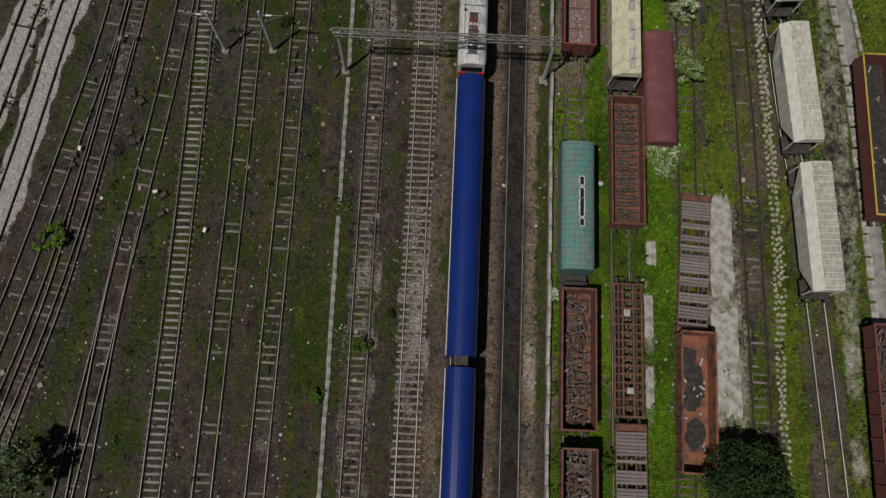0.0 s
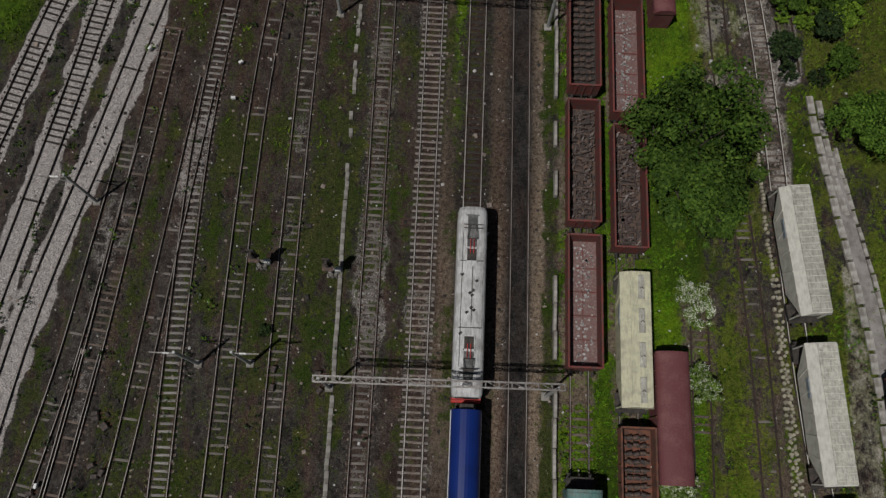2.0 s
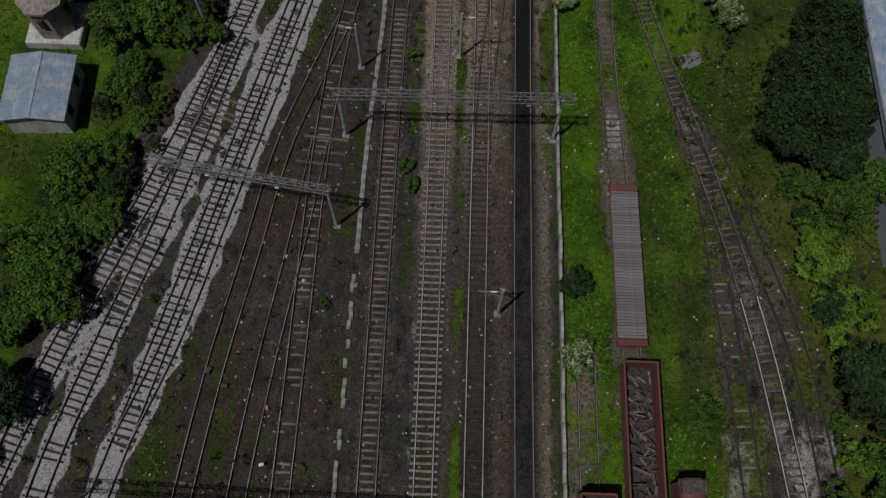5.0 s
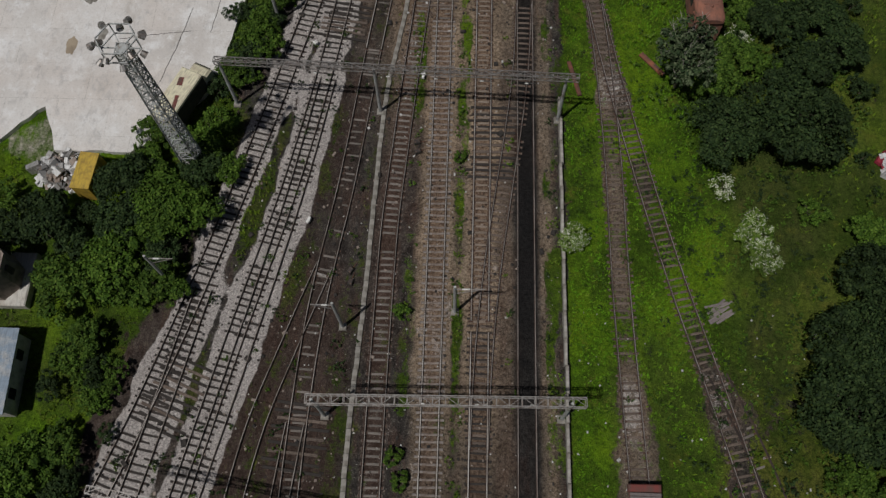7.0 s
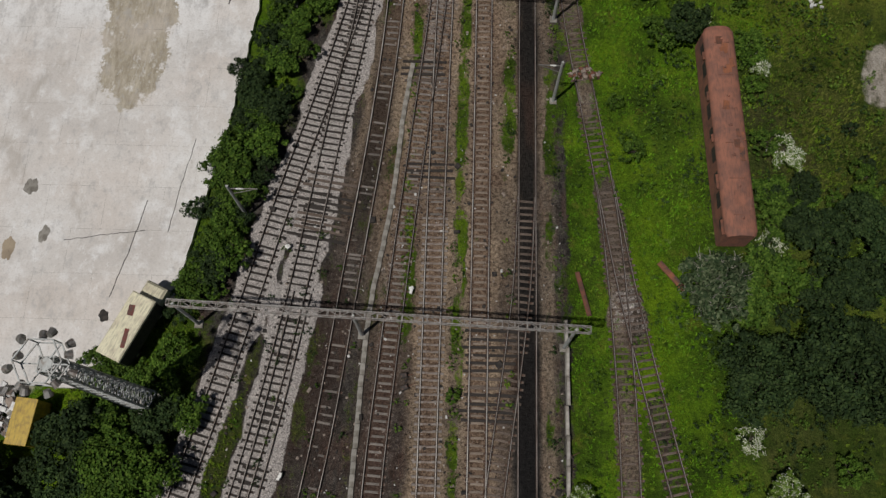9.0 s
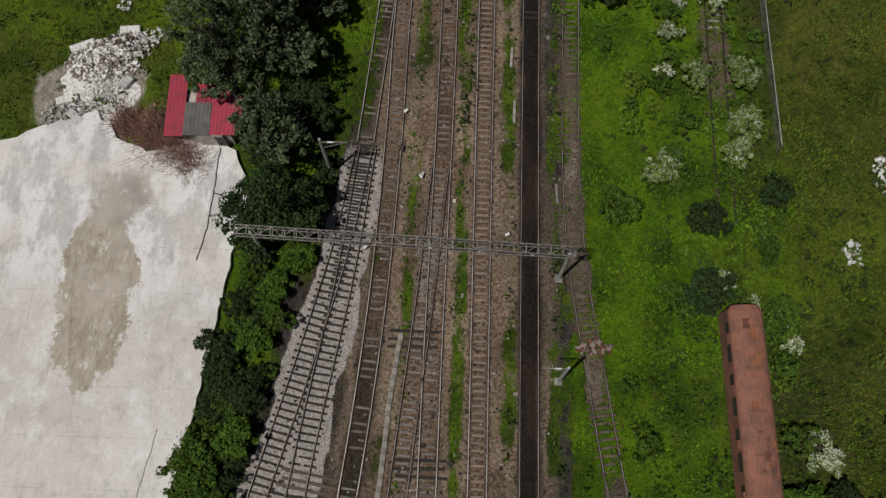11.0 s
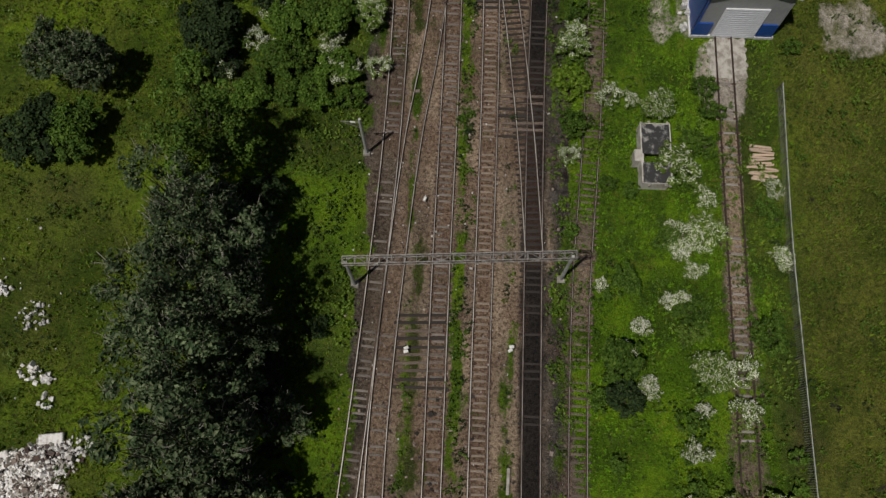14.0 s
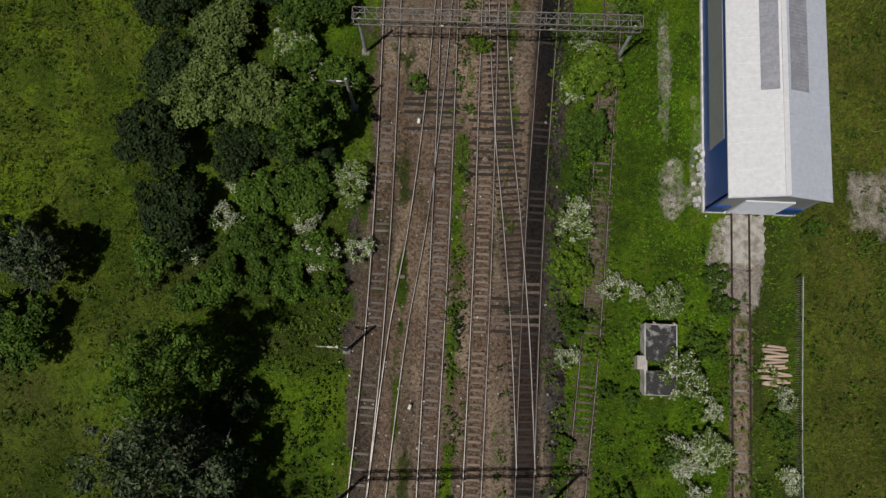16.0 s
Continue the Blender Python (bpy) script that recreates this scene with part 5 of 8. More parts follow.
def scrap_load(t, kind, w, L, z, seed):
    """What lies in an open wagon."""
    r = random.Random(seed)
    hw, h = w / 2 - 0.3, L / 2 - 0.45
    if kind == "wheels":
        n = int(2 * h / 0.62)
        for i in range(n):
            y = -h + (i + 0.5) * 2 * h / n
            s = Shape()
            for sx in (-0.55, 0.0, 0.55):
                s.bar((sx - 0.22, y + r.uniform(-0.1, 0.1), z + 0.3), (sx + 0.22, y + r.uniform(-0.1, 0.1), z + 0.35), 0.42, n=8)
            s.bar((-hw, y, z + 0.25), (hw, y, z + 0.28), 0.16)
            part("scrap_axle", s, "scrap", t, "dark scrap axle" if i == 0 else "")
    elif kind == "frames":
        n = int(2 * h / 1.35)
        for i in range(n):
            y = -h + (i + 0.5) * 2 * h / n + r.uniform(-0.15, 0.15)
            m = Matrix.Rotation(r.uniform(-0.3, 0.3), 4, "Z")
            cx, tilt, wid, dep = r.uniform(-0.15, 0.15), r.uniform(-0.15, 0.2), r.uniform(0.62, 0.85), r.uniform(0.45, 0.68)
            s = Shape()
            for dy in (-dep, r.uniform(-0.15, 0.15), dep):
                p, q = m @ Vector((-wid, dy, 0)), m @ Vector((wid, dy, 0))
                s.bar((cx + p.x, y + p.y, z + 0.35), (cx + q.x, y + q.y, z + 0.35 + tilt), r.uniform(0.1, 0.2), 0.25)
            for dx in (-wid * 0.9, r.uniform(-0.3, 0.3), wid * 0.9):
                p, q = m @ Vector((dx, -dep, 0)), m @ Vector((dx, dep, 0))
                s.bar((cx + p.x, y + p.y, z + 0.45), (cx + q.x, y + q.y, z + 0.45), r.uniform(0.1, 0.22), 0.25)
            for _ in range(3):
                p = m @ Vector((r.uniform(-wid, wid) * 0.7, r.uniform(-dep, dep) * 0.7, 0))
                s.bar((cx + p.x, y + p.y, z + 0.3), (cx + p.x, y + p.y, z + 0.62), r.uniform(0.25, 0.45), n=10)
            part("scrap_frame", s, r.choice(("scrap", "scrap", "scrap", "rust_dark")), t)
        bits = Shape()
        for _ in range(150):
            x, y, l, a = r.uniform(-hw, hw), r.uniform(-h, h), r.uniform(0.15, 0.7), r.uniform(0, 3.1)
            dx = min(abs(math.cos(a)) * l / 2, hw - abs(x) + 0.05)
            bits.bar((x - dx, y - math.sin(a) * l / 2, z + r.uniform(0.1, 0.7)), (x + dx, y + math.sin(a) * l / 2, z + r.uniform(0.1, 0.8)), r.uniform(0.05, 0.14))
        tagged(part("loose_scrap", bits, "scrap_mid", t, "tangle of loose dark scrap"), kind="stuff")
    elif kind == "mixed":
        for i in range(80):
            y, x = r.uniform(-h, h), r.uniform(-hw, hw)
            a = r.uniform(0, 3.1)
            l = r.uniform(0.4, 1.5)
            zz = z + r.uniform(0.2, 0.8)
            dx, dy = math.cos(a) * l / 2, math.sin(a) * l / 2
            x = min(max(x, -hw + abs(dx)), hw - abs(dx)) if abs(dx) < hw else 0
            s = Shape().bar((x - dx, y - dy, zz), (x + dx, y + dy, zz + r.uniform(-0.15, 0.25)), r.uniform(0.08, 0.24), r.uniform(0.06, 0.2))
            part("scrap_piece", s, r.choice(("scrap", "scrap", "scrap", "scrap_mid", "rust_dark", "rust_dark", "scrap_mid")), t)
    elif kind == "bits":
        s = Shape()
        for i in range(150):
            y, x = r.uniform(-h, h), r.gauss(0.15, 0.4)
            if abs(x) > hw:
                continue
            k = r.uniform(0.05, 0.2)
            s.box(x, y, z + 0.07, k, k * r.uniform(0.6, 1.6), 0.07, Matrix.Rotation(r.uniform(0, 3), 4, "Z"))
        tagged(part("scrap_metal", s, "scrap_light", t, "scattered bare metal bits"), kind="stuff")
        for i in range(4):
            part("floor_rib", Shape().box(0, -h + (i + 1) * 2 * h / 5, z + 0.05, w - 0.3, 0.09, 0.06), "rust_red", t)
        part("floor_seam", Shape().box(0.1, 0, z + 0.05, 0.07, 2 * h, 0.05), "rust_red", t)
    elif kind == "coal":
        for i in range(9):
            x, y, k = r.uniform(-0.5, 0.5), r.uniform(-h + 1, h - 1), r.uniform(0.7, 1.4)
            n = 12
            v = [(x, y, z + 0.16)] + [(x + math.cos(2 * math.pi * j / n) * min(k, 1.0) * r.uniform(0.5, 1), y + math.sin(2 * math.pi * j / n) * k * 1.2 * r.uniform(0.6, 1), z + 0.035) for j in range(n)]
            part("ash_heap", Shape().add(v, [(0, 1 + j, 1 + (j + 1) % n) for j in range(n)]), "coal", t)
        for i in range(12):
            x, y = r.uniform(-hw, hw), r.uniform(-h, h)
            part("metal_scrap", Shape().box(x, y, z + 0.1, r.uniform(0.08, 0.2), r.uniform(0.1, 0.7), 0.06, Matrix.Rotation(r.uniform(0, 3), 4, "Z")), "scrap_light", t)


def gondola(x, y0, y1, mat, floor, load, label, rz=0.0, height=3.05, w=2.75, ribs=9, rim=None):
    L = y1 - y0
    t = thing("open_wagon", x, (y0 + y1) / 2, 0, label, "railway wagon", "stored wagons", rz=rz)
    h, th, zf = L / 2, 0.09, 1.22
    part("floor", Shape().box(0, 0, zf - 0.05, w - 0.2, L - 0.2, 0.14), floor, t)
    for sx in (-1, 1):
        side = part("side_wall", Shape().box(sx * (w / 2 - th / 2), 0, (zf + height) / 2, th, L, height - zf), mat, t)
        rib = Shape().box(sx * (w / 2 + 0.045), 0, (zf + height) / 2, 0.1, 0.13, height - zf).mesh("side_rib", mat)
        for i in range(ribs):
            part("side_rib", rib, None, side).matrix_basis = pose(0, -h + 0.15 + i * (L - 0.3) / (ribs - 1), 0)
        part("top_rim", Shape().box(sx * (w / 2 - 0.01), 0, height + 0.03, 0.15, L + 0.1, 0.08, chamfer=0.02), rim or mat, side)
    for end in (-1, 1):
        e = part("end_wall", Shape().box(0, end * (h - th / 2), (zf + height) / 2, w - 2 * th - 0.01, th, height - zf), mat, t)
        part("top_rim", Shape().box(0, end * (h - 0.01), height + 0.03, w - 0.2, 0.15, 0.08), rim or mat, e)
        for sx in (-0.7, 0.0, 0.7):
            part("stanchion", Shape().box(sx, end * (h + 0.045), (zf + height) / 2, 0.13, 0.1, height - zf), mat, e)
    scrap_load(t, load, w, L, zf + 0.02, int(x * 100 + y0 * 10))
    running_gear(t, L, w)
    return t


gondola(14.42, 41.3, 52.4, "rust_red", "rust_pale", "bits", "faded oxide-red open wagon, empty with scattered metal bits")
gondola(14.42, 53.6, 64.8, "rust_red", "scrap", "frames", "oxide-red open wagon loaded with scrapped bogie frames")
gondola(14.55, 66.2, 77.3, "rust_red", "coal", "wheels", "oxide-red open wagon filled with rows of scrap axles")
gondola(14.42, 8.2, 19.5, "rust", "rust", "frames", "rust-brown open wagon heaped with scrapped frames", 0, 3.0)
gondola(14.5, -4.6, 6.8, "rust", "scrap", "frames", "rust-brown open wagon with scrap frames inside", 0, 3.0)
gondola(18.35, 76.2, 87.8, "rust_red", "coal", "mixed", "oxide-red open wagon piled with mixed dark scrap")
gondola(18.4, 63.8, 75.1, "rust_red", "rust_pale", "bits", "tan-red open wagon with white scrap on its floor", 0, 3.0)
gondola(18.35, 51.5, 62.6, "rust_red", "scrap", "frames", "oxide-red open wagon with scrap beside the tree")
gondola(18.65, 25.3, 36.8, "rust", "rust", "wheels", "rusted open wagon with cross beams inside", 0, 2.6)
gondola(24.0, 5.3, 16.4, "rust_orange", "rust_orange", "coal", "orange-rusted open wagon, empty with black ash patches", -1.2, 3.0)
gondola(40.9, 27.0, 41.8, "rust_red", "coal", "coal", "oxide-red open wagon with a yellow rim", 0, 3.0, rim="yellow")
gondola(39.9, 3.0, 17.7, "rust_red", "scrap", "mixed", "oxide-red open wagon at the edge of the yard", 0, 3.0)


def covered_hopper(x, y, L, mat, label, rz=0.0, hatches=True):
    """Grain hopper: sides and slope sheets draw in below, flat hipped roof with a hatch walkway."""
    t = thing("covered_hopper", x, y, 0, label, "railway wagon", "stored wagons", rz=rz)
    h, w = L / 2, 2.55
    v = [(-1.15, -h + 2.3, 1.25), (1.15, -h + 2.3, 1.25), (1.15, h - 2.3, 1.25), (-1.15, h - 2.3, 1.25),
         (-w / 2, -h, 3.5), (w / 2, -h, 3.5), (w / 2, h, 3.5), (-w / 2, h, 3.5),
         (-w / 2 + 0.75, -h + 0.05, 4.15), (w / 2 - 0.25, -h + 0.05, 4.15), (w / 2 - 0.25, h - 0.05, 4.15), (-w / 2 + 0.75, h - 0.05, 4.15)]
    f = [(3, 2, 1, 0)] + [(i, (i + 1) % 4, 4 + (i + 1) % 4, 4 + i) for i in range(4)] + [(4 + i, 4 + (i + 1) % 4, 8 + (i + 1) % 4, 8 + i) for i in range(4)] + [(8, 9, 10, 11)]
    part("body", Shape().add(v, f), mat, t)
    roof = part("roof_walk", Shape().box(0.25, 0, 4.17, 1.62, L - 0.3, 0.06), "hopper_top" if mat == "hopper" else mat, t, "grimy roof strip with hatches")
    for i in range(int(L / 0.55)):
        part("roof_batten", Shape().box(0.25, -h + 0.4 + i * 0.55, 4.21, 1.6, 0.05, 0.04), mat, roof)
    if hatches:
        for i in range(4):
            hy = -h + L * (i + 0.5) / 4
            part("hatch_cover", Shape().box(0.3, hy, 4.25, 0.5, L / 4 * 0.72, 0.12, chamfer=0.04), "hopper_top", roof)
            part("hatch_handle", Shape().bar((0.15, hy - 0.15, 4.33), (0.32, hy, 4.36), 0.05).bar((0.32, hy, 4.36), (0.48, hy - 0.15, 4.33), 0.05), "black", roof)
    for end in (-1, 1):
        part("end_platform", Shape().box(0, end * (h - 0.6), 1.25, 2.6, 1.6, 0.1), "black", t)
        for sx in (-1.2, 1.2):
            part("end_post", Shape().bar((sx, end * (h - 0.15), 1.25), (sx, end * (h - 0.15), 3.5), 0.1), mat, t)
        lad = Shape()
        for i in range(6):
            lad.bar((-1.1, end * (h + 0.02), 1.4 + i * 0.36), (-0.65, end * (h + 0.02), 1.4 + i * 0.36), 0.04)
        part("ladder", lad, "black", t)
    for i in range(5):
        part("side_rib", Shape().bar((-1.17, -h + 2.6 + i * (L - 5.2) / 4, 1.4), (-w / 2 - 0.02, -h + 2.0 + i * (L - 4.0) / 4, 3.5), 0.06), mat, t)
    part("data_panel", Shape().box(-w / 2 - 0.005, 2.0, 3.1, 0.03, 1.6, 0.6, Matrix.Rotation(-0.12, 4, "Y")), "bluegrey", t, "blue-grey lettering panel")
    running_gear(t, L, w)
    return t


covered_hopper(18.4, 43.7, 11.0, "cream", "cream covered hopper wagon with four roof hatches")
for hx, hy, rz in ((32.6, 51.8, 5.4), (33.55, 38.5, 3.6), (34.5, 25.6, 2.2)):
    covered_hopper(hx, hy, 11.1, "hopper", "pale grey covered hopper wagon with a grimy roof", rz, False)


def teal_van(x, y, L):
    t = thing("covered_van", x, y, 0, "faded teal covered van with four white-framed roof windows", "railway wagon", "stored wagons")
    h = L / 2
    part("body", Shape().box(0, 0, 2.2, 2.62, L - 0.15, 2.3), "teal", t)
    roof = part("roof", Shape().loft([(-1.38, 3.25)] + [(px, pz) for px, pz in reversed(roof_profile(2.76, 3.3, 3.95, 12, 2.2))] + [(1.38, 3.25)], -h, h), "teal", t)
    for i in range(22):
        pr = [(px * 0.985, pz + 0.03) for px, pz in roof_profile(2.76, 3.3, 3.95, 12, 2.2)]
        s = Shape()
        for (ax, az), (bx, bz) in zip(pr[:-1], pr[1:]):
            s.bar((ax, -h + 0.25 + i * (L - 0.5) / 21, az), (bx, -h + 0.25 + i * (L - 0.5) / 21, bz), 0.06)
        part("roof_rib", s, "teal", roof)
    for i, (wy, wl) in enumerate(((1.75, 0.7), (0.7, 0.85), (-0.55, 1.5), (-1.8, 0.55))):
        wn = part("roof_window", Shape().box(0.22, wy + 0.2, 4.0, 0.34, wl, 0.1), "glass_dark", roof, "dark roof window in a white frame")
        part("window_frame", Shape().box(0.02, wy + 0.2, 4.02, 0.08, wl + 0.14, 0.12).box(0.42, wy + 0.2, 4.02, 0.08, wl + 0.14, 0.12).box(0.22, wy + 0.2 - wl / 2 - 0.04, 4.02, 0.48, 0.08, 0.12).box(0.22, wy + 0.2 + wl / 2 + 0.04, 4.02, 0.48, 0.08, 0.12), "white_trim", wn)
    for end in (-1, 1):
        part("end_platform", Shape().box(0, end * (h + 0.45), 1.2, 2.2, 0.9, 0.12).bar((-0.9, end * (h + 0.8), 1.2), (-0.9, end * (h + 0.8), 2.2), 0.06).bar((0.9, end * (h + 0.8), 1.2), (0.9, end * (h + 0.8), 2.2), 0.06).bar((-0.9, end * (h + 0.8), 2.2), (0.9, end * (h + 0.8), 2.2), 0.06), "black", t)
    running_gear(t, L + 1.4, 2.6)
    return t


teal_van(14.2, 26.45, 11.0)


def van_body(x, y, w, L, hgt, mat, label, rz=0.0, ribs=0):
    """An old van body or cabin standing on the ground."""
    t = thing("van_body", x, y, 0, label, "van body", rz=rz)
    part("wall", Shape().box(0, 0, hgt * 0.4, w - 0.2, L - 0.2, hgt * 0.8 + 0.2), mat, t)
    prof = [(px, pz) for px, pz in roof_profile(w, hgt * 0.78, hgt, 14, 2.2)]
    roof = part("roof", Shape().loft(prof, -L / 2, L / 2), mat, t, smooth=False)
    for i in range(ribs):
        part("wall_post", Shape().box(-w / 2 + 0.02, -L / 2 + 0.3 + i * (L - 0.6) / max(1, ribs - 1), hgt * 0.42, 0.14, 0.12, hgt * 0.72), "rust", t)
    return t, roof


van_body(21.5, 37.7, 2.75, 10.4, 3.3, "maroon", "long maroon-roofed van body beside the wagons", 0.5, 9)
cab, cab_roof = van_body(22.0, 76.4, 2.05, 4.7, 3.0, "maroon", "small rust-red cabin body with a sagging roof", 1.5, 4)
part("roof_break", Shape().box(0, 1.7, 2.9, 1.95, 1.1, 0.3, Matrix.Rotation(0.12, 4, "X")), "scrap", cab_roof)


def flat_wagon(x, y0, y1, label, rz=0.0, ends="rust_red", mat="planks", missing=0.0, seed=1):
    L = y1 - y0
    t = thing("flat_wagon", x, (y0 + y1) / 2, 0, label, "railway wagon", "stored wagons", rz=rz)
    r = random.Random(seed)
    deck = part("deck_frame", Shape().box(-1.2, 0, 1.22, 0.14, L, 0.2).box(1.2, 0, 1.22, 0.14, L, 0.2).box(-0.4, 0, 1.2, 0.12, L, 0.18).box(0.4, 0, 1.2, 0.12, L, 0.18), "rust", t)
    n = int(L / 0.27)
    plank = Shape().box(0, 0, 0, 2.45, 0.235, 0.06, chamfer=0.012).mesh("plank", mat)
    for i in range(n):
        if r.random() < missing:
            continue
        o = part("plank", plank, None, deck)
        o.matrix_basis = pose(r.uniform(-0.04, 0.04), -L / 2 + (i + 0.5) * L / n, 1.36 + r.uniform(-0.01, 0.01), 0, 0, r.uniform(-0.8, 0.8))
    for end in (-1, 1):
        part("headstock", Shape().box(0, end * (L / 2 + 0.35), 1.15, 2.6, 0.6, 0.55, chamfer=0.08), ends, t, "dark red end beam")
    running_gear(t, L, 2.5)
    return t


flat_wagon(18.15, 90.2, 104.0, "flat wagon with a grey plank deck and red ends", 0.4)
flat_wagon(18.95, -4.0, 8.3, "old flat wagon with a broken plank deck", 0, "rust", "planks", 0.25, 4)
flat_wagon(24.5, 17.1, 27.9, "derelict wagon with gapped grey planks", -3.6, "rust", "planks", 0.18, 8)


def skeleton_wagon(x, y0, y1, label):
    L = y1 - y0
    t = thing("wagon_underframe", x, (y0 + y1) / 2, 0, label, "railway wagon", "stored wagons")
    s = Shape()
    for sx in (-1.15, -0.45, 0.45, 1.15):
        part("long_beam", Shape().box(sx, 0, 1.2, 0.16, L, 0.3), "rust", t)
    for i in range(17):
        part("cross_beam", Shape().box(0, -L / 2 + 0.1 + i * (L - 0.2) / 16, 1.26, 2.5, 0.12, 0.22), "rust", t)
    for i in range(8):
        a, b = -L / 2 + 1 + i * (L - 2) / 8, -L / 2 + 1 + (i + 1) * (L - 2) / 8
        part("brace", Shape().bar((-0.4, a, 1.3), (0.4, b, 1.3), 0.08), "scrap", t)
    part("loose_plate", Shape().box(-0.1, 3.0, 1.42, 0.5, 0.6, 0.05).box(0.1, -3.4, 1.42, 0.5, 0.5, 0.05), "scrap_light", t)
    running_gear(t, L, 2.5)


skeleton_wagon(18.8, 9.4, 20.5, "bare rusted wagon underframe with open cross beams")


def derelict_coach(x, y, L, rz):
    t = thing("derelict_coach", x, y, 0, "derelict rust-brown coach standing in thick grass, windows gone", "railway coach", rz=rz)
    h = L / 2
    part("body", Shape().box(0, 0, 1.75, 2.5, L - 0.3, 2.9), "coach_rust", t)
    rings = [(-h, 0.82), (-h + 0.5, 1), (h - 0.5, 1), (h, 0.82)]
    pr = roof_profile(2.8, 3.05, 3.75, 14, 2.2)
    n = len(pr)
    roof = part("roof", Shape().add([(px * k, yy, 3.05 + (pz - 3.05) * k) for yy, k in rings for px, pz in pr], [(i * n + j, i * n + (j + 1) % n, (i + 1) * n + (j + 1) % n, (i + 1) * n + j) for i in range(3) for j in range(n)] + [tuple(range(n - 1, -1, -1)), tuple(range(3 * n, 4 * n))]), "coach_rust", t)
    r = random.Random(2)
    for i in range(9):
        part("window", Shape().box(-1.26, -h + 1.6 + i * (L - 3.2) / 8, 2.3, 0.06, 1.35 if i % 2 else 0.8, 0.95), "black", t, "empty dark window opening")
    for i in range(7):
        part("roof_vent", Shape().bar((r.uniform(-0.2, 0.2), -h + 1.5 + i * (L - 3) / 6, 3.65), (0, -h + 1.5 + i * (L - 3) / 6, 3.9), 0.24, n=8), "coach_rust", roof)
    for i in range(6):
        part("roof_seam", Shape().box(0, -h + 1.8 + i * (L - 3.6) / 5, 3.735, 1.3, 0.05, 0.04), "rust", roof)
    for i in range(16):
        x_, y_ = r.uniform(-0.7, 0.9), r.uniform(-h + 0.8, h - 0.8)
        z_ = 3.05 + 0.7 * max(0.0, 1 - abs(x_ / 1.4) ** 2.2) ** 0.45
        part("roof_patch", Shape().box(x_, y_, z_ + 0.004, r.uniform(0.25, 0.7), r.uniform(0.3, 1.3), 0.03, Matrix.Rotation(-x_ * 0.22, 4, "Y") @ Matrix.Rotation(r.uniform(-0.15, 0.15), 4, "Z")), r.choice(("coach_rust", "rust_orange", "rust")), roof)
    for i in range(5):
        part("torn_sheet", Shape().box(-1.32, -h + 1.0 + i * (L - 2) / 4.4, 2.98, 0.5, r.uniform(0.7, 1.4), 0.03, Matrix.Rotation(r.uniform(-0.7, -0.2), 4, "Y")), "rust", roof, "torn and curled roof sheet")
    part("underframe", Shape().box(0, 0, 0.25, 2.3, L - 1.5, 0.6), "black", t)


derelict_coach(26.55, 157.6, 20.3, 1.3)


# ---- walls, troughs and fences beside the tracks ----
def wall_of_panels(x, y0, y1, skip, label):
    t = thing("low_wall", x, y0, 0, label, "wall", kind="structure")
    r = random.Random(9)
    me = Shape().box(0, 0, 0.27, 0.27, 2.36, 0.8, chamfer=0.04).mesh("panel", "concrete")
    n = int((y1 - y0) / 2.4)
    for i in range(n):
        y = (i + 0.5) * 2.4
        if any(a <= y0 + y <= b for a, b in skip):
            if r.random() < 0.55:
                continue
        o = part("panel", me, None, t)
        o.matrix_basis = pose(r.uniform(-0.05, 0.05), y, r.uniform(-0.06, 0.04), 0, r.uniform(-2, 2), r.uniform(-1.2, 1.2))
    return t


wall_of_panels(12.35, -25, 141, [(40, 56), (59, 66)], "low line of pale concrete wall panels, broken in places")


def trough(pts, label, gap, w=0.36, skip=0.0, seed=3):
    """Concrete cable trough with single cover slabs."""
    p = smooth_line(pts, gap)
    tg = np.gradient(p, axis=0)
    t = thing("cable_trough", 0, 0, 0, label, "cable trough", "cable troughs", "structure")
    r = random.Random(seed)
    me = Shape().box(0, 0, 0, w, gap * 0.97, 0.16, chamfer=0.015).mesh("cover_slab", "trough")
    for (x, y), (tx, ty) in zip(p, tg):
        if r.random() < skip:
            continue
        o = part("cover_slab", me, None, t)
        o.matrix_basis = Matrix.Translation((x + r.uniform(-0.03, 0.03) * (1 + 4 * skip), y, 0.05 + r.uniform(-0.02, 0.02))) @ Matrix.Rotation(math.atan2(-tx, ty) + r.uniform(-0.02, 0.02) * (1 + 6 * skip), 4, "Z")


trough([(-5.9, -20), (-5.85, 10), (-5.95, 25), (-6.05, 43), (-6.2, 55)], "cable trough with worn concrete covers between weedy tracks", 1.0, 0.36, 0.02)
trough([(-6.2, 56), (-6.2, 70), (-6.1, 85), (-6.0, 96)], "row of broken concrete trough covers", 0.85, 0.34, 0.35, 5)
trough([(-5.9, 98), (-5.75, 108), (-5.2, 120), (-4.7, 136), (-4.3, 142), (-3.55, 147), (-2.9, 152), (-2.35, 160), (-1.75, 165)], "pale concrete cable trough beside the running lines", 1.0, 0.42, 0.0, 6)


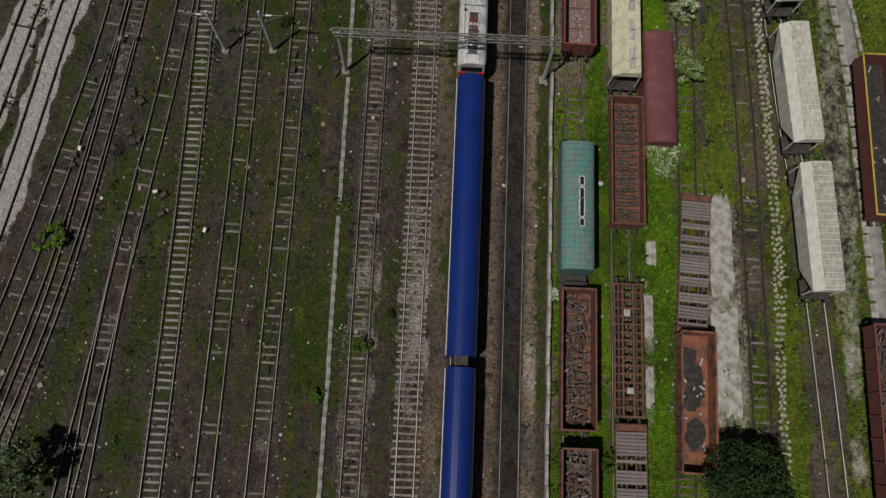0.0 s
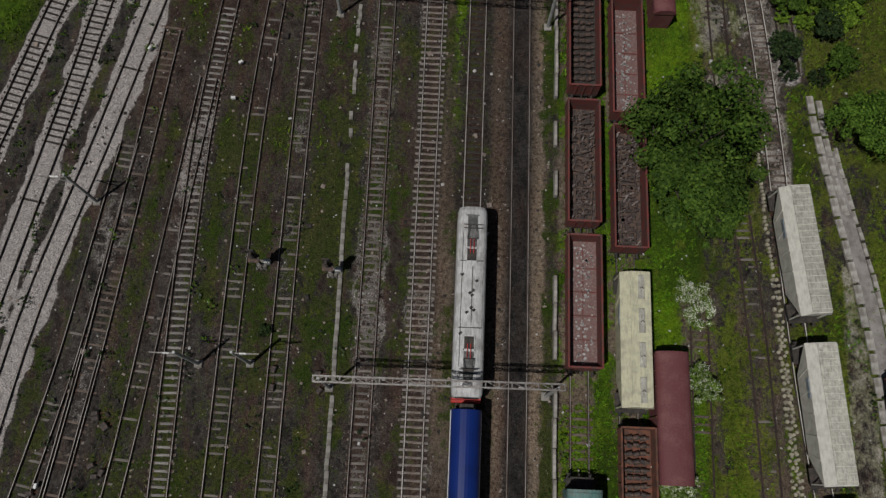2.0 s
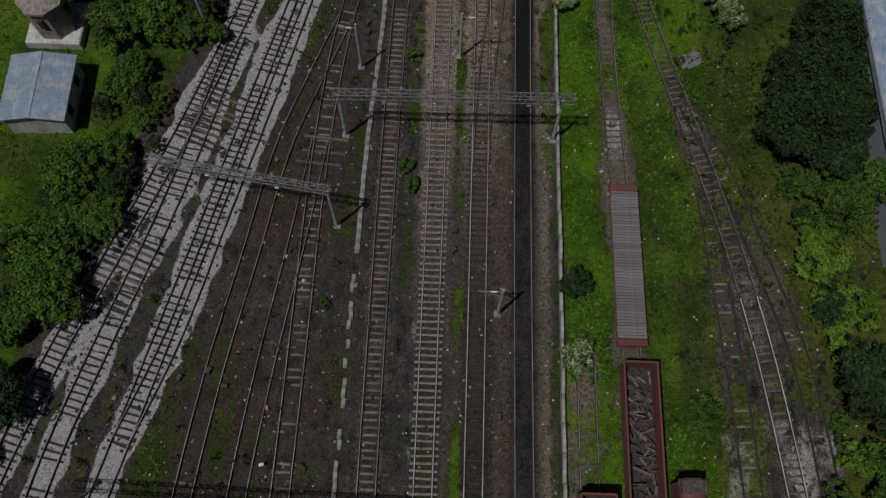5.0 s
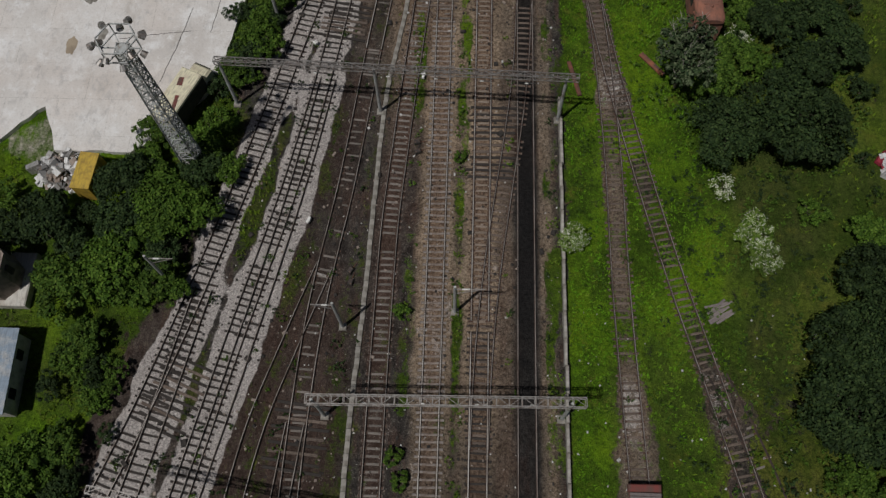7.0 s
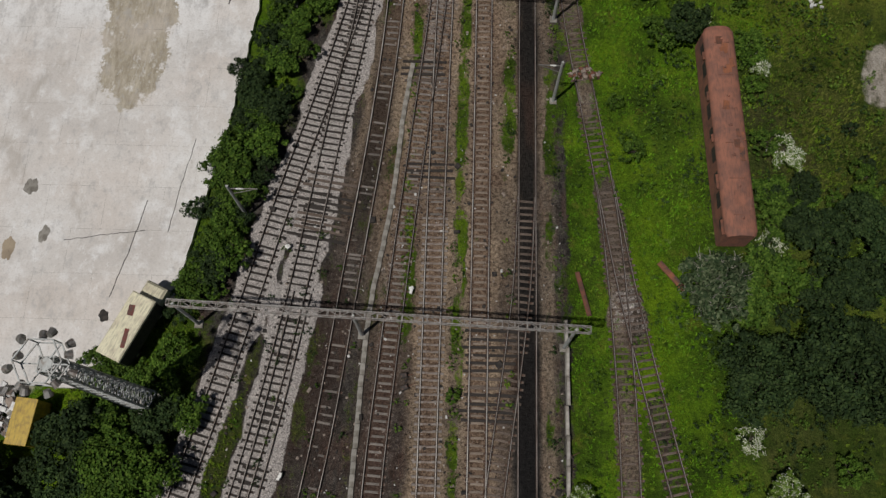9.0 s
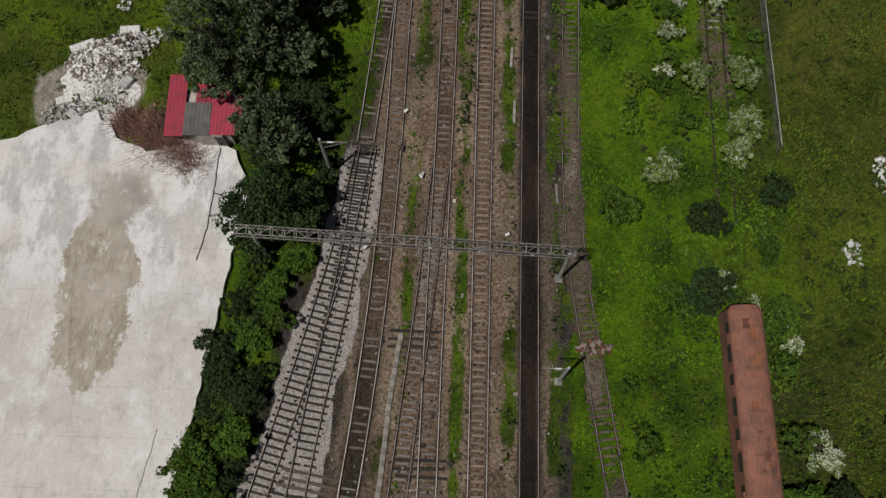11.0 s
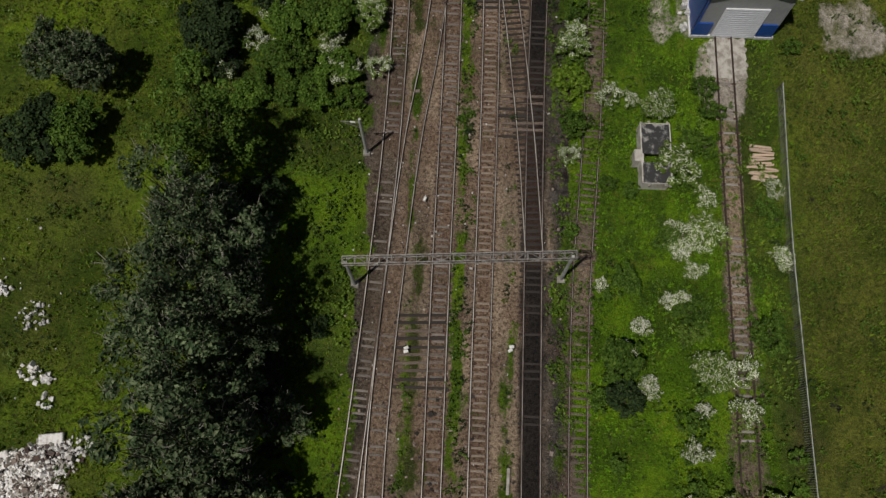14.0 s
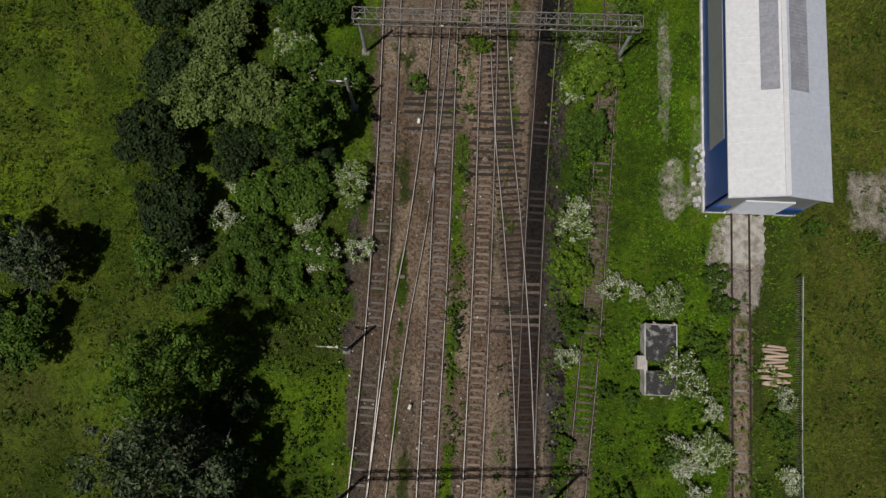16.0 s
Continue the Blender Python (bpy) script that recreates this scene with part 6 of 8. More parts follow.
def steel_fence(pts, label):
    p = smooth_line(pts, 2.5)
    t = thing("steel_fence", 0, 0, 0, label, "fence", kind="structure")
    for i, (x, y) in enumerate(p):
        part("post", Shape().bar((x, y, -0.2), (x, y, 1.6), 0.08), "galv", t)
        if i + 1 < len(p):
            x2, y2 = p[i + 1]
            pan = Shape().bar((x, y, 1.5), (x2, y2, 1.5), 0.06)
            for k in range(1, 13):
                f = k / 13
                pan.bar((x + (x2 - x) * f, y + (y2 - y) * f, 0.15), (x + (x2 - x) * f, y + (y2 - y) * f, 1.55), 0.022)
            part("fence_panel", pan, "mast", t)


steel_fence([(31.5, 183), (31.4, 195), (31.4, 205), (31.4, 213), (31.95, 229)], "grey steel bar fence along the meadow")


def stone_row(pts, n, label, size=0.36, wob=0.12, seed=1, flat=0.1):
    p = smooth_line(pts, sum(math.dist(a, b) for a, b in zip(pts[:-1], pts[1:])) / n)
    t = thing("stone_edging", 0, 0, 0, label, "edging stones", "edging stones", "structure")
    r = random.Random(seed)
    forms = []
    for k in range(4):
        q = [(math.cos(2 * math.pi * (j + r.uniform(-0.2, 0.2)) / 7) * size / 2 * r.uniform(0.85, 1.15), math.sin(2 * math.pi * (j + r.uniform(-0.2, 0.2)) / 7) * size / 2 * r.uniform(0.85, 1.15)) for j in range(7)]
        forms.append(Shape().add([(a, b, -0.1) for a, b in q] + [(a * 0.85, b * 0.85, flat) for a, b in q], [tuple(range(7, 14))] + [(i, (i + 1) % 7, 7 + (i + 1) % 7, 7 + i) for i in range(7)]).mesh("stone", "cobble"))
    for x, y in p:
        if r.random() < 0.1:
            continue
        o = part("stone", r.choice(forms), None, t)
        o.matrix_basis = pose(x + r.uniform(-wob, wob), y, ground_z(x, y) + 0.03, 0, 0, r.uniform(0, 360))


stone_row([(31.3, 50), (31.7, 36), (32.0, 26), (31.8, 15), (31.8, -5)], 105, "row of pale edging stones beside an old siding", 0.36)
stone_row([(31.7, 50), (32.15, 36), (32.45, 26), (32.25, 15), (32.25, -5)], 105, "second row of pale edging stones", 0.36, seed=4)
stone_row([(31.5, 50), (31.95, 36), (32.2, 26), (32.0, 15), (32.0, -5)], 100, "row of small sunken edging stones", 0.3, 0.16, seed=8)
stone_row([(32.0, 42), (32.45, 32), (32.7, 26), (32.5, 17)], 46, "broken outer row of edging stones", 0.32, 0.18, seed=9)
stone_row([(30.7, 62), (31.0, 56), (31.3, 50)], 34, "short row of sunken edging stones", 0.36, seed=6)


def slab_row(pts, gap, w, label, seed):
    p = smooth_line(pts, gap)
    tg = np.gradient(p, axis=0)
    t = thing("slab_path", 0, 0, 0, label, "concrete slabs", "concrete slabs", "structure")
    r = random.Random(seed)
    me = [Shape().box(0, 0, 0, w * r.uniform(0.9, 1.1), gap * r.uniform(0.8, 0.96), 0.2, chamfer=0.03).mesh("slab", "concrete") for _ in range(3)]
    for (x, y), (tx, ty) in zip(p, tg):
        o = part("slab", r.choice(me), None, t)
        o.matrix_basis = Matrix.Translation((x + r.uniform(-0.08, 0.08), y, 0.02)) @ Matrix.Rotation(math.atan2(-tx, ty) + r.uniform(-0.04, 0.04), 4, "Z")


slab_row([(36.0, 66.8), (36.6, 61.6), (37.7, 55.3), (39.0, 46.5), (39.6, 39), (40, 30), (40.3, 18)], 2.0, 0.62, "line of pale concrete slabs beside a paved lane", 1)
slab_row([(37.9, 61.9), (38.8, 57), (40.4, 49.1), (41.2, 41.5), (41.5, 30)], 1.5, 0.34, "line of broken kerb slabs in weeds", 2)
slab_row([(36.75, 66.4), (37.3, 61.5), (38.2, 56.4)], 1.9, 0.55, "short line of pale concrete slabs", 3)
lane_line = smooth_line([(37.2, 62.2), (38.3, 56), (39.75, 47.6), (40.45, 40), (40.85, 30), (41.2, 12)], 1.0)
solid("paved_lane", Shape().sweep([(x, y, 0.0) for x, y in lane_line], [(-0.58, -0.15), (0.58, -0.15), (0.56, 0.05), (0, 0.065), (-0.56, 0.05)]), "paving", "narrow lane of cracked grey concrete", "lane", kind="structure")


def broken_slab(x, y, w, L, label, seed, z=0.06, mat="concrete"):
    r = random.Random(seed)
    n = 44
    pts = []
    for i in range(n):
        a = 2 * math.pi * i / n
        c, s = math.cos(a), math.sin(a)
        k = 1 / max(abs(c), abs(s)) * r.uniform(0.86, 1.03)
        pts.append((c * k * w / 2, s * k * L / 2))
    s = Shape().add([(a, b, z) for a, b in pts] + [(a, b, -0.2) for a, b in pts], [tuple(range(n))] + [(i, n + i, n + (i + 1) % n, (i + 1) % n) for i in range(n)])
    return solid("concrete_slab", s, mat, label, "concrete slab", "concrete slabs", "structure", pose(x, y, 0))


broken_slab(27.3, 24.5, 2.1, 9.4, "pale broken concrete loading strip beside wagons", 3)
broken_slab(27.4, 14.4, 2.4, 9.2, "pale concrete loading strip with ragged edges", 4)
broken_slab(21.2, 23.5, 0.9, 2.2, "sunken concrete patch in grass", 6, 0.02)
broken_slab(20.9, 18.0, 0.8, 4.0, "sunken concrete patch in grass", 7, 0.02)
broken_slab(20.9, 12.0, 0.7, 3.6, "sunken concrete patch in grass", 8, 0.02)
broken_slab(27.6, 231.2, 3.8, 4.6, "pale concrete ramp in front of the shed door", 9, 0.05)


# ---- buildings ----
def lighting_tower(x, y, z_top, label):
    t = thing("floodlight_tower", x, y, 0, label, "lighting tower")
    part("base", Shape().box(0, 0, 0.2, 1.9, 1.9, 0.7, chamfer=0.1), "concrete", t)
    leg, web = Shape(), Shape()
    w0, w1, n = 0.75, 0.45, 16
    for sx in (-1, 1):
        for sy in (-1, 1):
            leg.bar((sx * w0, sy * w0, 0.5), (sx * w1, sy * w1, z_top), 0.13)
    for k in range(n):
        a, b = k / n, (k + 1) / n
        wa, wb = w0 + (w1 - w0) * a, w0 + (w1 - w0) * b
        za, zb = 0.5 + (z_top - 0.5) * a, 0.5 + (z_top - 0.5) * b
        for (ax, ay), (bx, by) in (((-1, -1), (1, -1)), ((1, -1), (1, 1)), ((1, 1), (-1, 1)), ((-1, 1), (-1, -1))):
            web.bar((ax * wa, ay * wa, za), (bx * wb, by * wb, zb), 0.07).bar((bx * wa, by * wa, za), (ax * wb, ay * wb, zb), 0.07).bar((ax * wb, ay * wb, zb), (bx * wb, by * wb, zb), 0.06)
    part("leg", leg, "mast", t)
    part("lattice", web, "mast", t)
    pl = part("platform", Shape().bar((0, 0, z_top - 0.1), (0, 0, z_top + 0.02), 0.9, n=6), "mast", t, "hexagonal lamp platform")
    R, pts = 1.5, []
    for i in range(6):
        a, b = math.pi * i / 3, math.pi * (i + 1) / 3
        ring = Shape()
        for zz in (z_top, z_top + 1.1):
            ring.bar((R * math.cos(a), R * math.sin(a), zz), (R * math.cos(b), R * math.sin(b), zz), 0.08)
        ring.bar((R * math.cos(a), R * math.sin(a), z_top), (R * math.cos(a), R * math.sin(a), z_top + 1.1), 0.07)
        ring.bar((0.4 * math.cos(a), 0.4 * math.sin(a), z_top), (R * math.cos(a), R * math.sin(a), z_top), 0.08)
        part("railing", ring, "mast", pl)
    for i in range(12):
        a = math.pi * (i + 0.5) / 6
        c, s = math.cos(a) * (R + 0.12), math.sin(a) * (R + 0.12)
        part("floodlight", Shape().bar((c, s, z_top + 1.0 - (i % 2) * 0.9), (c * 1.22, s * 1.22, z_top + 0.75 - (i % 2) * 0.9), 0.42, n=10, w2=0.6), "galv", pl)


lighting_tower(-21.9, 132.6, 18.4, "tall lattice floodlight tower with a ring of lamps")


def blue_shed():
    t = thing("engine_shed", 28.0, 233.5, 0, "new metal shed with blue walls and a white gabled roof", "shed")
    W, L, ze, zr = 7.6, 32.0, 6.6, 8.0
    for sx, mat in ((-1, "shed_blue"), (1, "shed_wall")):
        part("side_wall", Shape().box(sx * (W / 2 - 0.1), L / 2, ze / 2 - 0.1, 0.2, L, ze + 0.2), mat, t)
    part("wall_band", Shape().box(-W / 2 - 0.02, L / 2 + 2.4, 3.6, 0.06, L - 5, 3.4), "shed_wall", t, "grey window band in the blue wall")
    for yy in (0.1, L - 0.1):
        g = Shape().add([(-W / 2, yy, -0.2), (W / 2, yy, -0.2), (W / 2, yy, ze), (0, yy, zr - 0.05), (-W / 2, yy, ze)] + [(-W / 2, yy + 0.18, -0.2), (W / 2, yy + 0.18, -0.2), (W / 2, yy + 0.18, ze), (0, yy + 0.18, zr - 0.05), (-W / 2, yy + 0.18, ze)], [(0, 1, 2, 3, 4), (9, 8, 7, 6, 5)] + [(i, 5 + i, 5 + (i + 1) % 5, (i + 1) % 5) for i in range(5)])
        part("gable_wall", g, "shed_wall", t)
    door = part("roller_door", Shape().box(0.1, 0.0, 2.3, 4.0, 0.12, 4.6), "shed_white", t, "pale grey roller door")
    for i in range(14):
        part("door_slat", Shape().box(0.1, -0.07, 0.3 + i * 0.32, 3.9, 0.03, 0.05), "shed_grey_shaded", door)
    for sx in (-1, 1):
        part("corner_panel", Shape().box(sx * 3.0, 0.02, 1.0, 1.5, 0.14, 2.4), "shed_blue", t)
        part("plinth", Shape().box(sx * (W / 2 + 0.06), L / 2, 0.12, 0.2, L + 0.2, 0.35), "white_trim", t, "white base strip")
    part("front_plinth", Shape().box(-2.9, -0.02, 0.12, 1.9, 0.2, 0.35), "white_trim", t)
    part("front_plinth", Shape().box(3.0, -0.02, 0.12, 1.7, 0.2, 0.35), "white_trim", t)
    # the slope away from the sun is coloured darker and bluer, like shade
    for sx, mat, name in ((-1, "shed_white", "west"), (1, "shed_grey_shaded", "east")):
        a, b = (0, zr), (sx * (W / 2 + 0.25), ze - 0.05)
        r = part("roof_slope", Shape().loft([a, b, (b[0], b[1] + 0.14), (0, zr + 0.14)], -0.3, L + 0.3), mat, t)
        n = 30
        for i in range(n + 1):
            yy = -0.25 + i * (L + 0.5) / n
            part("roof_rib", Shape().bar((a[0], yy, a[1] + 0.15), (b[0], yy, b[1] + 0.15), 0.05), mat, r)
        sky = Shape()
        c0, c1 = 0.12, 0.52
        p = lambda k: (a[0] + (b[0] - a[0]) * k, a[1] + (b[1] - a[1]) * k + 0.19)
        (x0, z0), (x1, z1) = p(c0 if sx > 0 else 0.1), p(c1 if sx > 0 else 0.42)
        s = part("skylight", Shape().loft([(x0, z0), (x1, z1), (x1, z1 + 0.05), (x0, z0 + 0.05)], 8.2, 20.0), "skylight", r, "long ribbed translucent skylight strip")
        for i in range(40):
            part("skylight_rib", Shape().bar((x0, 8.3 + i * 0.3, z0 + 0.07), (x1, 8.3 + i * 0.3, z1 + 0.07), 0.04), "skylight", s)
    part("ridge_cap", Shape().box(0, L / 2, zr + 0.16, 0.4, L + 0.6, 0.08), "shed_white", t)
    part("verge", Shape().bar((-W / 2 - 0.25, -0.28, ze + 0.02), (0, -0.28, zr + 0.06), 0.16).bar((0, -0.28, zr + 0.06), (W / 2 + 0.25, -0.28, ze + 0.02), 0.16), "shed_grey_shaded", t)


blue_shed()


def red_shed():
    t = thing("tin_shed", -20.5, 184.6, 0, "low shed with red and grey corrugated roofing under trees", "shed")
    part("wall", Shape().box(0, 0, 1.2, 5.2, 4.2, 2.6), "plaster", t)
    def sheet(x0, x1, y0, y1, z0, z1, mat, label):
        n = int((x1 - x0) / 0.18)
        s = Shape()
        top = [(x0 + (x1 - x0) * i / n, 0.04 * (i % 2)) for i in range(n + 1)]
        v = [(a, y0, z0 + h) for a, h in top] + [(a, y1, z1 + h) for a, h in top] + [(a, y0, z0 + h - 0.05) for a, h in top] + [(a, y1, z1 + h - 0.05) for a, h in top]
        m = n + 1
        f = [(i, i + 1, m + i + 1, m + i) for i in range(n)] + [(2 * m + i + 1, 2 * m + i, 3 * m + i, 3 * m + i + 1) for i in range(n)] + [(2 * m + i, 2 * m + i + 1, i + 1, i) for i in range(n)] + [(m + i, m + i + 1, 3 * m + i + 1, 3 * m + i) for i in range(n)]
        part("roof_sheet", s.add(v, f), mat, t, label)
    sheet(-3.2, -1.5, -2.6, 3.3, 2.55, 3.1, "sheet_red", "red corrugated sheet")
    sheet(-1.5, 0.9, -2.5, 0.6, 2.6, 2.95, "sheet_grey", "dark grey corrugated sheet")
    sheet(0.9, 3.6, -2.4, 1.4, 2.6, 3.0, "sheet_red", "red corrugated sheet")
    sheet(-0.6, 2.4, 0.4, 2.4, 2.9, 3.05, "sheet_red", "red corrugated sheet")
    part("lintel", Shape().box(0.8, -2.3, 1.3, 2.4, 0.2, 2.4), "plaster", t, "whitewashed front wall")
    part("door_opening", Shape().box(1.7, -2.42, 1.1, 0.9, 0.06, 2.0), "black", t)


red_shed()


def simple_house(x, y, w, d, hgt, wall, roof, label, rz=0.0, pitch=0.8, name="small_house"):
    t = thing(name, x, y, 0, label, "house", rz=rz)
    part("wall", Shape().box(0, 0, hgt / 2 - 0.1, w, d, hgt + 0.2), wall, t)
    for sx in (-1, 1):
        a, b = (0, hgt + pitch), (sx * (w / 2 + 0.3), hgt - 0.1)
        r = part("roof_slope", Shape().loft([a, b, (b[0], b[1] + 0.12), (0, a[1] + 0.12)], -d / 2 - 0.3, d / 2 + 0.3), roof, t)
        for i in range(int(d / 0.6)):
            part("roof_rib", Shape().bar((a[0], -d / 2 + i * 0.6, a[1] + 0.13), (b[0], -d / 2 + i * 0.6, b[1] + 0.13), 0.05), roof, r)
    for i in (-1, 1):
        part("window", Shape().box(w / 2 + 0.01, i * d / 4, hgt * 0.5, 0.08, 0.9, 1.0), "glass_dark", t)
    part("ridge", Shape().box(0, 0, hgt + pitch + 0.13, 0.3, d + 0.5, 0.08), roof, t)
    return t


simple_house(-36.6, 111.9, 5.6, 6.6, 2.7, "plaster", "bluegrey", "low house with a blue-grey sheet roof", 2, 0.5)
flat = thing("flat_roofed_hall", 50.0, 111.0, 0, "hall with a plain grey flat roof behind trees", "building")
part("wall", Shape().box(0, 0, 1.9, 17.0, 26.0, 4.2), "shed_wall", flat)
part("roof", Shape().box(0, 0, 4.1, 17.4, 26.4, 0.3), "bluegrey", flat, "plain grey roof sheet")
part("parapet", Shape().box(-8.6, 0, 4.4, 0.2, 26.4, 0.35).box(0, -13.1, 4.4, 17.0, 0.2, 0.35), "shed_wall", flat)


def stone_tower(x, y):
    t = thing("water_tower", x, y, 0, "squat eight-sided old stone tower on a white base", "tower")
    def octo(r0, r1, z0, z1):
        n = 8
        v = [(r0 * math.cos(math.pi * (2 * i + 1) / n), r0 * math.sin(math.pi * (2 * i + 1) / n), z0) for i in range(n)] + [(r1 * math.cos(math.pi * (2 * i + 1) / n), r1 * math.sin(math.pi * (2 * i + 1) / n), z1) for i in range(n)]
        return Shape().add(v, [tuple(range(n - 1, -1, -1)), tuple(range(n, 2 * n))] + [(i, (i + 1) % n, n + (i + 1) % n, n + i) for i in range(n)])
    part("base", Shape().box(0, 0, 0.35, 5.4, 5.0, 1.1, chamfer=0.1), "plaster", t, "white plinth")
    part("wall", octo(2.2, 2.0, 0.8, 4.6), "stonework", t)
    part("cornice", octo(2.3, 2.3, 4.5, 4.8), "stonework", t)
    part("roof", octo(2.15, 1.2, 4.8, 5.3), "stonework", t)
    for i in range(4):
        a = math.pi * i / 2
        part("window", Shape().box(1.9 * math.cos(a), 1.9 * math.sin(a), 3.2, 0.5, 0.5, 1.1), "black", t)


stone_tower(-37.4, 120.6)


def box_van(x, y, rz):
    t = thing("box_van", x, y, 0.45, "parked cream box van with rust patches on its roof", "van", rz=rz)
    part("box", Shape().box(0, -0.3, 1.85, 2.2, 5.6, 2.3, chamfer=0.1), "van_cream", t)
    part("side_panel", Shape().box(1.12, -0.3, 1.7, 0.04, 5.5, 1.9), "black", t, "dark side panel")
    part("cab", Shape().box(0, 3.1, 1.35, 2.0, 1.5, 1.4, chamfer=0.2), "van_cream", t)
    part("windscreen", Shape().box(0, 3.86, 1.7, 1.7, 0.05, 0.6), "glass_dark", t)
    for px, py, a, b in ((-0.3, 1.0, 0.5, 0.9), (0.5, -1.2, 0.35, 1.6)):
        part("rust_patch", Shape().box(px, py, 3.02, a, b, 0.03, Matrix.Rotation(0.3, 4, "Z")), "rust_red", t, "red-brown rust patch")
    for sx in (-0.95, 0.95):
        for py in (-1.9, 2.6):
            w = part("wheel", Shape().bar((sx - 0.12, py, 0.4), (sx + 0.12, py, 0.4), 0.8, n=14), "black", t)
            part("rim", Shape().bar((sx * 1.13, py, 0.4), (sx * 1.15, py, 0.4), 0.4, n=10), "galv", w)


box_van(-23.6, 138.6, -24)
yb = thing("yellow_container", -31.2, 130.6, 0, "weathered yellow steel container among bushes", "container", rz=-5)
part("body", Shape().box(0, 0, 1.25, 1.7, 3.6, 2.4), "yellow", yb)
for i in range(9):
    part("side_rib", Shape().box(0.87, -1.6 + i * 0.4, 1.25, 0.06, 0.12, 2.2), "yellow", yb)
part("roof", Shape().box(0, 0, 2.5, 1.8, 3.7, 0.1, chamfer=0.03), "yellow", yb)


def ruin(x, y, w, L):
    t = thing("ruined_hut", x, y, 0, "low ruined brick hut with torn black roofing felt", "ruin")
    part("wall", Shape().box(-w / 2 + 0.12, 0, 0.6, 0.24, L, 1.5).box(w / 2 - 0.12, 0.4, 0.6, 0.24, L - 0.8, 1.5).box(0, L / 2 - 0.12, 0.6, w - 0.49, 0.24, 1.5).box(0, -L / 2 + 0.12, 0.6, w - 0.49, 0.24, 1.5), "plaster", t)
    part("roof", Shape().box(0, 1.35, 1.32, w - 0.2, L * 0.5, 0.14).box(0, -1.9, 1.3, w - 0.25, L * 0.33, 0.12), "tar", t, "torn black roofing felt")
    part("porch", Shape().box(-w / 2 - 0.25, -0.3, 0.7, 0.7, 1.1, 1.5), "plaster", t, "white block porch")
    r = random.Random(4)
    for i in range(14):
        part("brick", Shape().box(-w / 2 + r.uniform(-0.1, w), -L / 2 + r.uniform(-0.3, 0.3) + (i % 2) * L, 1.4 + r.uniform(-0.03, 0.05), 0.25, 0.12, 0.1, Matrix.Rotation(r.uniform(0, 3), 4, "Z")), "concrete", t)


ruin(20.15, 220.7, 2.7, 5.8)

r = random.Random(12)
for i in range(13):
    l = r.uniform(1.9, 2.6)
    s = Shape().bar((-l / 2, 0, 0), (l / 2, 0, 0), r.uniform(0.2, 0.32), n=9, w2=0.2)
    solid("log", s, "log", "peeled pale log in a stack on grass", "log", "stack of logs", m=pose(29.95 + r.uniform(-0.2, 0.2), 219.0 + i * 0.27, 0.05 + 0.12 * (i % 3 == 1), 0, r.uniform(-3, 3), r.uniform(-9, 9)))


# ---- rubble, debris and small trackside things ----
def heap(name, cx, cy, rx, ry, n, mats, smin, smax, zmax, seed, label):
    """A heap of broken pieces, as one stuff object per material."""
    r = random.Random(seed)
    shapes = {m: Shape() for m in mats}
    for _ in range(n):
        a, d = r.uniform(0, 2 * math.pi), math.sqrt(r.random()) * r.uniform(0.75, 1.1)
        x, y = cx + math.cos(a) * d * rx, cy + math.sin(a) * d * ry
        k = r.uniform(smin, smax) * (1.6 if r.random() < 0.06 else 1)
        z = max(0, (1 - d)) * zmax + k * 0.15
        m = Euler((r.uniform(0, 3), r.uniform(0, 3), r.uniform(0, 3))).to_matrix().to_4x4()
        shapes[r.choice(mats)].box(x, y, z, k, k * r.uniform(0.5, 1), k * r.uniform(0.3, 0.8), m)
    for m, s in shapes.items():
        if s.v:
            solid(name, s, m, label, "rubble", kind="stuff")


heap("rubble_heap", -31.6, 191.0, 3.6, 2.4, 1100, ["rubble", "concrete", "rubble", "stonework"], 0.07, 0.36, 1.0, 1, "pale heap of broken concrete and rubble")
heap("rubble_heap", -29.4, 192.8, 2.5, 1.6, 420, ["rubble", "concrete", "rubble", "scrap"], 0.07, 0.4, 0.8, 13, "pale heap of broken concrete and scrap")
heap("rubble_heap", -31.0, 187.6, 2.6, 3.0, 1500, ["rubble", "rubble", "rubble", "concrete"], 0.04, 0.18, 0.3, 14, "white powder and crushed rubble sliding to the yard")
heap("rubble_heap", -33.5, 185.0, 3.2, 2.0, 420, ["rubble", "concrete"], 0.06, 0.28, 0.5, 2, "scattered pale rubble at the yard edge")
for bx_, by_, rz_, bl_ in ((-34.3, 186.6, 20, 2.0), (-33.2, 184.8, -40, 1.7), (-29.5, 194.3, 8, 1.9), (-33.8, 192.4, 28, 2.4), (-39.4, 200.9, 15, 1.7), (-28.9, 188.6, 60, 1.2)):
    t_ = thing("concrete_block", bx_, by_, 0, "broken pale concrete block lying in rubble", "concrete block", "concrete blocks", rz=rz_)
    part("block", Shape().box(0, 0, 0.25, bl_, 0.8, 0.6, Matrix.Rotation(0.09, 4, "Y"), chamfer=0.07), "rubble", t_)
heap("scrap_heap", 42.9, 134.2, 1.1, 1.4, 34, ["sheet_red", "white_trim", "sheet_red"], 0.3, 0.9, 0.5, 15, "crumpled red and white sheets dumped in weeds")
heap("scrap_heap", -34.5, 131.5, 2.6, 2.2, 190, ["scrap_light", "sheet_grey", "stonework", "white_trim"], 0.2, 0.9, 0.8, 3, "jumble of sheets and boards by the yard")
heap("litter", 40.8, 181.0, 1.0, 1.6, 60, ["white_trim", "rubble"], 0.1, 0.4, 0.3, 4, "white litter lying in the meadow")
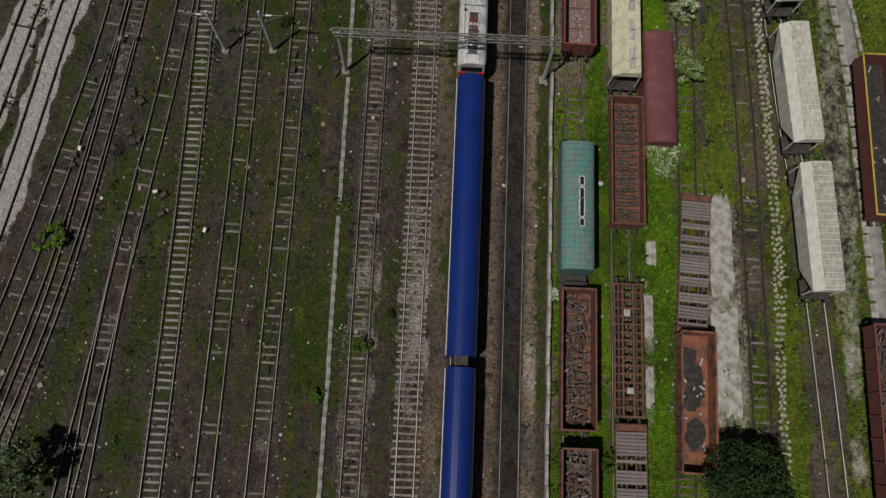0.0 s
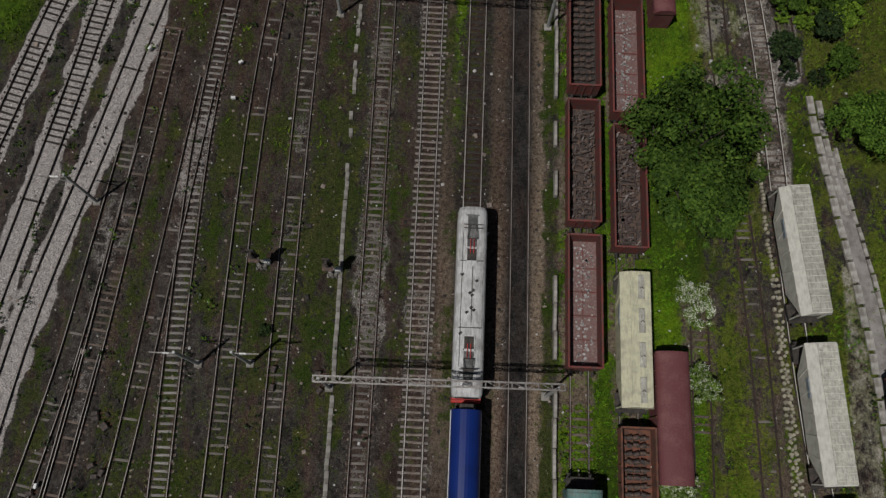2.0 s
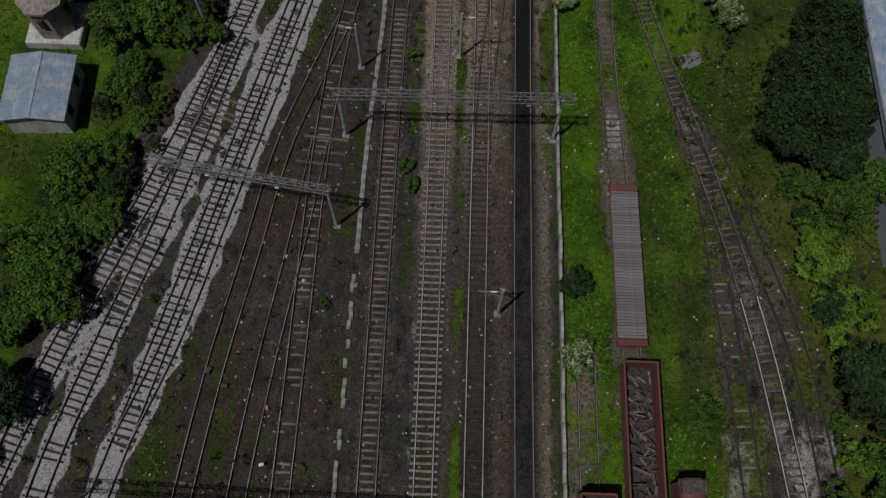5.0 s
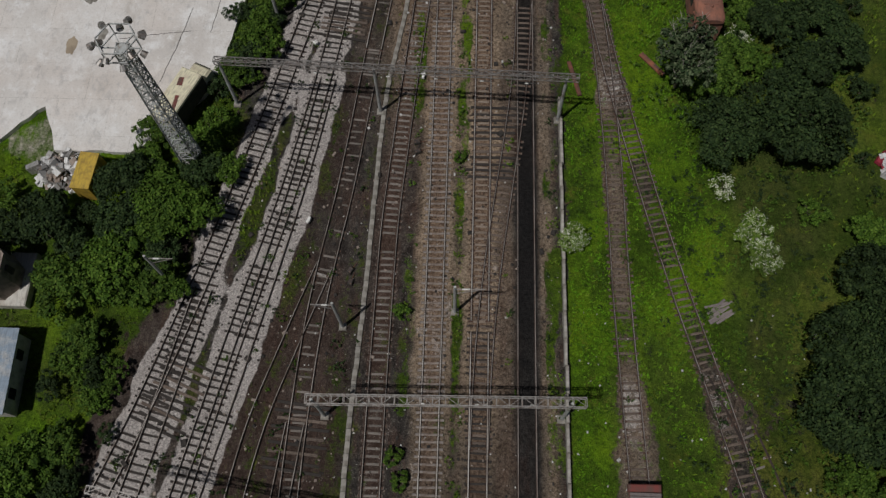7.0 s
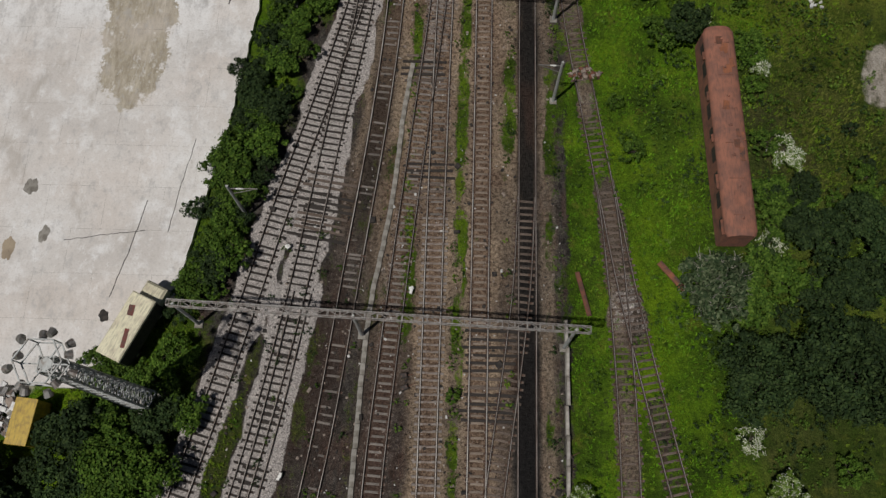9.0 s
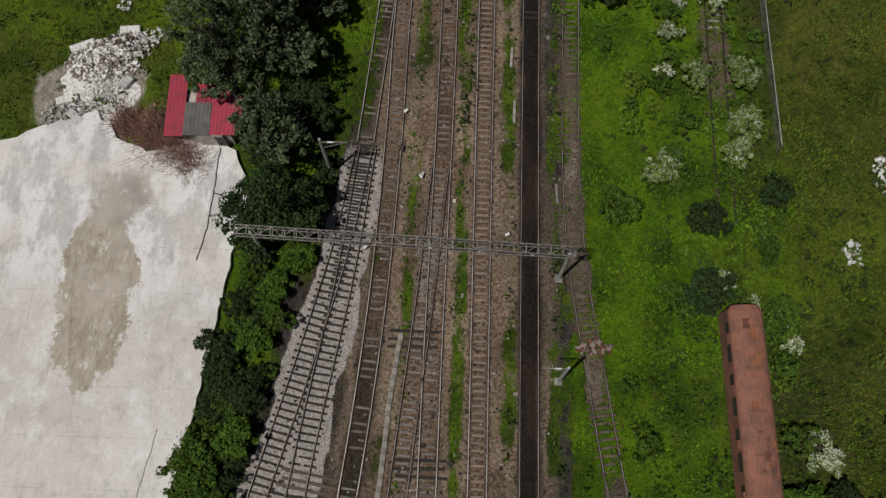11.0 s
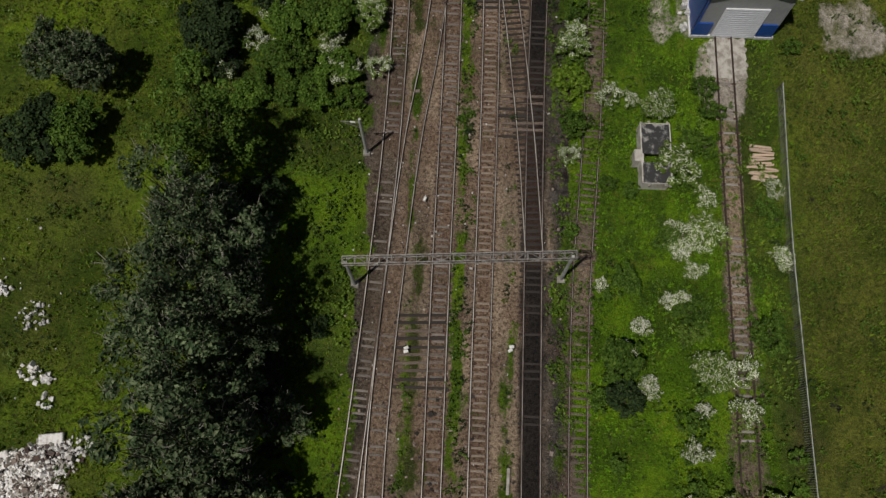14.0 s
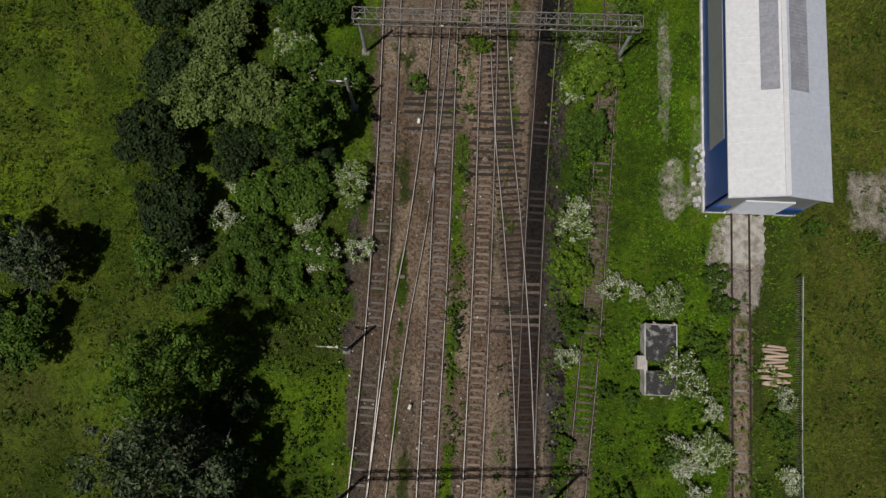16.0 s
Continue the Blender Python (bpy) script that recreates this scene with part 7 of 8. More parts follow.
heap("litter", 37.3, 173.5, 0.8, 1.4, 40, ["white_trim", "rubble"], 0.1, 0.35, 0.2, 5, "white litter lying in the meadow")
heap("rubble_heap", 24.2, 236.5, 1.0, 3.6, 60, ["rubble", "white_trim"], 0.2, 0.6, 0.3, 6, "white rubble beside the shed")
heap("rubble_heap", 42.5, 40.0, 1.5, 4.0, 40, ["rubble"], 0.2, 0.5, 0.2, 7, "white rubble in weeds")
heap("brush_pile", -26.4, 184.0, 2.6, 2.4, 200, ["twig"], 0.1, 0.3, 0.5, 8, "reddish dry brush pile")
heap("rubble_heap", 14.5, 164.6, 1.6, 0.8, 70, ["stonework", "rust"], 0.12, 0.4, 0.2, 9, "broken bricks and rusty scrap in grass")
for i, (lx_, ly_, lr_) in enumerate(((-36.2, 206.6, 1.0), (-32.9, 204.5, 1.6), (-32.4, 199.6, 1.2), (-30.6, 199.1, 0.7), (-30.6, 197.2, 0.8), (-36.4, 203.4, 0.8), (-38.5, 208.5, 1.3), (-27.2, 193.8, 1.3))):
    heap("litter", lx_, ly_, lr_, lr_ * 0.8, int(26 * lr_), ["rubble", "white_trim"], 0.08, 0.42, 0.15, 30 + i, "white rubble and litter lying in the meadow")
heap("litter", -36.0, 206.0, 8.0, 9.0, 26, ["white_trim", "rubble"], 0.06, 0.24, 0.06, 11, "white litter strewn over meadow")


def sand_patch(x, y, rx, ry, seed, label, mat="sand", top=0.12, z=0.45):
    """A low spread heap with a ragged outline on the yard."""
    r = random.Random(seed)
    n, rings = 40, 5
    ph = [r.uniform(0, 6.28) for _ in range(4)]
    edge = [1 + 0.16 * math.sin(2 * math.pi * i / n * 2 + ph[0]) + 0.1 * math.sin(2 * math.pi * i / n * 5 + ph[1]) + r.uniform(-0.06, 0.06) for i in range(n)]
    v = [(0, 0, top)]
    for k in range(1, rings + 1):
        f = k / rings
        for i in range(n):
            a = 2 * math.pi * i / n
            v.append((math.cos(a) * rx * edge[i] * f, math.sin(a) * ry * edge[i] * f, (top * (1 - f) + r.uniform(0, 0.04)) if k < rings else -0.01))
    fc = [(0, 1 + i, 1 + (i + 1) % n) for i in range(n)]
    for k in range(rings - 1):
        fc += [(1 + k * n + i, 1 + (k + 1) * n + i, 1 + (k + 1) * n + (i + 1) % n, 1 + k * n + (i + 1) % n) for i in range(n)]
    solid("sand_spill", Shape().add(v, fc), mat, label, "sand", "spills on the yard", m=pose(x, y, z), smooth=True)


sand_patch(-31.6, 187.6, 3.3, 3.6, 7, "white chalk powder spread below the rubble", "rubble", 0.14, 0.02)
sand_patch(-33.5, 147.0, 0.5, 0.8, 2, "small grey ash spot on the yard", "trough", 0.05)
sand_patch(-35.5, 151.5, 0.6, 0.9, 3, "small grey ash spot on the yard", "trough", 0.05)
sand_patch(-36.4, 145.6, 0.5, 1.3, 4, "small tan spill on the yard", "sand", 0.05)
sand_patch(-27.0, 139.8, 0.5, 0.5, 5, "dark stain of spilt ash on the yard", "coal", 0.04)


def twig_bush(x, y, rad, seed):
    r = random.Random(seed)
    s = Shape()
    for _ in range(420):
        a, e = r.uniform(0, 6.28), r.uniform(0.1, 1.3)
        l = rad * r.uniform(0.5, 1.1)
        bx, by = r.gauss(0, rad * 0.3), r.gauss(0, rad * 0.3)
        s.bar((bx, by, 0), (bx + math.cos(a) * math.cos(e) * l, by + math.sin(a) * math.cos(e) * l, math.sin(e) * l), 0.05, n=3, w2=0.015)
    return solid("dead_bush", s, "twig", "leafless reddish bush beside the tin shed", "bush", m=pose(x, y, 0))


twig_bush(-25.4, 183.4, 3.4, 1)
twig_bush(-21.6, 180.6, 2.3, 2)
twig_bush(-28.4, 184.4, 1.9, 3)
twig_bush(-23.4, 181.4, 2.4, 4)


def trackside_box(x, y, rz=0):
    t = thing("trackside_box", x, y, ground_z(x, y), "small white trackside box on a short post", "signal box", "trackside boxes", rz=rz)
    part("case", Shape().box(0, 0, 0.45, 0.4, 0.24, 0.28, chamfer=0.03), "lamp_white", t)
    part("post", Shape().bar((0, 0, -0.1), (0, 0, 0.3), 0.1), "galv", t)


def switch_motor(x, y, rz=0):
    t = thing("switch_machine", x, y, ground_z(x, y), "dark cast-iron switch machine beside the track", "switch machine", "switch machines", rz=rz)
    part("case", Shape().box(0, 0, 0.22, 0.6, 0.42, 0.32, chamfer=0.06), "black", t)
    part("lid", Shape().box(0, 0, 0.4, 0.5, 0.34, 0.06, chamfer=0.02), "scrap", t)
    part("rod", Shape().bar((0.25, 0, 0.12), (1.0, 0, 0.12), 0.05), "rust", t)


trackside_box(-28.8, 30.4, 87)
trackside_box(-21.8, 26.8, 22)
trackside_box(-17.2, 23.6, 75)
trackside_box(-25.2, 69.3, 60)
trackside_box(-16.7, 68.3, 38)
trackside_box(-12.2, 78.8, 16)
trackside_box(-17.0, 64.7, 1)
trackside_box(-0.9, 142.7, 77)
trackside_box(-10.7, 127.2, 77)
trackside_box(-11.9, 146.5, 22)
trackside_box(-11.8, 146.4, 47)
trackside_box(-0.9, 143.0, 19)
trackside_box(-10.8, 127.0, 66)
trackside_box(-0.6, 179.7, 87)
trackside_box(7.2, 174.3, 26)
trackside_box(-1.2, 202.4, 16)
trackside_box(-0.6, 179.8, 27)
trackside_box(7.5, 202.8, 34)
trackside_box(-5.2, 172.8, 46)
trackside_box(-2.3, 186.2, 49)
trackside_box(-1.2, 202.7, 27)
trackside_box(7.6, 203.1, 4)
trackside_box(-0.2, 216.0, 71)
trackside_box(-0.6, 240.4, 85)
switch_motor(-25.0, 35.8, 10)
switch_motor(-24.1, 35.1, 40)
switch_motor(-24.8, 32.1, 31)
switch_motor(-24.4, 31.3, 5)
switch_motor(-23.9, 31.6, 71)
switch_motor(-29.3, 29.8, 15)
switch_motor(-29.3, 28.9, 18)
switch_motor(-21.1, 26.6, 35)
switch_motor(-21.1, 24.9, 33)
switch_motor(7.0, 83.4, 88)
switch_motor(-16.1, 85.1, 0)
switch_motor(-17.6, 86.4, 70)
switch_motor(2.8, 100.0, 9)
switch_motor(2.8, 98.1, 39)
switch_motor(-20.0, 85.7, 65)
switch_motor(-6.6, 122.4, 56)
switch_motor(-6.5, 121.3, 74)
switch_motor(-1.2, 135.5, 10)
switch_motor(-1.1, 134.5, 25)
switch_motor(12.4, 129.3, 25)
switch_motor(2.7, 98.2, 50)
switch_motor(-11.0, 40.4, 73)
switch_motor(-7.3, 40.2, 4)
switch_motor(-7.1, 38.8, 55)
switch_motor(-11.0, 38.9, 85)
switch_motor(-25.1, 36.2, 9)
switch_motor(-24.3, 35.3, 46)
switch_motor(3.3, 185.8, 70)
switch_motor(3.0, 188.0, 80)
switch_motor(-2.5, 182.5, 70)


def beam_stack(x, y, rz, L, label, mat="planks", w=0.25):
    solid("timber_baulk", Shape().box(0, 0, 0.1, w, L, 0.2, chamfer=0.03), mat, label, "timber", "loose baulks", m=pose(x, y, 0, 0, 0, rz))


beam_stack(7.75, 186.5, -1, 2.4, "pale concrete baulk beside the track", "concrete")
beam_stack(7.45, 192.3, -2, 2.1, "pale concrete baulk beside the track", "concrete")
beam_stack(11.6, 178.4, 3, 1.9, "grey baulk lying in weeds", "planks")
beam_stack(13.9, 143.0, 14, 4.0, "rusty steel beam lying in grass", "rust", 0.4)
beam_stack(21.6, 144.8, 40, 3.2, "rusty steel beam lying in grass", "rust_orange", 0.5)

# long turnout timbers under the junctions
for bx, by, n, w, rz in ((5.9, 132, 12, 4.2, 0), (0.3, 151.5, 6, 4.0, 0), (-0.6, 163.5, 5, 4.0, 0), (0.2, 199.5, 10, 4.4, 2), (6.4, 236, 9, 4.6, 0), (8.3, 222.5, 7, 4.2, 0), (-21.8, 108, 10, 4.6, -22), (-27.6, 92, 10, 4.6, -24), (-10.3, 105, 9, 4.6, -6), (0.6, 240, 6, 4.6, 3), (-9.6, 147.5, 10, 5.0, -10)):
    tt = thing("turnout_timbers", bx, by, 0.03, "row of long dark turnout timbers", "sleepers", "turnout timbers", "structure", rz)
    mes = [Shape().box(0, 0, 0, w * f_, 0.25, 0.14, chamfer=0.02).mesh("sleeper", m_) for f_, m_ in ((1.0, "sleeper_dark"), (0.92, "sleeper_wood"), (1.06, "sleeper_dark"))]
    rr = random.Random(int(by))
    for i in range(n):
        part("sleeper", rr.choice(mes), None, tt).matrix_basis = pose(rr.uniform(-0.25, 0.25), i * 0.68 + rr.uniform(-0.06, 0.06), rr.uniform(-0.09, 0), 0, rr.uniform(-1.2, 1.2), rr.uniform(-2, 2))

# loose stones and rubbish over the yard
def strewn(name, n, x0, x1, y0, y1, smin, smax, mat, seed, label, keep=None):
    r = np.random.RandomState(seed)
    s = Shape()
    for _ in range(n):
        x, y = r.uniform(x0, x1), r.uniform(y0, y1)
        if keep and not keep(x, y):
            continue
        k = r.uniform(smin, smax) * (2 if r.rand() < 0.05 else 1)
        s.box(x, y, ground_z(x, y) + k * 0.2, k, k * r.uniform(0.5, 1), k * 0.6, Matrix.Rotation(r.uniform(0, 3), 4, "Z"), chamfer=k * 0.12)
    solid(name, s, mat, label, "stones", kind="stuff")


in_yard = lambda x, y: x < 12 and abs(x - 9.3) > 1.0 and x > np.interp(y, *zip(*[(b, a) for a, b in LINES["pale_far"]])) - 1
strewn("loose_stones", 2600, -38, 12, -5, 250, 0.05, 0.16, "rubble", 1, "pale stones strewn over the rail yard", in_yard)
strewn("loose_bricks", 3000, -38, 12, -5, 250, 0.06, 0.24, "stonework", 2, "brown stones and brick bits strewn over the yard", in_yard)
strewn("coal_lumps", 3000, -30, 12, -5, 200, 0.08, 0.3, "coal", 3, "black lumps strewn over the yard", in_yard)
strewn("loose_stones", 500, 13, 42, -5, 120, 0.06, 0.2, "rubble", 4, "pale stones between the stored wagons")


def gravel(n, x0, x1, y0, y1, smin, smax, mat, seed, label, keep):
    """Loose angular gravel, far too much to count."""
    r = np.random.RandomState(seed)
    x, y = r.uniform(x0, x1, n), r.uniform(y0, y1, n)
    i, j = np.clip(np.searchsorted(gy, y), 0, ny_ - 1), np.clip(np.searchsorted(gx, x), 0, nx_ - 1)
    ok = keep(x, y, i, j) & (wave(x, y, 2.2, 51) + 0.7 * wave(x, y, 9, 52) > r.uniform(-1.1, 1.0, n))
    x, y, z = x[ok], y[ok], height[i, j][ok]
    m = len(x)
    k = r.uniform(smin, smax, m)
    a = r.uniform(0, 6.28, m)
    ring = [np.stack([x + k * 0.5 * r.uniform(0.6, 1.1, m) * np.cos(a + q), y + k * 0.5 * r.uniform(0.6, 1.1, m) * np.sin(a + q), z - 0.01], -1) for q in (0, 1.57, 3.14, 4.71)]
    tip = np.stack([x + k * r.uniform(-0.15, 0.15, m), y + k * r.uniform(-0.15, 0.15, m), z + k * r.uniform(0.35, 0.6, m)], -1)
    v = np.stack(ring + [tip], 1).reshape(-1, 3)
    f = (np.arange(m)[:, None, None] * 5 + np.array([[0, 1, 4], [1, 2, 4], [2, 3, 4], [3, 0, 4]])[None]).reshape(-1, 3)
    me = bpy.data.meshes.new("gravel")
    me.from_pydata(v, [], f)
    me.materials.append(M[mat])
    tagged(new("gravel", me), label, "gravel", kind="stuff")


in_beds = lambda x, y, i, j: (x < 12) & (np.abs(x - 9.3) > 1.0) & (x > FAR_PALE[i, 0] - 1.5) & (soot[i, j] < 0.7)
gravel(46000, -40, 12, -5, 262, 0.05, 0.13, "gravel_pale", 1, "pale gravel scattered over the track beds", in_beds)
gravel(26000, -40, 12, -5, 262, 0.06, 0.16, "gravel_dark", 2, "dark cinders scattered over the track beds", in_beds)
gravel(9000, -45, 0, 5, 190, 0.06, 0.14, "gravel_dark", 3, "grey stones in the pale ballast", lambda x, y, i, j: pale[i, j] > 0.5)
gravel(20000, -45, 0, 5, 190, 0.06, 0.14, "gravel_pale", 4, "white stones in the pale ballast", lambda x, y, i, j: pale[i, j] > 0.35)


# ---- plants ----
def leaf_quads(c, nrm, size, r):
    """Folded leaf diamonds at c, facing nrm."""
    n = len(c)
    a = np.cross(nrm, r.normal(size=(n, 3)))
    a /= np.linalg.norm(a, axis=1)[:, None] + 1e-9
    b = np.cross(nrm, a)
    s = size[:, None]
    v = np.stack([c - a * s, c - b * s * 0.6 + nrm * s * 0.15, c + a * s, c + b * s * 0.6 + nrm * s * 0.15], 1).reshape(-1, 3)
    return v, np.arange(4 * n).reshape(n, 4)


def foliage(rad, hgt, base, leaf, count, clumps, seed, up=0.5):
    """Leaves gathered in uneven clumps over a crown of that radius."""
    r = np.random.RandomState(seed)
    th = r.uniform(0, 2 * np.pi, clumps)
    d = np.sqrt(r.uniform(0.0, 1, clumps)) * 0.78
    lob = 1 + 0.18 * np.sin(2 * th + r.uniform(0, 6)) + 0.14 * np.sin(3 * th + r.uniform(0, 6))
    cx, cy = np.cos(th) * d * rad * lob, np.sin(th) * d * rad * lob
    top = base + (hgt - base) * np.sqrt(np.clip(1 - d**2 * 1.1, 0.05, 1))
    cz = np.where(r.rand(clumps) < 0.75, top * r.uniform(0.82, 1.0, clumps), r.uniform(base * 0.7, 1, clumps) * top)
    cr = rad * r.uniform(0.11, 0.25, clumps) * (0.65 + 0.35 * (1 - d))
    k = r.randint(0, clumps, count)
    u = r.normal(size=(count, 3))
    u /= np.linalg.norm(u, axis=1)[:, None]
    q = r.uniform(0.55, 1.1, count)
    stray = r.rand(count) < 0.06
    q = np.where(stray, q * 1.35, q)
    c = np.stack([cx[k], cy[k], cz[k]], 1) + u * (cr[k] * q)[:, None] * [1, 1, 0.8]
    c[:, 2] = np.maximum(c[:, 2], 0.06)
    nrm = u + r.normal(size=(count, 3)) * 0.3 + [0, 0, up * 0.6]
    nrm /= np.linalg.norm(nrm, axis=1)[:, None]
    return c, nrm, leaf * r.uniform(0.6, 1.25, count), (cx, cy, cz)


def leaf_mesh(v, f, mat):
    me = bpy.data.meshes.new("foliage")
    me.from_pydata(v, [], f)
    me.materials.append(M[mat])
    return me


KINDS = {
    "tree": ("leaf_tree", 1.25, "broadleaf tree with a dense mid-green crown", "tree"),
    "dark": ("leaf_dark", 1.2, "tree with a dense dark green crown", "tree"),
    "tall": ("leaf_tree", 2.0, "tall broadleaf tree with a dense rounded crown", "tree"),
    "grey": ("leaf_grey", 1.95, "tall poplar with silver-green leaves and pale twigs", "tree"),
    "bush": ("leaf_bush", 0.95, "leafy green bush growing wild", "bush"),
    "bright": ("leaf_bright", 0.85, "yellow-green bush with fresh leaves", "bush"),
    "willow": ("leaf_willow", 1.25, "willow with soft light-green foliage", "tree"),
    "elder": ("leaf_elder", 0.9, "light green bush with soft leaves", "bush"),
    "white": ("leaf_elder", 0.95, "elder bush covered with white blossom", "bush"),
}
PROTO = {}


def proto(kind, size, variant):
    key = (kind, size, variant)
    if key in PROTO:
        return PROTO[key]
    mat, tall, label, cat = KINDS[kind]
    seed = 1000 + list(KINDS).index(kind) * 100 + int(size * 10) + variant * 7
    hgt = size * tall
    leaf = 0.2 if size > 6 else 0.17 if size > 3 else 0.135 if size > 1.5 else 0.095
    count = int(min(26000, 540 * size**1.95 + 400))
    clumps = int(22 + (26 if size > 3 else 18) * size)
    v, f, cs = [], [], None
    c, n, s, cs = foliage(size, hgt, hgt * 0.3, leaf, count, clumps, seed, 0.6 if kind != "grey" else 0.35)
    v, f = leaf_quads(c, n, s, np.random.RandomState(seed + 1))
    wood_part = Shape()
    r = random.Random(seed)
    trunk = max(0.05, size * 0.045)
    fork = hgt * 0.35
    wood_part.bar((0, 0, -0.3), (0, 0, fork), trunk * 2.2, n=8, w2=trunk * 1.6)
    for i in range(0, len(cs[0]), 2 if size > 3 else 3):
        if cs[2][i] < hgt * 0.5:
            continue
        mid = (cs[0][i] * 0.45 + r.uniform(-0.1, 0.1) * size, cs[1][i] * 0.45 + r.uniform(-0.1, 0.1) * size, fork + (cs[2][i] - fork) * 0.55)
        wood_part.bar((0, 0, fork * r.uniform(0.6, 1.0)), mid, trunk * 0.6, n=5, w2=trunk * 0.4)
        wood_part.bar(mid, (cs[0][i] * 0.7, cs[1][i] * 0.7, cs[2][i] * 0.95), trunk * 0.35, n=4, w2=trunk * 0.12)
    fl = None
    if kind == "white":
        rs = np.random.RandomState(seed + 5)
        m = int(150 * size + 40)
        pick = np.argsort(-(c[:, 2] / hgt + 1.1 * rs.rand(len(c))))[: m * 4]
        pick = rs.choice(pick, min(m, len(pick)), replace=False)
        k = 4
        cc = np.repeat(c[pick], k, 0) + rs.normal(size=(len(pick) * k, 3)) * [0.07, 0.07, 0.03] + [0, 0, 0.1]
        nn = rs.normal(size=cc.shape) * 0.25 + [0, 0, 1]
        nn /= np.linalg.norm(nn, axis=1)[:, None]
        fv, ff = leaf_quads(cc, nn, rs.uniform(0.028, 0.05, len(cc)), rs)
        fl = leaf_mesh(fv, ff, "petal")
    if kind == "grey":
        # bare twigs that reach out of the crown
        tw = Shape()
        for i in range(0, len(cs[0]), 3):
            base_ = Vector((cs[0][i], cs[1][i], cs[2][i]))
            out_ = Vector((base_.x, base_.y, 0.9 * size)).normalized()
            for _ in range(3):
                tip = base_ + (out_ + Vector((r.uniform(-0.7, 0.7), r.uniform(-0.7, 0.7), r.uniform(-0.1, 0.5)))).normalized() * size * r.uniform(0.2, 0.36)
                bend = base_.lerp(tip, 0.55) + Vector((r.uniform(-0.1, 0.1), r.uniform(-0.1, 0.1), 0.05)) * size * 0.3
                tw.bar(base_, bend, 0.05, n=3, w2=0.04).bar(bend, tip, 0.04, n=3, w2=0.018)
        fl = tw.mesh("brushwood", "twig_pale")
    PROTO[key] = (leaf_mesh(v, f, mat), wood_part.mesh("trunk", "bark"), fl)
    return PROTO[key]


plant_rng = random.Random(21)


def plant(kind, x, y, rad):
    size = min((0.8, 1.4, 2.2, 3.3, 4.6, 7.0), key=lambda s: abs(math.log(s / rad)))
    crown, trunk, bloom = proto(kind, size, plant_rng.randint(0, 1))
    label, cat = KINDS[kind][2:]
    if cat == "tree" and rad < 1.3:
        label, cat = "low dark green bush in weeds", "bush"
    t = thing(cat, x, y, ground_z(x, y), label, cat, "trees and bushes", rz=plant_rng.uniform(0, 360))
    t.scale = (rad / size,) * 3
    part("trunk", trunk, None, t)
    part("crown" if cat == "tree" else "foliage", crown, None, t)
    if bloom and kind == "grey":
        tagged(part("brushwood", bloom, None, t, "pale bare twigs"), kind="stuff")
    elif bloom:
        part("blossom", bloom, None, t, "flat white flower heads")


plant("grey", -28.4, 3.3, 2.6)
plant("dark", 27.8, 5.0, 4.0)
plant("bush", 17.4, 5.8, 1.2)
plant("bush", -6.6, 10.2, 0.8)
plant("bush", 12.6, 11.4, 0.7)
plant("bush", -3.2, 14.4, 0.9)
plant("dark", -1.0, 17.1, 0.5)
plant("white", 12.9, 19.4, 0.7)
plant("bright", -30.0, 22.3, 1.5)
plant("white", 21.9, 32.4, 2.2)
plant("white", 22.2, 31.4, 1.5)
plant("white", 24.0, 40.6, 2.1)
plant("white", 24.2, 40.9, 1.5)
plant("white", 24.6, 46.6, 1.6)
plant("dark", -12.0, 43.6, 0.7)
plant("white", 23.7, 48.4, 1.6)
plant("tree", 25.8, 55.2, 3.2)
plant("tree", 22.9, 59.4, 6.8)
plant("bush", 40.5, 64.2, 4.0)
plant("bright", 39.2, 76.1, 2.5)
plant("bush", 39.0, 78.2, 3.0)
plant("bush", -35.7, 78.4, 2.5)
plant("bush", 38.2, 80.2, 2.6)
plant("bush", -34.6, 82.4, 2.5)
plant("dark", -34.5, 83.1, 3.5)
plant("bush", 35.2, 83.7, 1.2)
plant("bush", 24.2, 84.1, 1.8)
plant("dark", 38.1, 85.8, 3.8)
plant("dark", 38.0, 87.4, 3.8)
plant("white", 13.4, 88.6, 1.8)
plant("bush", -35.0, 89.7, 3.0)
plant("bush", -31.8, 92.2, 3.5)
plant("bush", -8.3, 92.6, 0.6)
plant("bright", 38.0, 93.9, 2.5)
plant("bright", 35.9, 94.0, 2.4)
plant("bush", -32.8, 94.9, 3.2)
plant("dark", 13.5, 95.1, 1.8)
plant("bush", -35.9, 97.1, 2.5)
plant("bush", -32.7, 98.0, 2.6)
plant("bright", 35.1, 98.2, 3.0)
plant("bright", -30.7, 99.8, 2.2)
plant("bush", -29.8, 103.5, 1.8)
plant("bush", -32.1, 103.6, 3.4)
plant("bush", -1.3, 104.4, 1.0)
plant("bush", -1.9, 106.3, 1.0)
plant("bush", -1.7, 118.5, 1.0)
plant("tree", -30.9, 119.3, 3.2)
plant("bush", -21.9, 119.8, 2.0)
plant("bush", -27.2, 121.7, 3.6)
plant("dark", -33.9, 125.7, 3.3)
plant("dark", -37.4, 124.2, 2.6)
plant("dark", -31.0, 123.4, 2.4)
plant("tree", -38.6, 128.4, 1.8)
plant("dark", -26.8, 125.8, 3.0)
plant("bush", -24.3, 125.9, 2.6)
plant("white", 13.1, 125.6, 1.8)
plant("bush", -22.7, 127.1, 4.2)
plant("dark", -27.3, 129.5, 3.2)
plant("bush", -18.6, 131.6, 2.0)
plant("bush", -20.3, 133.0, 2.0)
plant("bush", 2.9, 133.9, 0.8)
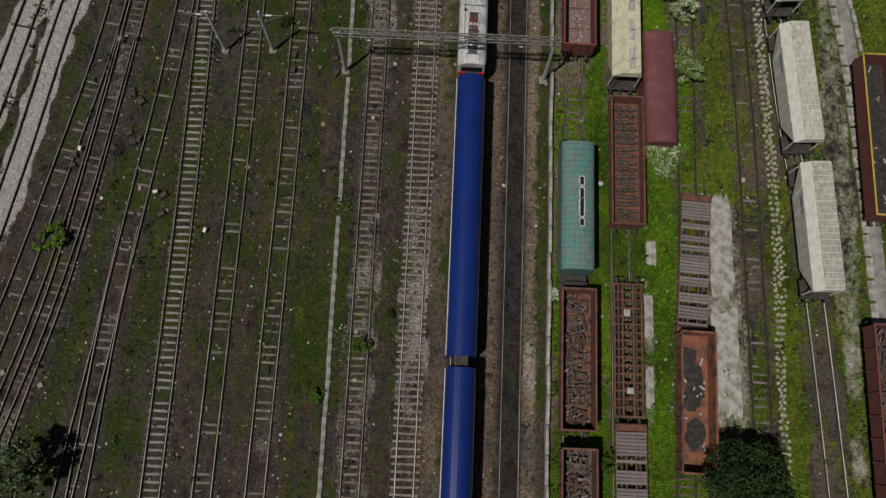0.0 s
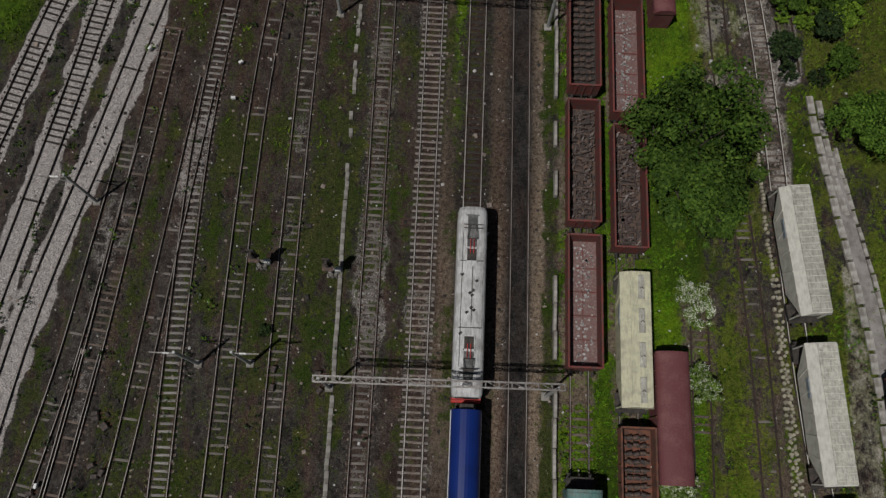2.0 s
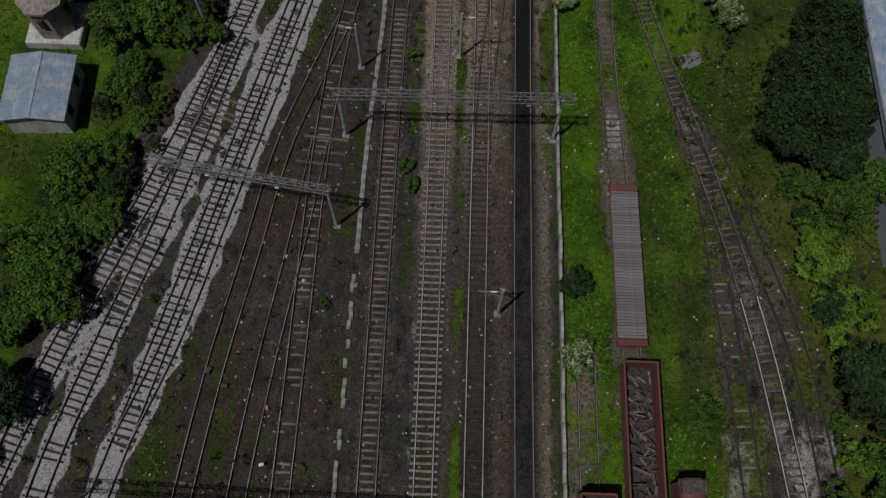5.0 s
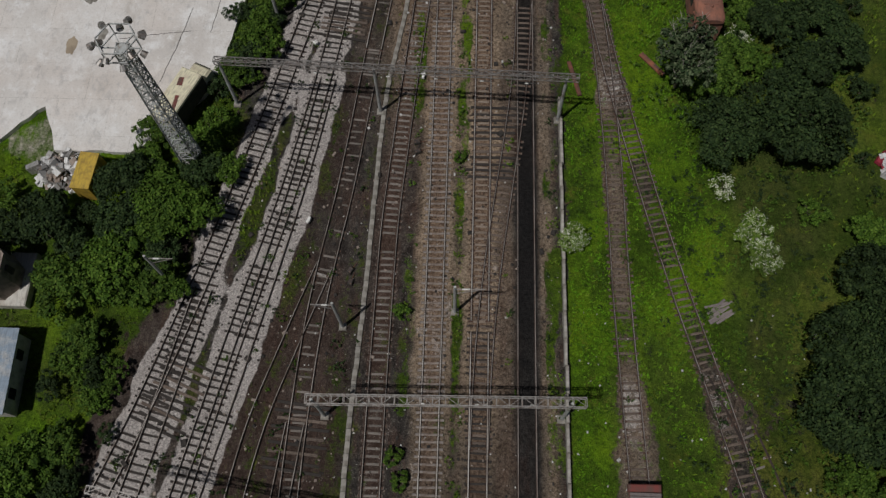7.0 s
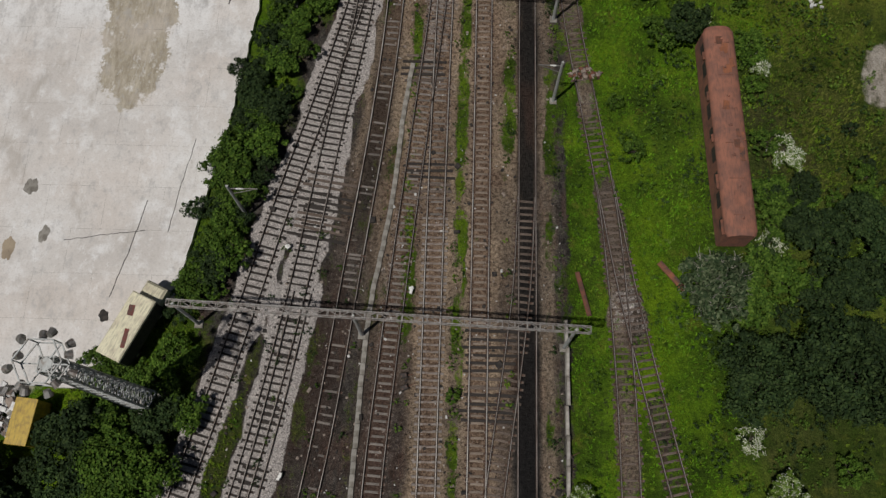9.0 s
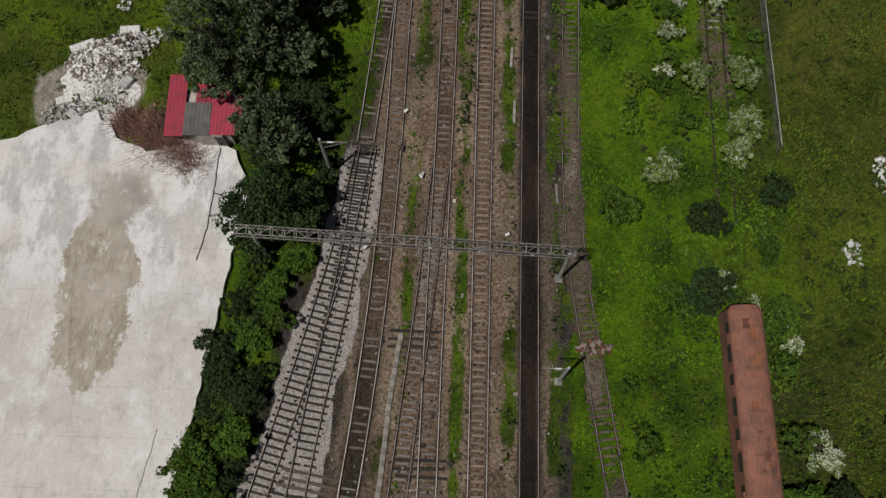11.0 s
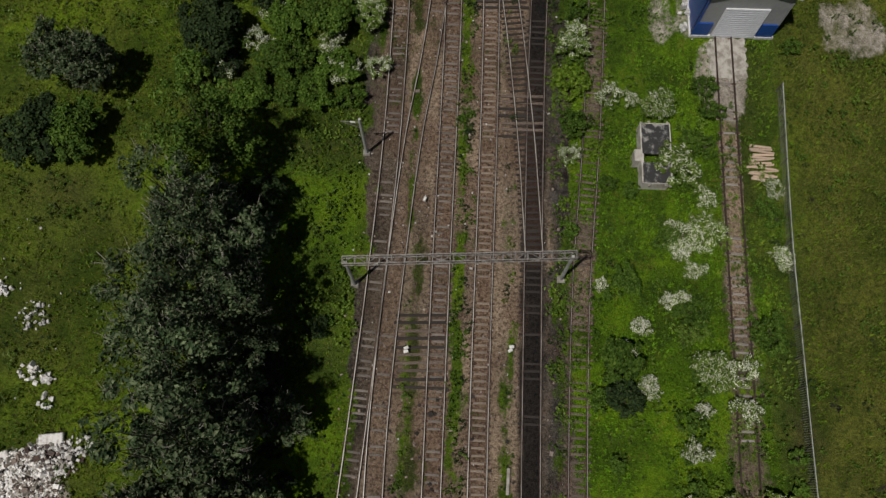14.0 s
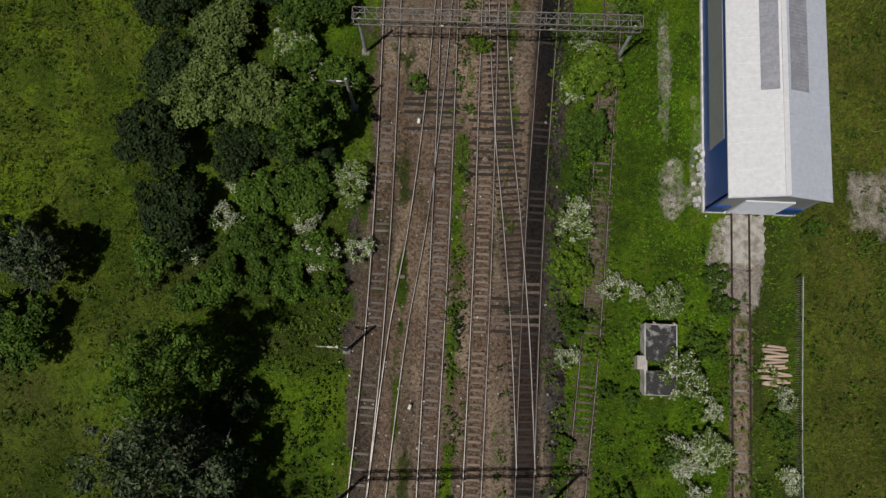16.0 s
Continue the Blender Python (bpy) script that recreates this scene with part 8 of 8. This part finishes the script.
plant("bush", -20.2, 136.6, 2.2)
plant("bush", -19.3, 142.5, 2.0)
plant("bush", -16.6, 145.4, 2.4)
plant("dark", -20.1, 149.6, 1.4)
plant("bush", -17.6, 153.8, 3.0)
plant("bush", -14.4, 155.8, 2.4)
plant("white", 32.6, 155.8, 1.6)
plant("bush", 18.5, 156.5, 1.7)
plant("bush", -15.6, 159.7, 2.0)
plant("bush", 17.2, 161.4, 1.1)
plant("dark", -18.0, 164.0, 1.2)
plant("bush", -14.1, 164.1, 2.2)
plant("bush", -12.5, 168.8, 2.0)
plant("dark", 24.0, 169.4, 2.6)
plant("dark", -13.0, 174.9, 4.8)
plant("dark", 24.5, 175.9, 2.2)
plant("bush", 16.8, 177.0, 2.2)
plant("dark", 30.7, 178.8, 1.8)
plant("white", 20.8, 180.7, 2.0)
plant("white", 27.6, 182.4, 1.8)
plant("white", 28.6, 185.2, 2.2)
plant("bush", 23.3, 185.6, 1.6)
plant("white", 24.5, 190.4, 1.8)
plant("white", 28.9, 190.5, 2.0)
plant("white", 22.4, 195.1, 1.4)
plant("white", 26.6, 198.4, 1.5)
plant("dark", 16.5, 199.2, 2.1)
plant("white", 18.8, 199.9, 1.2)
plant("white", 18.9, 200.2, 1.0)
plant("dark", 39.9, 200.4, 1.2)
plant("white", 23.9, 201.4, 2.1)
plant("white", 26.5, 201.6, 1.6)
plant("white", 24.2, 201.9, 1.8)
plant("bush", 16.6, 202.0, 2.6)
plant("bush", 29.0, 204.8, 2.0)
plant("bush", 22.7, 206.4, 1.8)
plant("bush", 17.1, 208.9, 1.8)
plant("bush", 12.5, 224.0, 1.4)
plant("bright", 12.5, 228.2, 1.6)
plant("white", 13.2, 232.6, 1.7)
plant("bush", 14.1, 240.5, 2.3)
plant("bush", -0.8, 243.7, 1.2)
plant("bright", 15.3, 245.3, 2.4)
plant("bright", 4.5, 247.6, 1.2)
plant("white", 13.6, 248.0, 1.8)
plant("bush", 17.5, 251.1, 1.6)


def thicket(n, x0, x1, y0, y1, kinds, rmin, rmax, seed, avoid=()):
    """Wild undergrowth filling a stretch of ground."""
    r = random.Random(seed)
    for _ in range(n):
        x, y, rad = r.uniform(x0, x1), r.uniform(y0, y1), r.uniform(rmin, rmax)
        if any(a - rad < x < b + rad and c - rad < y < d + rad for a, b, c, d in avoid):
            continue
        plant(r.choice(kinds), round(x, 1), round(y, 1), round(rad, 1))


def weed_clumps(n, x0, x1, y0, y1, kinds, rmin, rmax, seed):
    """Small leafy weeds, one mesh of stuff a kind."""
    r = random.Random(seed)
    got = {}
    for i in range(n):
        x, y, rad, kind = r.uniform(x0, x1), r.uniform(y0, y1), r.uniform(rmin, rmax), r.choice(kinds)
        c, nn, s, _ = foliage(rad, rad * 0.8, rad * 0.2, 0.075, int(120 * rad + 30), 7, seed * 100 + i)
        got.setdefault(kind, []).append((c + [x, y, ground_z(x, y)], nn, s))
    for kind, some in got.items():
        v, f = leaf_quads(np.concatenate([a for a, _, _ in some]), np.concatenate([b for _, b, _ in some]), np.concatenate([s for _, _, s in some]), np.random.RandomState(seed))
        tagged(new("weed_clumps", leaf_mesh(v, f, KINDS[kind][0])), "small leafy weeds between the tracks", "weeds", kind="stuff")


for kind_, dx_, dy_, dr_ in (
        ("dark", 27.2, 135.6, 3.9), ("dark", 33.2, 136.3, 5.0), ("dark", 30.2, 137.6, 2.4), ("dark", 36.6, 138.6, 2.8), ("grey", 23.7, 142.4, 3.5), ("tree", 26.6, 142.0, 2.8), ("tree", 28.4, 145.2, 2.2),
        ("bush", 31.1, 144.6, 2.5), ("dark", 33.6, 148.4, 3.2), ("bush", 30.3, 152.4, 2.2), ("dark", 36.3, 144.2, 3.0), ("dark", 37.8, 149.8, 2.8), ("dark", 39.6, 146.0, 3.0), ("bush", 39.0, 154.5, 1.6),
        ("white", 30.2, 147.8, 1.4), ("dark", 33.2, 152.6, 2.0), ("tree", 30.6, 157.4, 1.7), ("white", 32.3, 156.6, 1.7), ("bush", 30.0, 167.2, 2.0), ("bush", 30.2, 163.2, 1.6), ("white", 30.9, 165.4, 1.3),
        ("white", 26.9, 131.0, 1.5), ("white", 29.1, 126.4, 2.3), ("white", 29.9, 124.2, 2.0), ("bush", 34.6, 128.9, 1.6), ("bush", 38.8, 127.2, 2.0), ("dark", 33.6, 110.6, 4.6), ("dark", 35.6, 116.0, 4.4), ("dark", 39.0, 113.6, 3.6), ("dark", 37.2, 108.4, 3.6),
        ("dark", 38.8, 121.4, 4.2), ("bush", 36.4, 117.4, 2.6), ("white", 38.4, 115.0, 2.0), ("bright", 35.4, 100.8, 2.4), ("bush", 34.9, 105.4, 2.2), ("tree", 37.6, 103.2, 3.0), ("dark", 40.2, 112.2, 3.2),
        ("dark", 41.2, 118.2, 3.0), ("bush", 40.6, 125.4, 2.2), ("tree", 41.4, 105.4, 3.0), ("bush", 22.0, 168.6, 2.3)):
    plant(kind_, dx_, dy_, dr_)

SHED_ROOM = ((23.5, 33, 226, 270), (18.2, 22.2, 217, 224.5), (25.4, 28.6, 176, 262), (28.3, 31.6, 218, 223))
for kind_, dx_, dy_, dr_ in (
        ("grey", -16.1, 193.4, 5.6), ("grey", -18.2, 187.9, 4.3), ("grey", -12.7, 190.0, 3.6), ("grey", -16.6, 199.4, 5.2), ("grey", -18.6, 204.8, 4.8), ("grey", -14.4, 204.2, 4.2), ("grey", -18.6, 211.4, 4.6),
        ("grey", -14.8, 210.4, 3.6), ("grey", -10.2, 196.4, 2.4), ("dark", -12.6, 199.4, 3.2), ("dark", -14.4, 215.2, 2.6), ("grey", -13.2, 181.6, 3.7), ("dark", -10.6, 184.6, 2.6), ("dark", -11.6, 186.8, 2.4),
        ("tall", -18.0, 218.2, 4.2), ("bush", -17.0, 225.2, 2.2), ("white", -19.1, 228.3, 1.6), ("dark", -34.6, 220.2, 3.7), ("tree", -31.6, 220.8, 3.2), ("grey", -30.6, 226.4, 3.0), ("grey", -33.6, 227.4, 2.8),
        ("dark", -20.6, 231.0, 3.7), ("tree", -21.8, 227.4, 2.4), ("dark", -22.6, 237.0, 3.8), ("dark", -21.8, 243.6, 3.4), ("dark", -22.6, 250.2, 3.6), ("willow", -18.1, 241.4, 4.0), ("willow", -14.2, 241.0, 3.6),
        ("willow", -17.6, 247.4, 3.2), ("bush", -13.8, 233.4, 2.6), ("dark", -15.8, 236.0, 2.4), ("bush", -12.9, 229.1, 2.4), ("tall", -9.2, 238.7, 3.4), ("tree", -9.5, 233.7, 3.0), ("bush", -8.6, 228.6, 2.2),
        ("white", -11.7, 247.2, 2.4), ("white", -7.6, 243.8, 1.8), ("white", -6.0, 234.4, 2.3), ("white", -4.9, 228.8, 1.4), ("bush", -10.6, 225.8, 2.0), ("bush", -7.4, 225.6, 1.7), ("white", -9.6, 231.0, 1.6),
        ("dark", -11.6, 237.2, 2.2), ("tree", -10.0, 250.0, 3.2), ("dark", -14.2, 252.4, 3.4), ("tree", -19.0, 254.6, 3.6), ("dark", -9.4, 256.6, 3.2), ("dark", -12.2, 260.4, 3.4), ("willow", -16.6, 261.0, 3.6),
        ("white", 20.5, 225.6, 2.0), ("white", 21.9, 219.6, 2.5), ("white", 24.2, 213.8, 2.0), ("white", 24.4, 216.8, 1.3), ("bush", 25.4, 225.4, 1.5), ("bush", 24.8, 221.8, 1.4), ("bush", 25.0, 227.9, 1.5),
        ("bush", 23.4, 222.6, 1.2), ("bush", 18.0, 217.6, 1.0), ("white", 21.4, 212.6, 1.1), ("white", 30.6, 218.0, 1.2), ("white", 30.8, 211.6, 1.3), ("bush", 29.6, 216.4, 1.3), ("bush", 33.4, 232.4, 1.2)):
    plant(kind_, dx_, dy_, dr_)
thicket(64, -23, -7.0, 224, 264, ("bush", "tree", "dark", "tree", "bush", "white"), 1.0, 2.1, 1)
thicket(12, -12.5, -7.5, 185, 206, ("bush", "bush", "dark"), 0.7, 1.5, 2)
weed_clumps(170, -12.2, -5.8, 203, 224, ("bright", "elder", "bush"), 0.4, 0.9, 24)
thicket(34, 20.5, 31, 168, 216, ("bush", "elder", "tree", "white"), 0.8, 1.6, 9, SHED_ROOM)
thicket(44, 14.5, 31, 178, 228, ("bush", "bush", "white", "bright", "white"), 0.7, 1.6, 3, SHED_ROOM)
thicket(30, 29.5, 42, 141, 160, ("bush", "dark", "dark", "tree"), 0.9, 1.9, 4)
thicket(16, 35, 42, 100, 136, ("bush", "dark", "bush", "tree"), 0.7, 1.6, 5)
thicket(20, -34, -24, 96, 130, ("bush", "tree", "dark", "dark"), 1.0, 2.2, 6, ((-40.5, -33, 107, 124),))
hedge = random.Random(17)
for i in range(62):
    y_ = hedge.uniform(84, 136)
    edge_ = float(np.interp(y_, [y for _, y in LINES["pale_far"]], [x for x, _ in LINES["pale_far"]]))
    x_ = edge_ - 2.9 - hedge.uniform(0, 1) ** 1.4 * 7
    if not any(a - 1.6 < x_ < b + 1.6 and c - 1.6 < y_ < d + 1.6 for a, b, c, d in ((-40.5, -33, 107, 124), (-37, -29.5, 128, 134))):
        plant(hedge.choice(("bush", "tree", "dark", "tree", "bush")), round(x_, 1), round(y_, 1), round(hedge.uniform(1.2, 2.4), 1))
weed_clumps(130, 20, 40, 82, 135, ("dark", "dark", "bush"), 0.4, 1.1, 22)
weed_clumps(150, 21, 40, 100, 262, ("bush", "tree", "bush", "dark"), 0.3, 0.8, 18)
weed_clumps(60, 13.2, 21, 100, 165, ("bush", "tree", "bush"), 0.3, 0.8, 17)
weed_clumps(260, 20.5, 31, 172, 226, ("bush", "elder", "tree", "bush"), 0.5, 1.2, 25)
weed_clumps(120, 10.8, 13.0, 194, 258, ("bush", "elder", "tree", "bright"), 0.4, 1.0, 31)
for kind_, dx_, dy_, dr_ in (("white", 12.9, 231.6, 1.9), ("bright", 13.1, 227.6, 1.7), ("bush", 13.3, 223.6, 1.6), ("white", 12.7, 220.6, 1.2), ("bush", 13.5, 235.4, 1.5), ("bright", 13.8, 244.8, 2.4), ("bush", 13.9, 239.6, 2.5), ("white", 12.6, 243.4, 1.3), ("bush", 12.4, 213.6, 1.0)):
    plant(kind_, dx_, dy_, dr_)
weed_clumps(150, 13.0, 21, 196, 252, ("bush", "elder", "tree", "bush"), 0.4, 1.0, 26)
weed_clumps(160, 32.5, 42, 168, 258, ("bush", "tree", "elder"), 0.4, 1.1, 27)
weed_clumps(220, 24, 42, 96, 140, ("bush", "tree", "dark", "dark"), 0.4, 1.1, 28)
weed_clumps(330, 19.5, 42, 138, 182, ("bush", "tree", "dark", "elder"), 0.5, 1.3, 29)
weed_clumps(420, -44, -9, 186, 262, ("bush", "tree", "elder", "dark", "willow"), 0.4, 1.2, 19)
weed_clumps(120, 13.2, 40, 0, 100, ("bush", "tree", "dark"), 0.3, 0.7, 20)
for i in range(74):
    y_ = hedge.uniform(139, 183)
    lo_ = float(np.interp(y_, [139, 147, 159, 171, 179, 184], [-22.5, -19.6, -17.6, -16.3, -15.6, -16.5])) + 0.6
    hi_ = float(np.interp(y_, [y for _, y in LINES["pale_far"]], [x for x, _ in LINES["pale_far"]])) - 2.6
    rad_ = hedge.uniform(0.9, 1.9)
    if hi_ - lo_ > 1 and not (-26 < lo_ < -20 and y_ < 142):
        plant(hedge.choice(("bush", "dark", "dark", "tree", "dark")), round(hedge.uniform(lo_ + 0.3, hi_), 1), round(y_, 1), round(rad_, 1))
for i in range(27):
    y_ = 140.5 + 1.55 * i
    lo_ = float(np.interp(y_, [139, 147, 159, 171, 179, 184], [-22.5, -19.6, -17.6, -16.3, -15.6, -16.5]))
    plant(hedge.choice(("dark", "tree", "dark", "bush")), round(lo_ + hedge.uniform(0.9, 1.5), 1), round(y_, 1), round(hedge.uniform(1.2, 1.8), 1))
for y_ in range(18, 100, 9):
    for a_, b_ in (("pale_near", "pale_middle"), ("pale_middle", "pale_far")):
        xa_, xb_ = (float(np.interp(y_ + 4.5, [y for _, y in LINES[q]], [x for x, _ in LINES[q]])) for q in (a_, b_))
        weed_clumps(9, (xa_ + xb_) / 2 - 0.5, (xa_ + xb_) / 2 + 0.5, y_, y_ + 9, ("dark", "bush"), 0.25, 0.6, 300 + y_)
weed_clumps(32, 12.9, 13.4, -4, 100, ("bush", "bright"), 0.4, 0.8, 7)
weed_clumps(110, -32, -1.5, -6, 78, ("dark", "dark", "bush", "grey"), 0.25, 0.75, 11)
weed_clumps(170, -22, -5.5, 72, 150, ("dark", "dark", "bush"), 0.25, 0.6, 12)
weed_clumps(68, -1.8, -0.8, 110, 200, ("bush", "bright", "bush"), 0.25, 0.55, 13)
weed_clumps(150, 2.6, 4.0, 184, 255, ("bush", "dark", "bush"), 0.3, 0.7, 23)
weed_clumps(120, 2.6, 3.5, 100, 250, ("bush", "bright", "bush"), 0.25, 0.6, 14)
weed_clumps(80, 7.0, 7.8, 110, 255, ("bush", "bright", "dark"), 0.25, 0.6, 15)
weed_clumps(80, 10.8, 12.2, 110, 260, ("bush", "bright", "dark"), 0.3, 0.9, 16)
thicket(26, 33, 42, 66, 108, ("bush", "bright", "dark"), 1.0, 2.2, 8)


# ---- grass and weeds ----
def tufts(name, n, x0, x1, y0, y1, hmin, hmax, mat, seed, label, test, blades=4, wide=0.05):
    r = np.random.RandomState(seed)
    x, y = r.uniform(x0, x1, n), r.uniform(y0, y1, n)
    i, j = np.clip(np.searchsorted(gy, y), 0, ny_ - 1), np.clip(np.searchsorted(gx, x), 0, nx_ - 1)
    q = r.rand(n)
    clump = wave(x, y, 1.6, 31) * 0.6 + wave(x, y, 6.5, 32) * 0.7
    ok = (clump > q * 1.3 - 0.75) & test(x, y, grass[i, j], np.maximum(pale[i, j], dust[i, j]), lush[i, j], r.rand(n))
    x, y, z = x[ok], y[ok], height[i, j][ok]
    m = len(x)
    a = r.uniform(0, 2 * np.pi, (m, blades))
    h = r.uniform(hmin, hmax, (m, 1)) * r.uniform(0.6, 1.1, (m, blades))
    lean = r.uniform(0.3, 1.1, (m, blades)) * h
    bx, by = x[:, None] + r.normal(size=(m, blades)) * 0.05, y[:, None] + r.normal(size=(m, blades)) * 0.05
    px, py = -np.sin(a) * wide * h / hmax, np.cos(a) * wide * h / hmax
    zz = np.broadcast_to(z[:, None], (m, blades))
    v = np.stack([np.stack([bx - px, by - py, zz], -1), np.stack([bx + px, by + py, zz], -1), np.stack([bx + np.cos(a) * lean, by + np.sin(a) * lean, zz + h], -1)], 2).reshape(-1, 3)
    me = bpy.data.meshes.new(name)
    me.from_pydata(v, [], np.arange(len(v)).reshape(-1, 3))
    me.materials.append(M[mat])
    tagged(new(name, me), label, "grass", kind="stuff")


clear = lambda x, y: (y < 133) | (y > 183) | (x > np.interp(y, [133, 142, 160, 178, 183], [-40, -20.5, -17.6, -15.5, -15.5]))
tufts("meadow_grass", 80000, 12.8, 46, -10, 262, 0.12, 0.4, "grass", 1, "rough green meadow grass", lambda x, y, g, p, l, q: (g > 0.5) & (p < 0.4) & (q > 0.1) & ((q < 0.35) | (y < 80) | ((y > 145) & ((x > 29) | (q < 0.5)))), 4, 0.07)
tufts("meadow_grass", 60000, -46, -4, 60, 262, 0.12, 0.45, "grass", 2, "rough green grass beyond the tracks", lambda x, y, g, p, l, q: (g > 0.6) & (p < 0.4) & clear(x, y), 4, 0.07)
tufts("lush_grass", 100000, 12.8, 40, -10, 262, 0.1, 0.3, "grass_lush", 3, "lush bright green grass", lambda x, y, g, p, l, q: (l > 0.3) & (g > 0.55) & (q < l * 1.3), 4, 0.08)
tufts("yard_weeds", 60000, -40, 12.4, -10, 262, 0.06, 0.25, "grass_yard", 4, "thin weeds between the tracks", lambda x, y, g, p, l, q: (g > 0.34) & (p < 0.5) & (q < g * 0.9), 4, 0.06)
tufts("yard_weeds", 14000, -40, 12.4, -10, 262, 0.1, 0.3, "leaf_dark", 5, "dark green weeds between the tracks", lambda x, y, g, p, l, q: (g > 0.42) & (p < 0.4) & (q < 0.6), 5, 0.1)
tufts("dry_grass", 50000, 28, 48, 150, 262, 0.1, 0.35, "grass_dry", 6, "dry olive meadow grass", lambda x, y, g, p, l, q: (g > 0.5) & (p < 0.4) & (x > 31.5 + 2 * q), 4, 0.06)
tufts("dry_grass", 30000, -48, -14, 190, 262, 0.1, 0.35, "grass_dry", 7, "dry olive meadow grass with flowers", lambda x, y, g, p, l, q: (g > 0.5) & (p < 0.4) & clear(x, y) & (q < 0.6), 4, 0.06)
tufts("broad_weeds", 9000, 12.8, 34, -10, 262, 0.15, 0.4, "leaf_bush", 8, "broad leaved weeds in the grass", lambda x, y, g, p, l, q: (g > 0.6) & (p < 0.4) & (wave(x, y, 1.3, 71) > 0.25 + 0.5 * q), 5, 0.13)
tufts("broad_weeds", 9000, -46, -6, 70, 262, 0.15, 0.45, "leaf_bush", 9, "broad leaved weeds beyond the tracks", lambda x, y, g, p, l, q: (g > 0.6) & (p < 0.4) & clear(x, y) & (wave(x, y, 1.5, 72) > 0.25 + 0.5 * q), 5, 0.13)
tufts("yard_weeds", 20000, -40, 12.4, -10, 262, 0.08, 0.25, "grass_dry", 10, "yellowish weeds between the tracks", lambda x, y, g, p, l, q: (g > 0.4) & (p < 0.5) & (q < 0.6), 4, 0.07)


# ---- small things in the weeds ----
def board_pile(x, y, rz):
    t = thing("board_pile", x, y, ground_z(x, y), "loose heap of grey weathered boards in weeds", "board pile", rz=rz)
    r = random.Random(5)
    for i in range(9):
        o = part("board", Shape().box(0, 0, 0, r.uniform(1.5, 2.4), 0.2, 0.04), "planks", t)
        o.matrix_basis = pose(r.uniform(-0.3, 0.3), -0.7 + 0.17 * i, 0.08 + 0.045 * (i % 4), r.uniform(-4, 4), r.uniform(-5, 5), r.uniform(-16, 16))


board_pile(25.9, 119.5, 25)
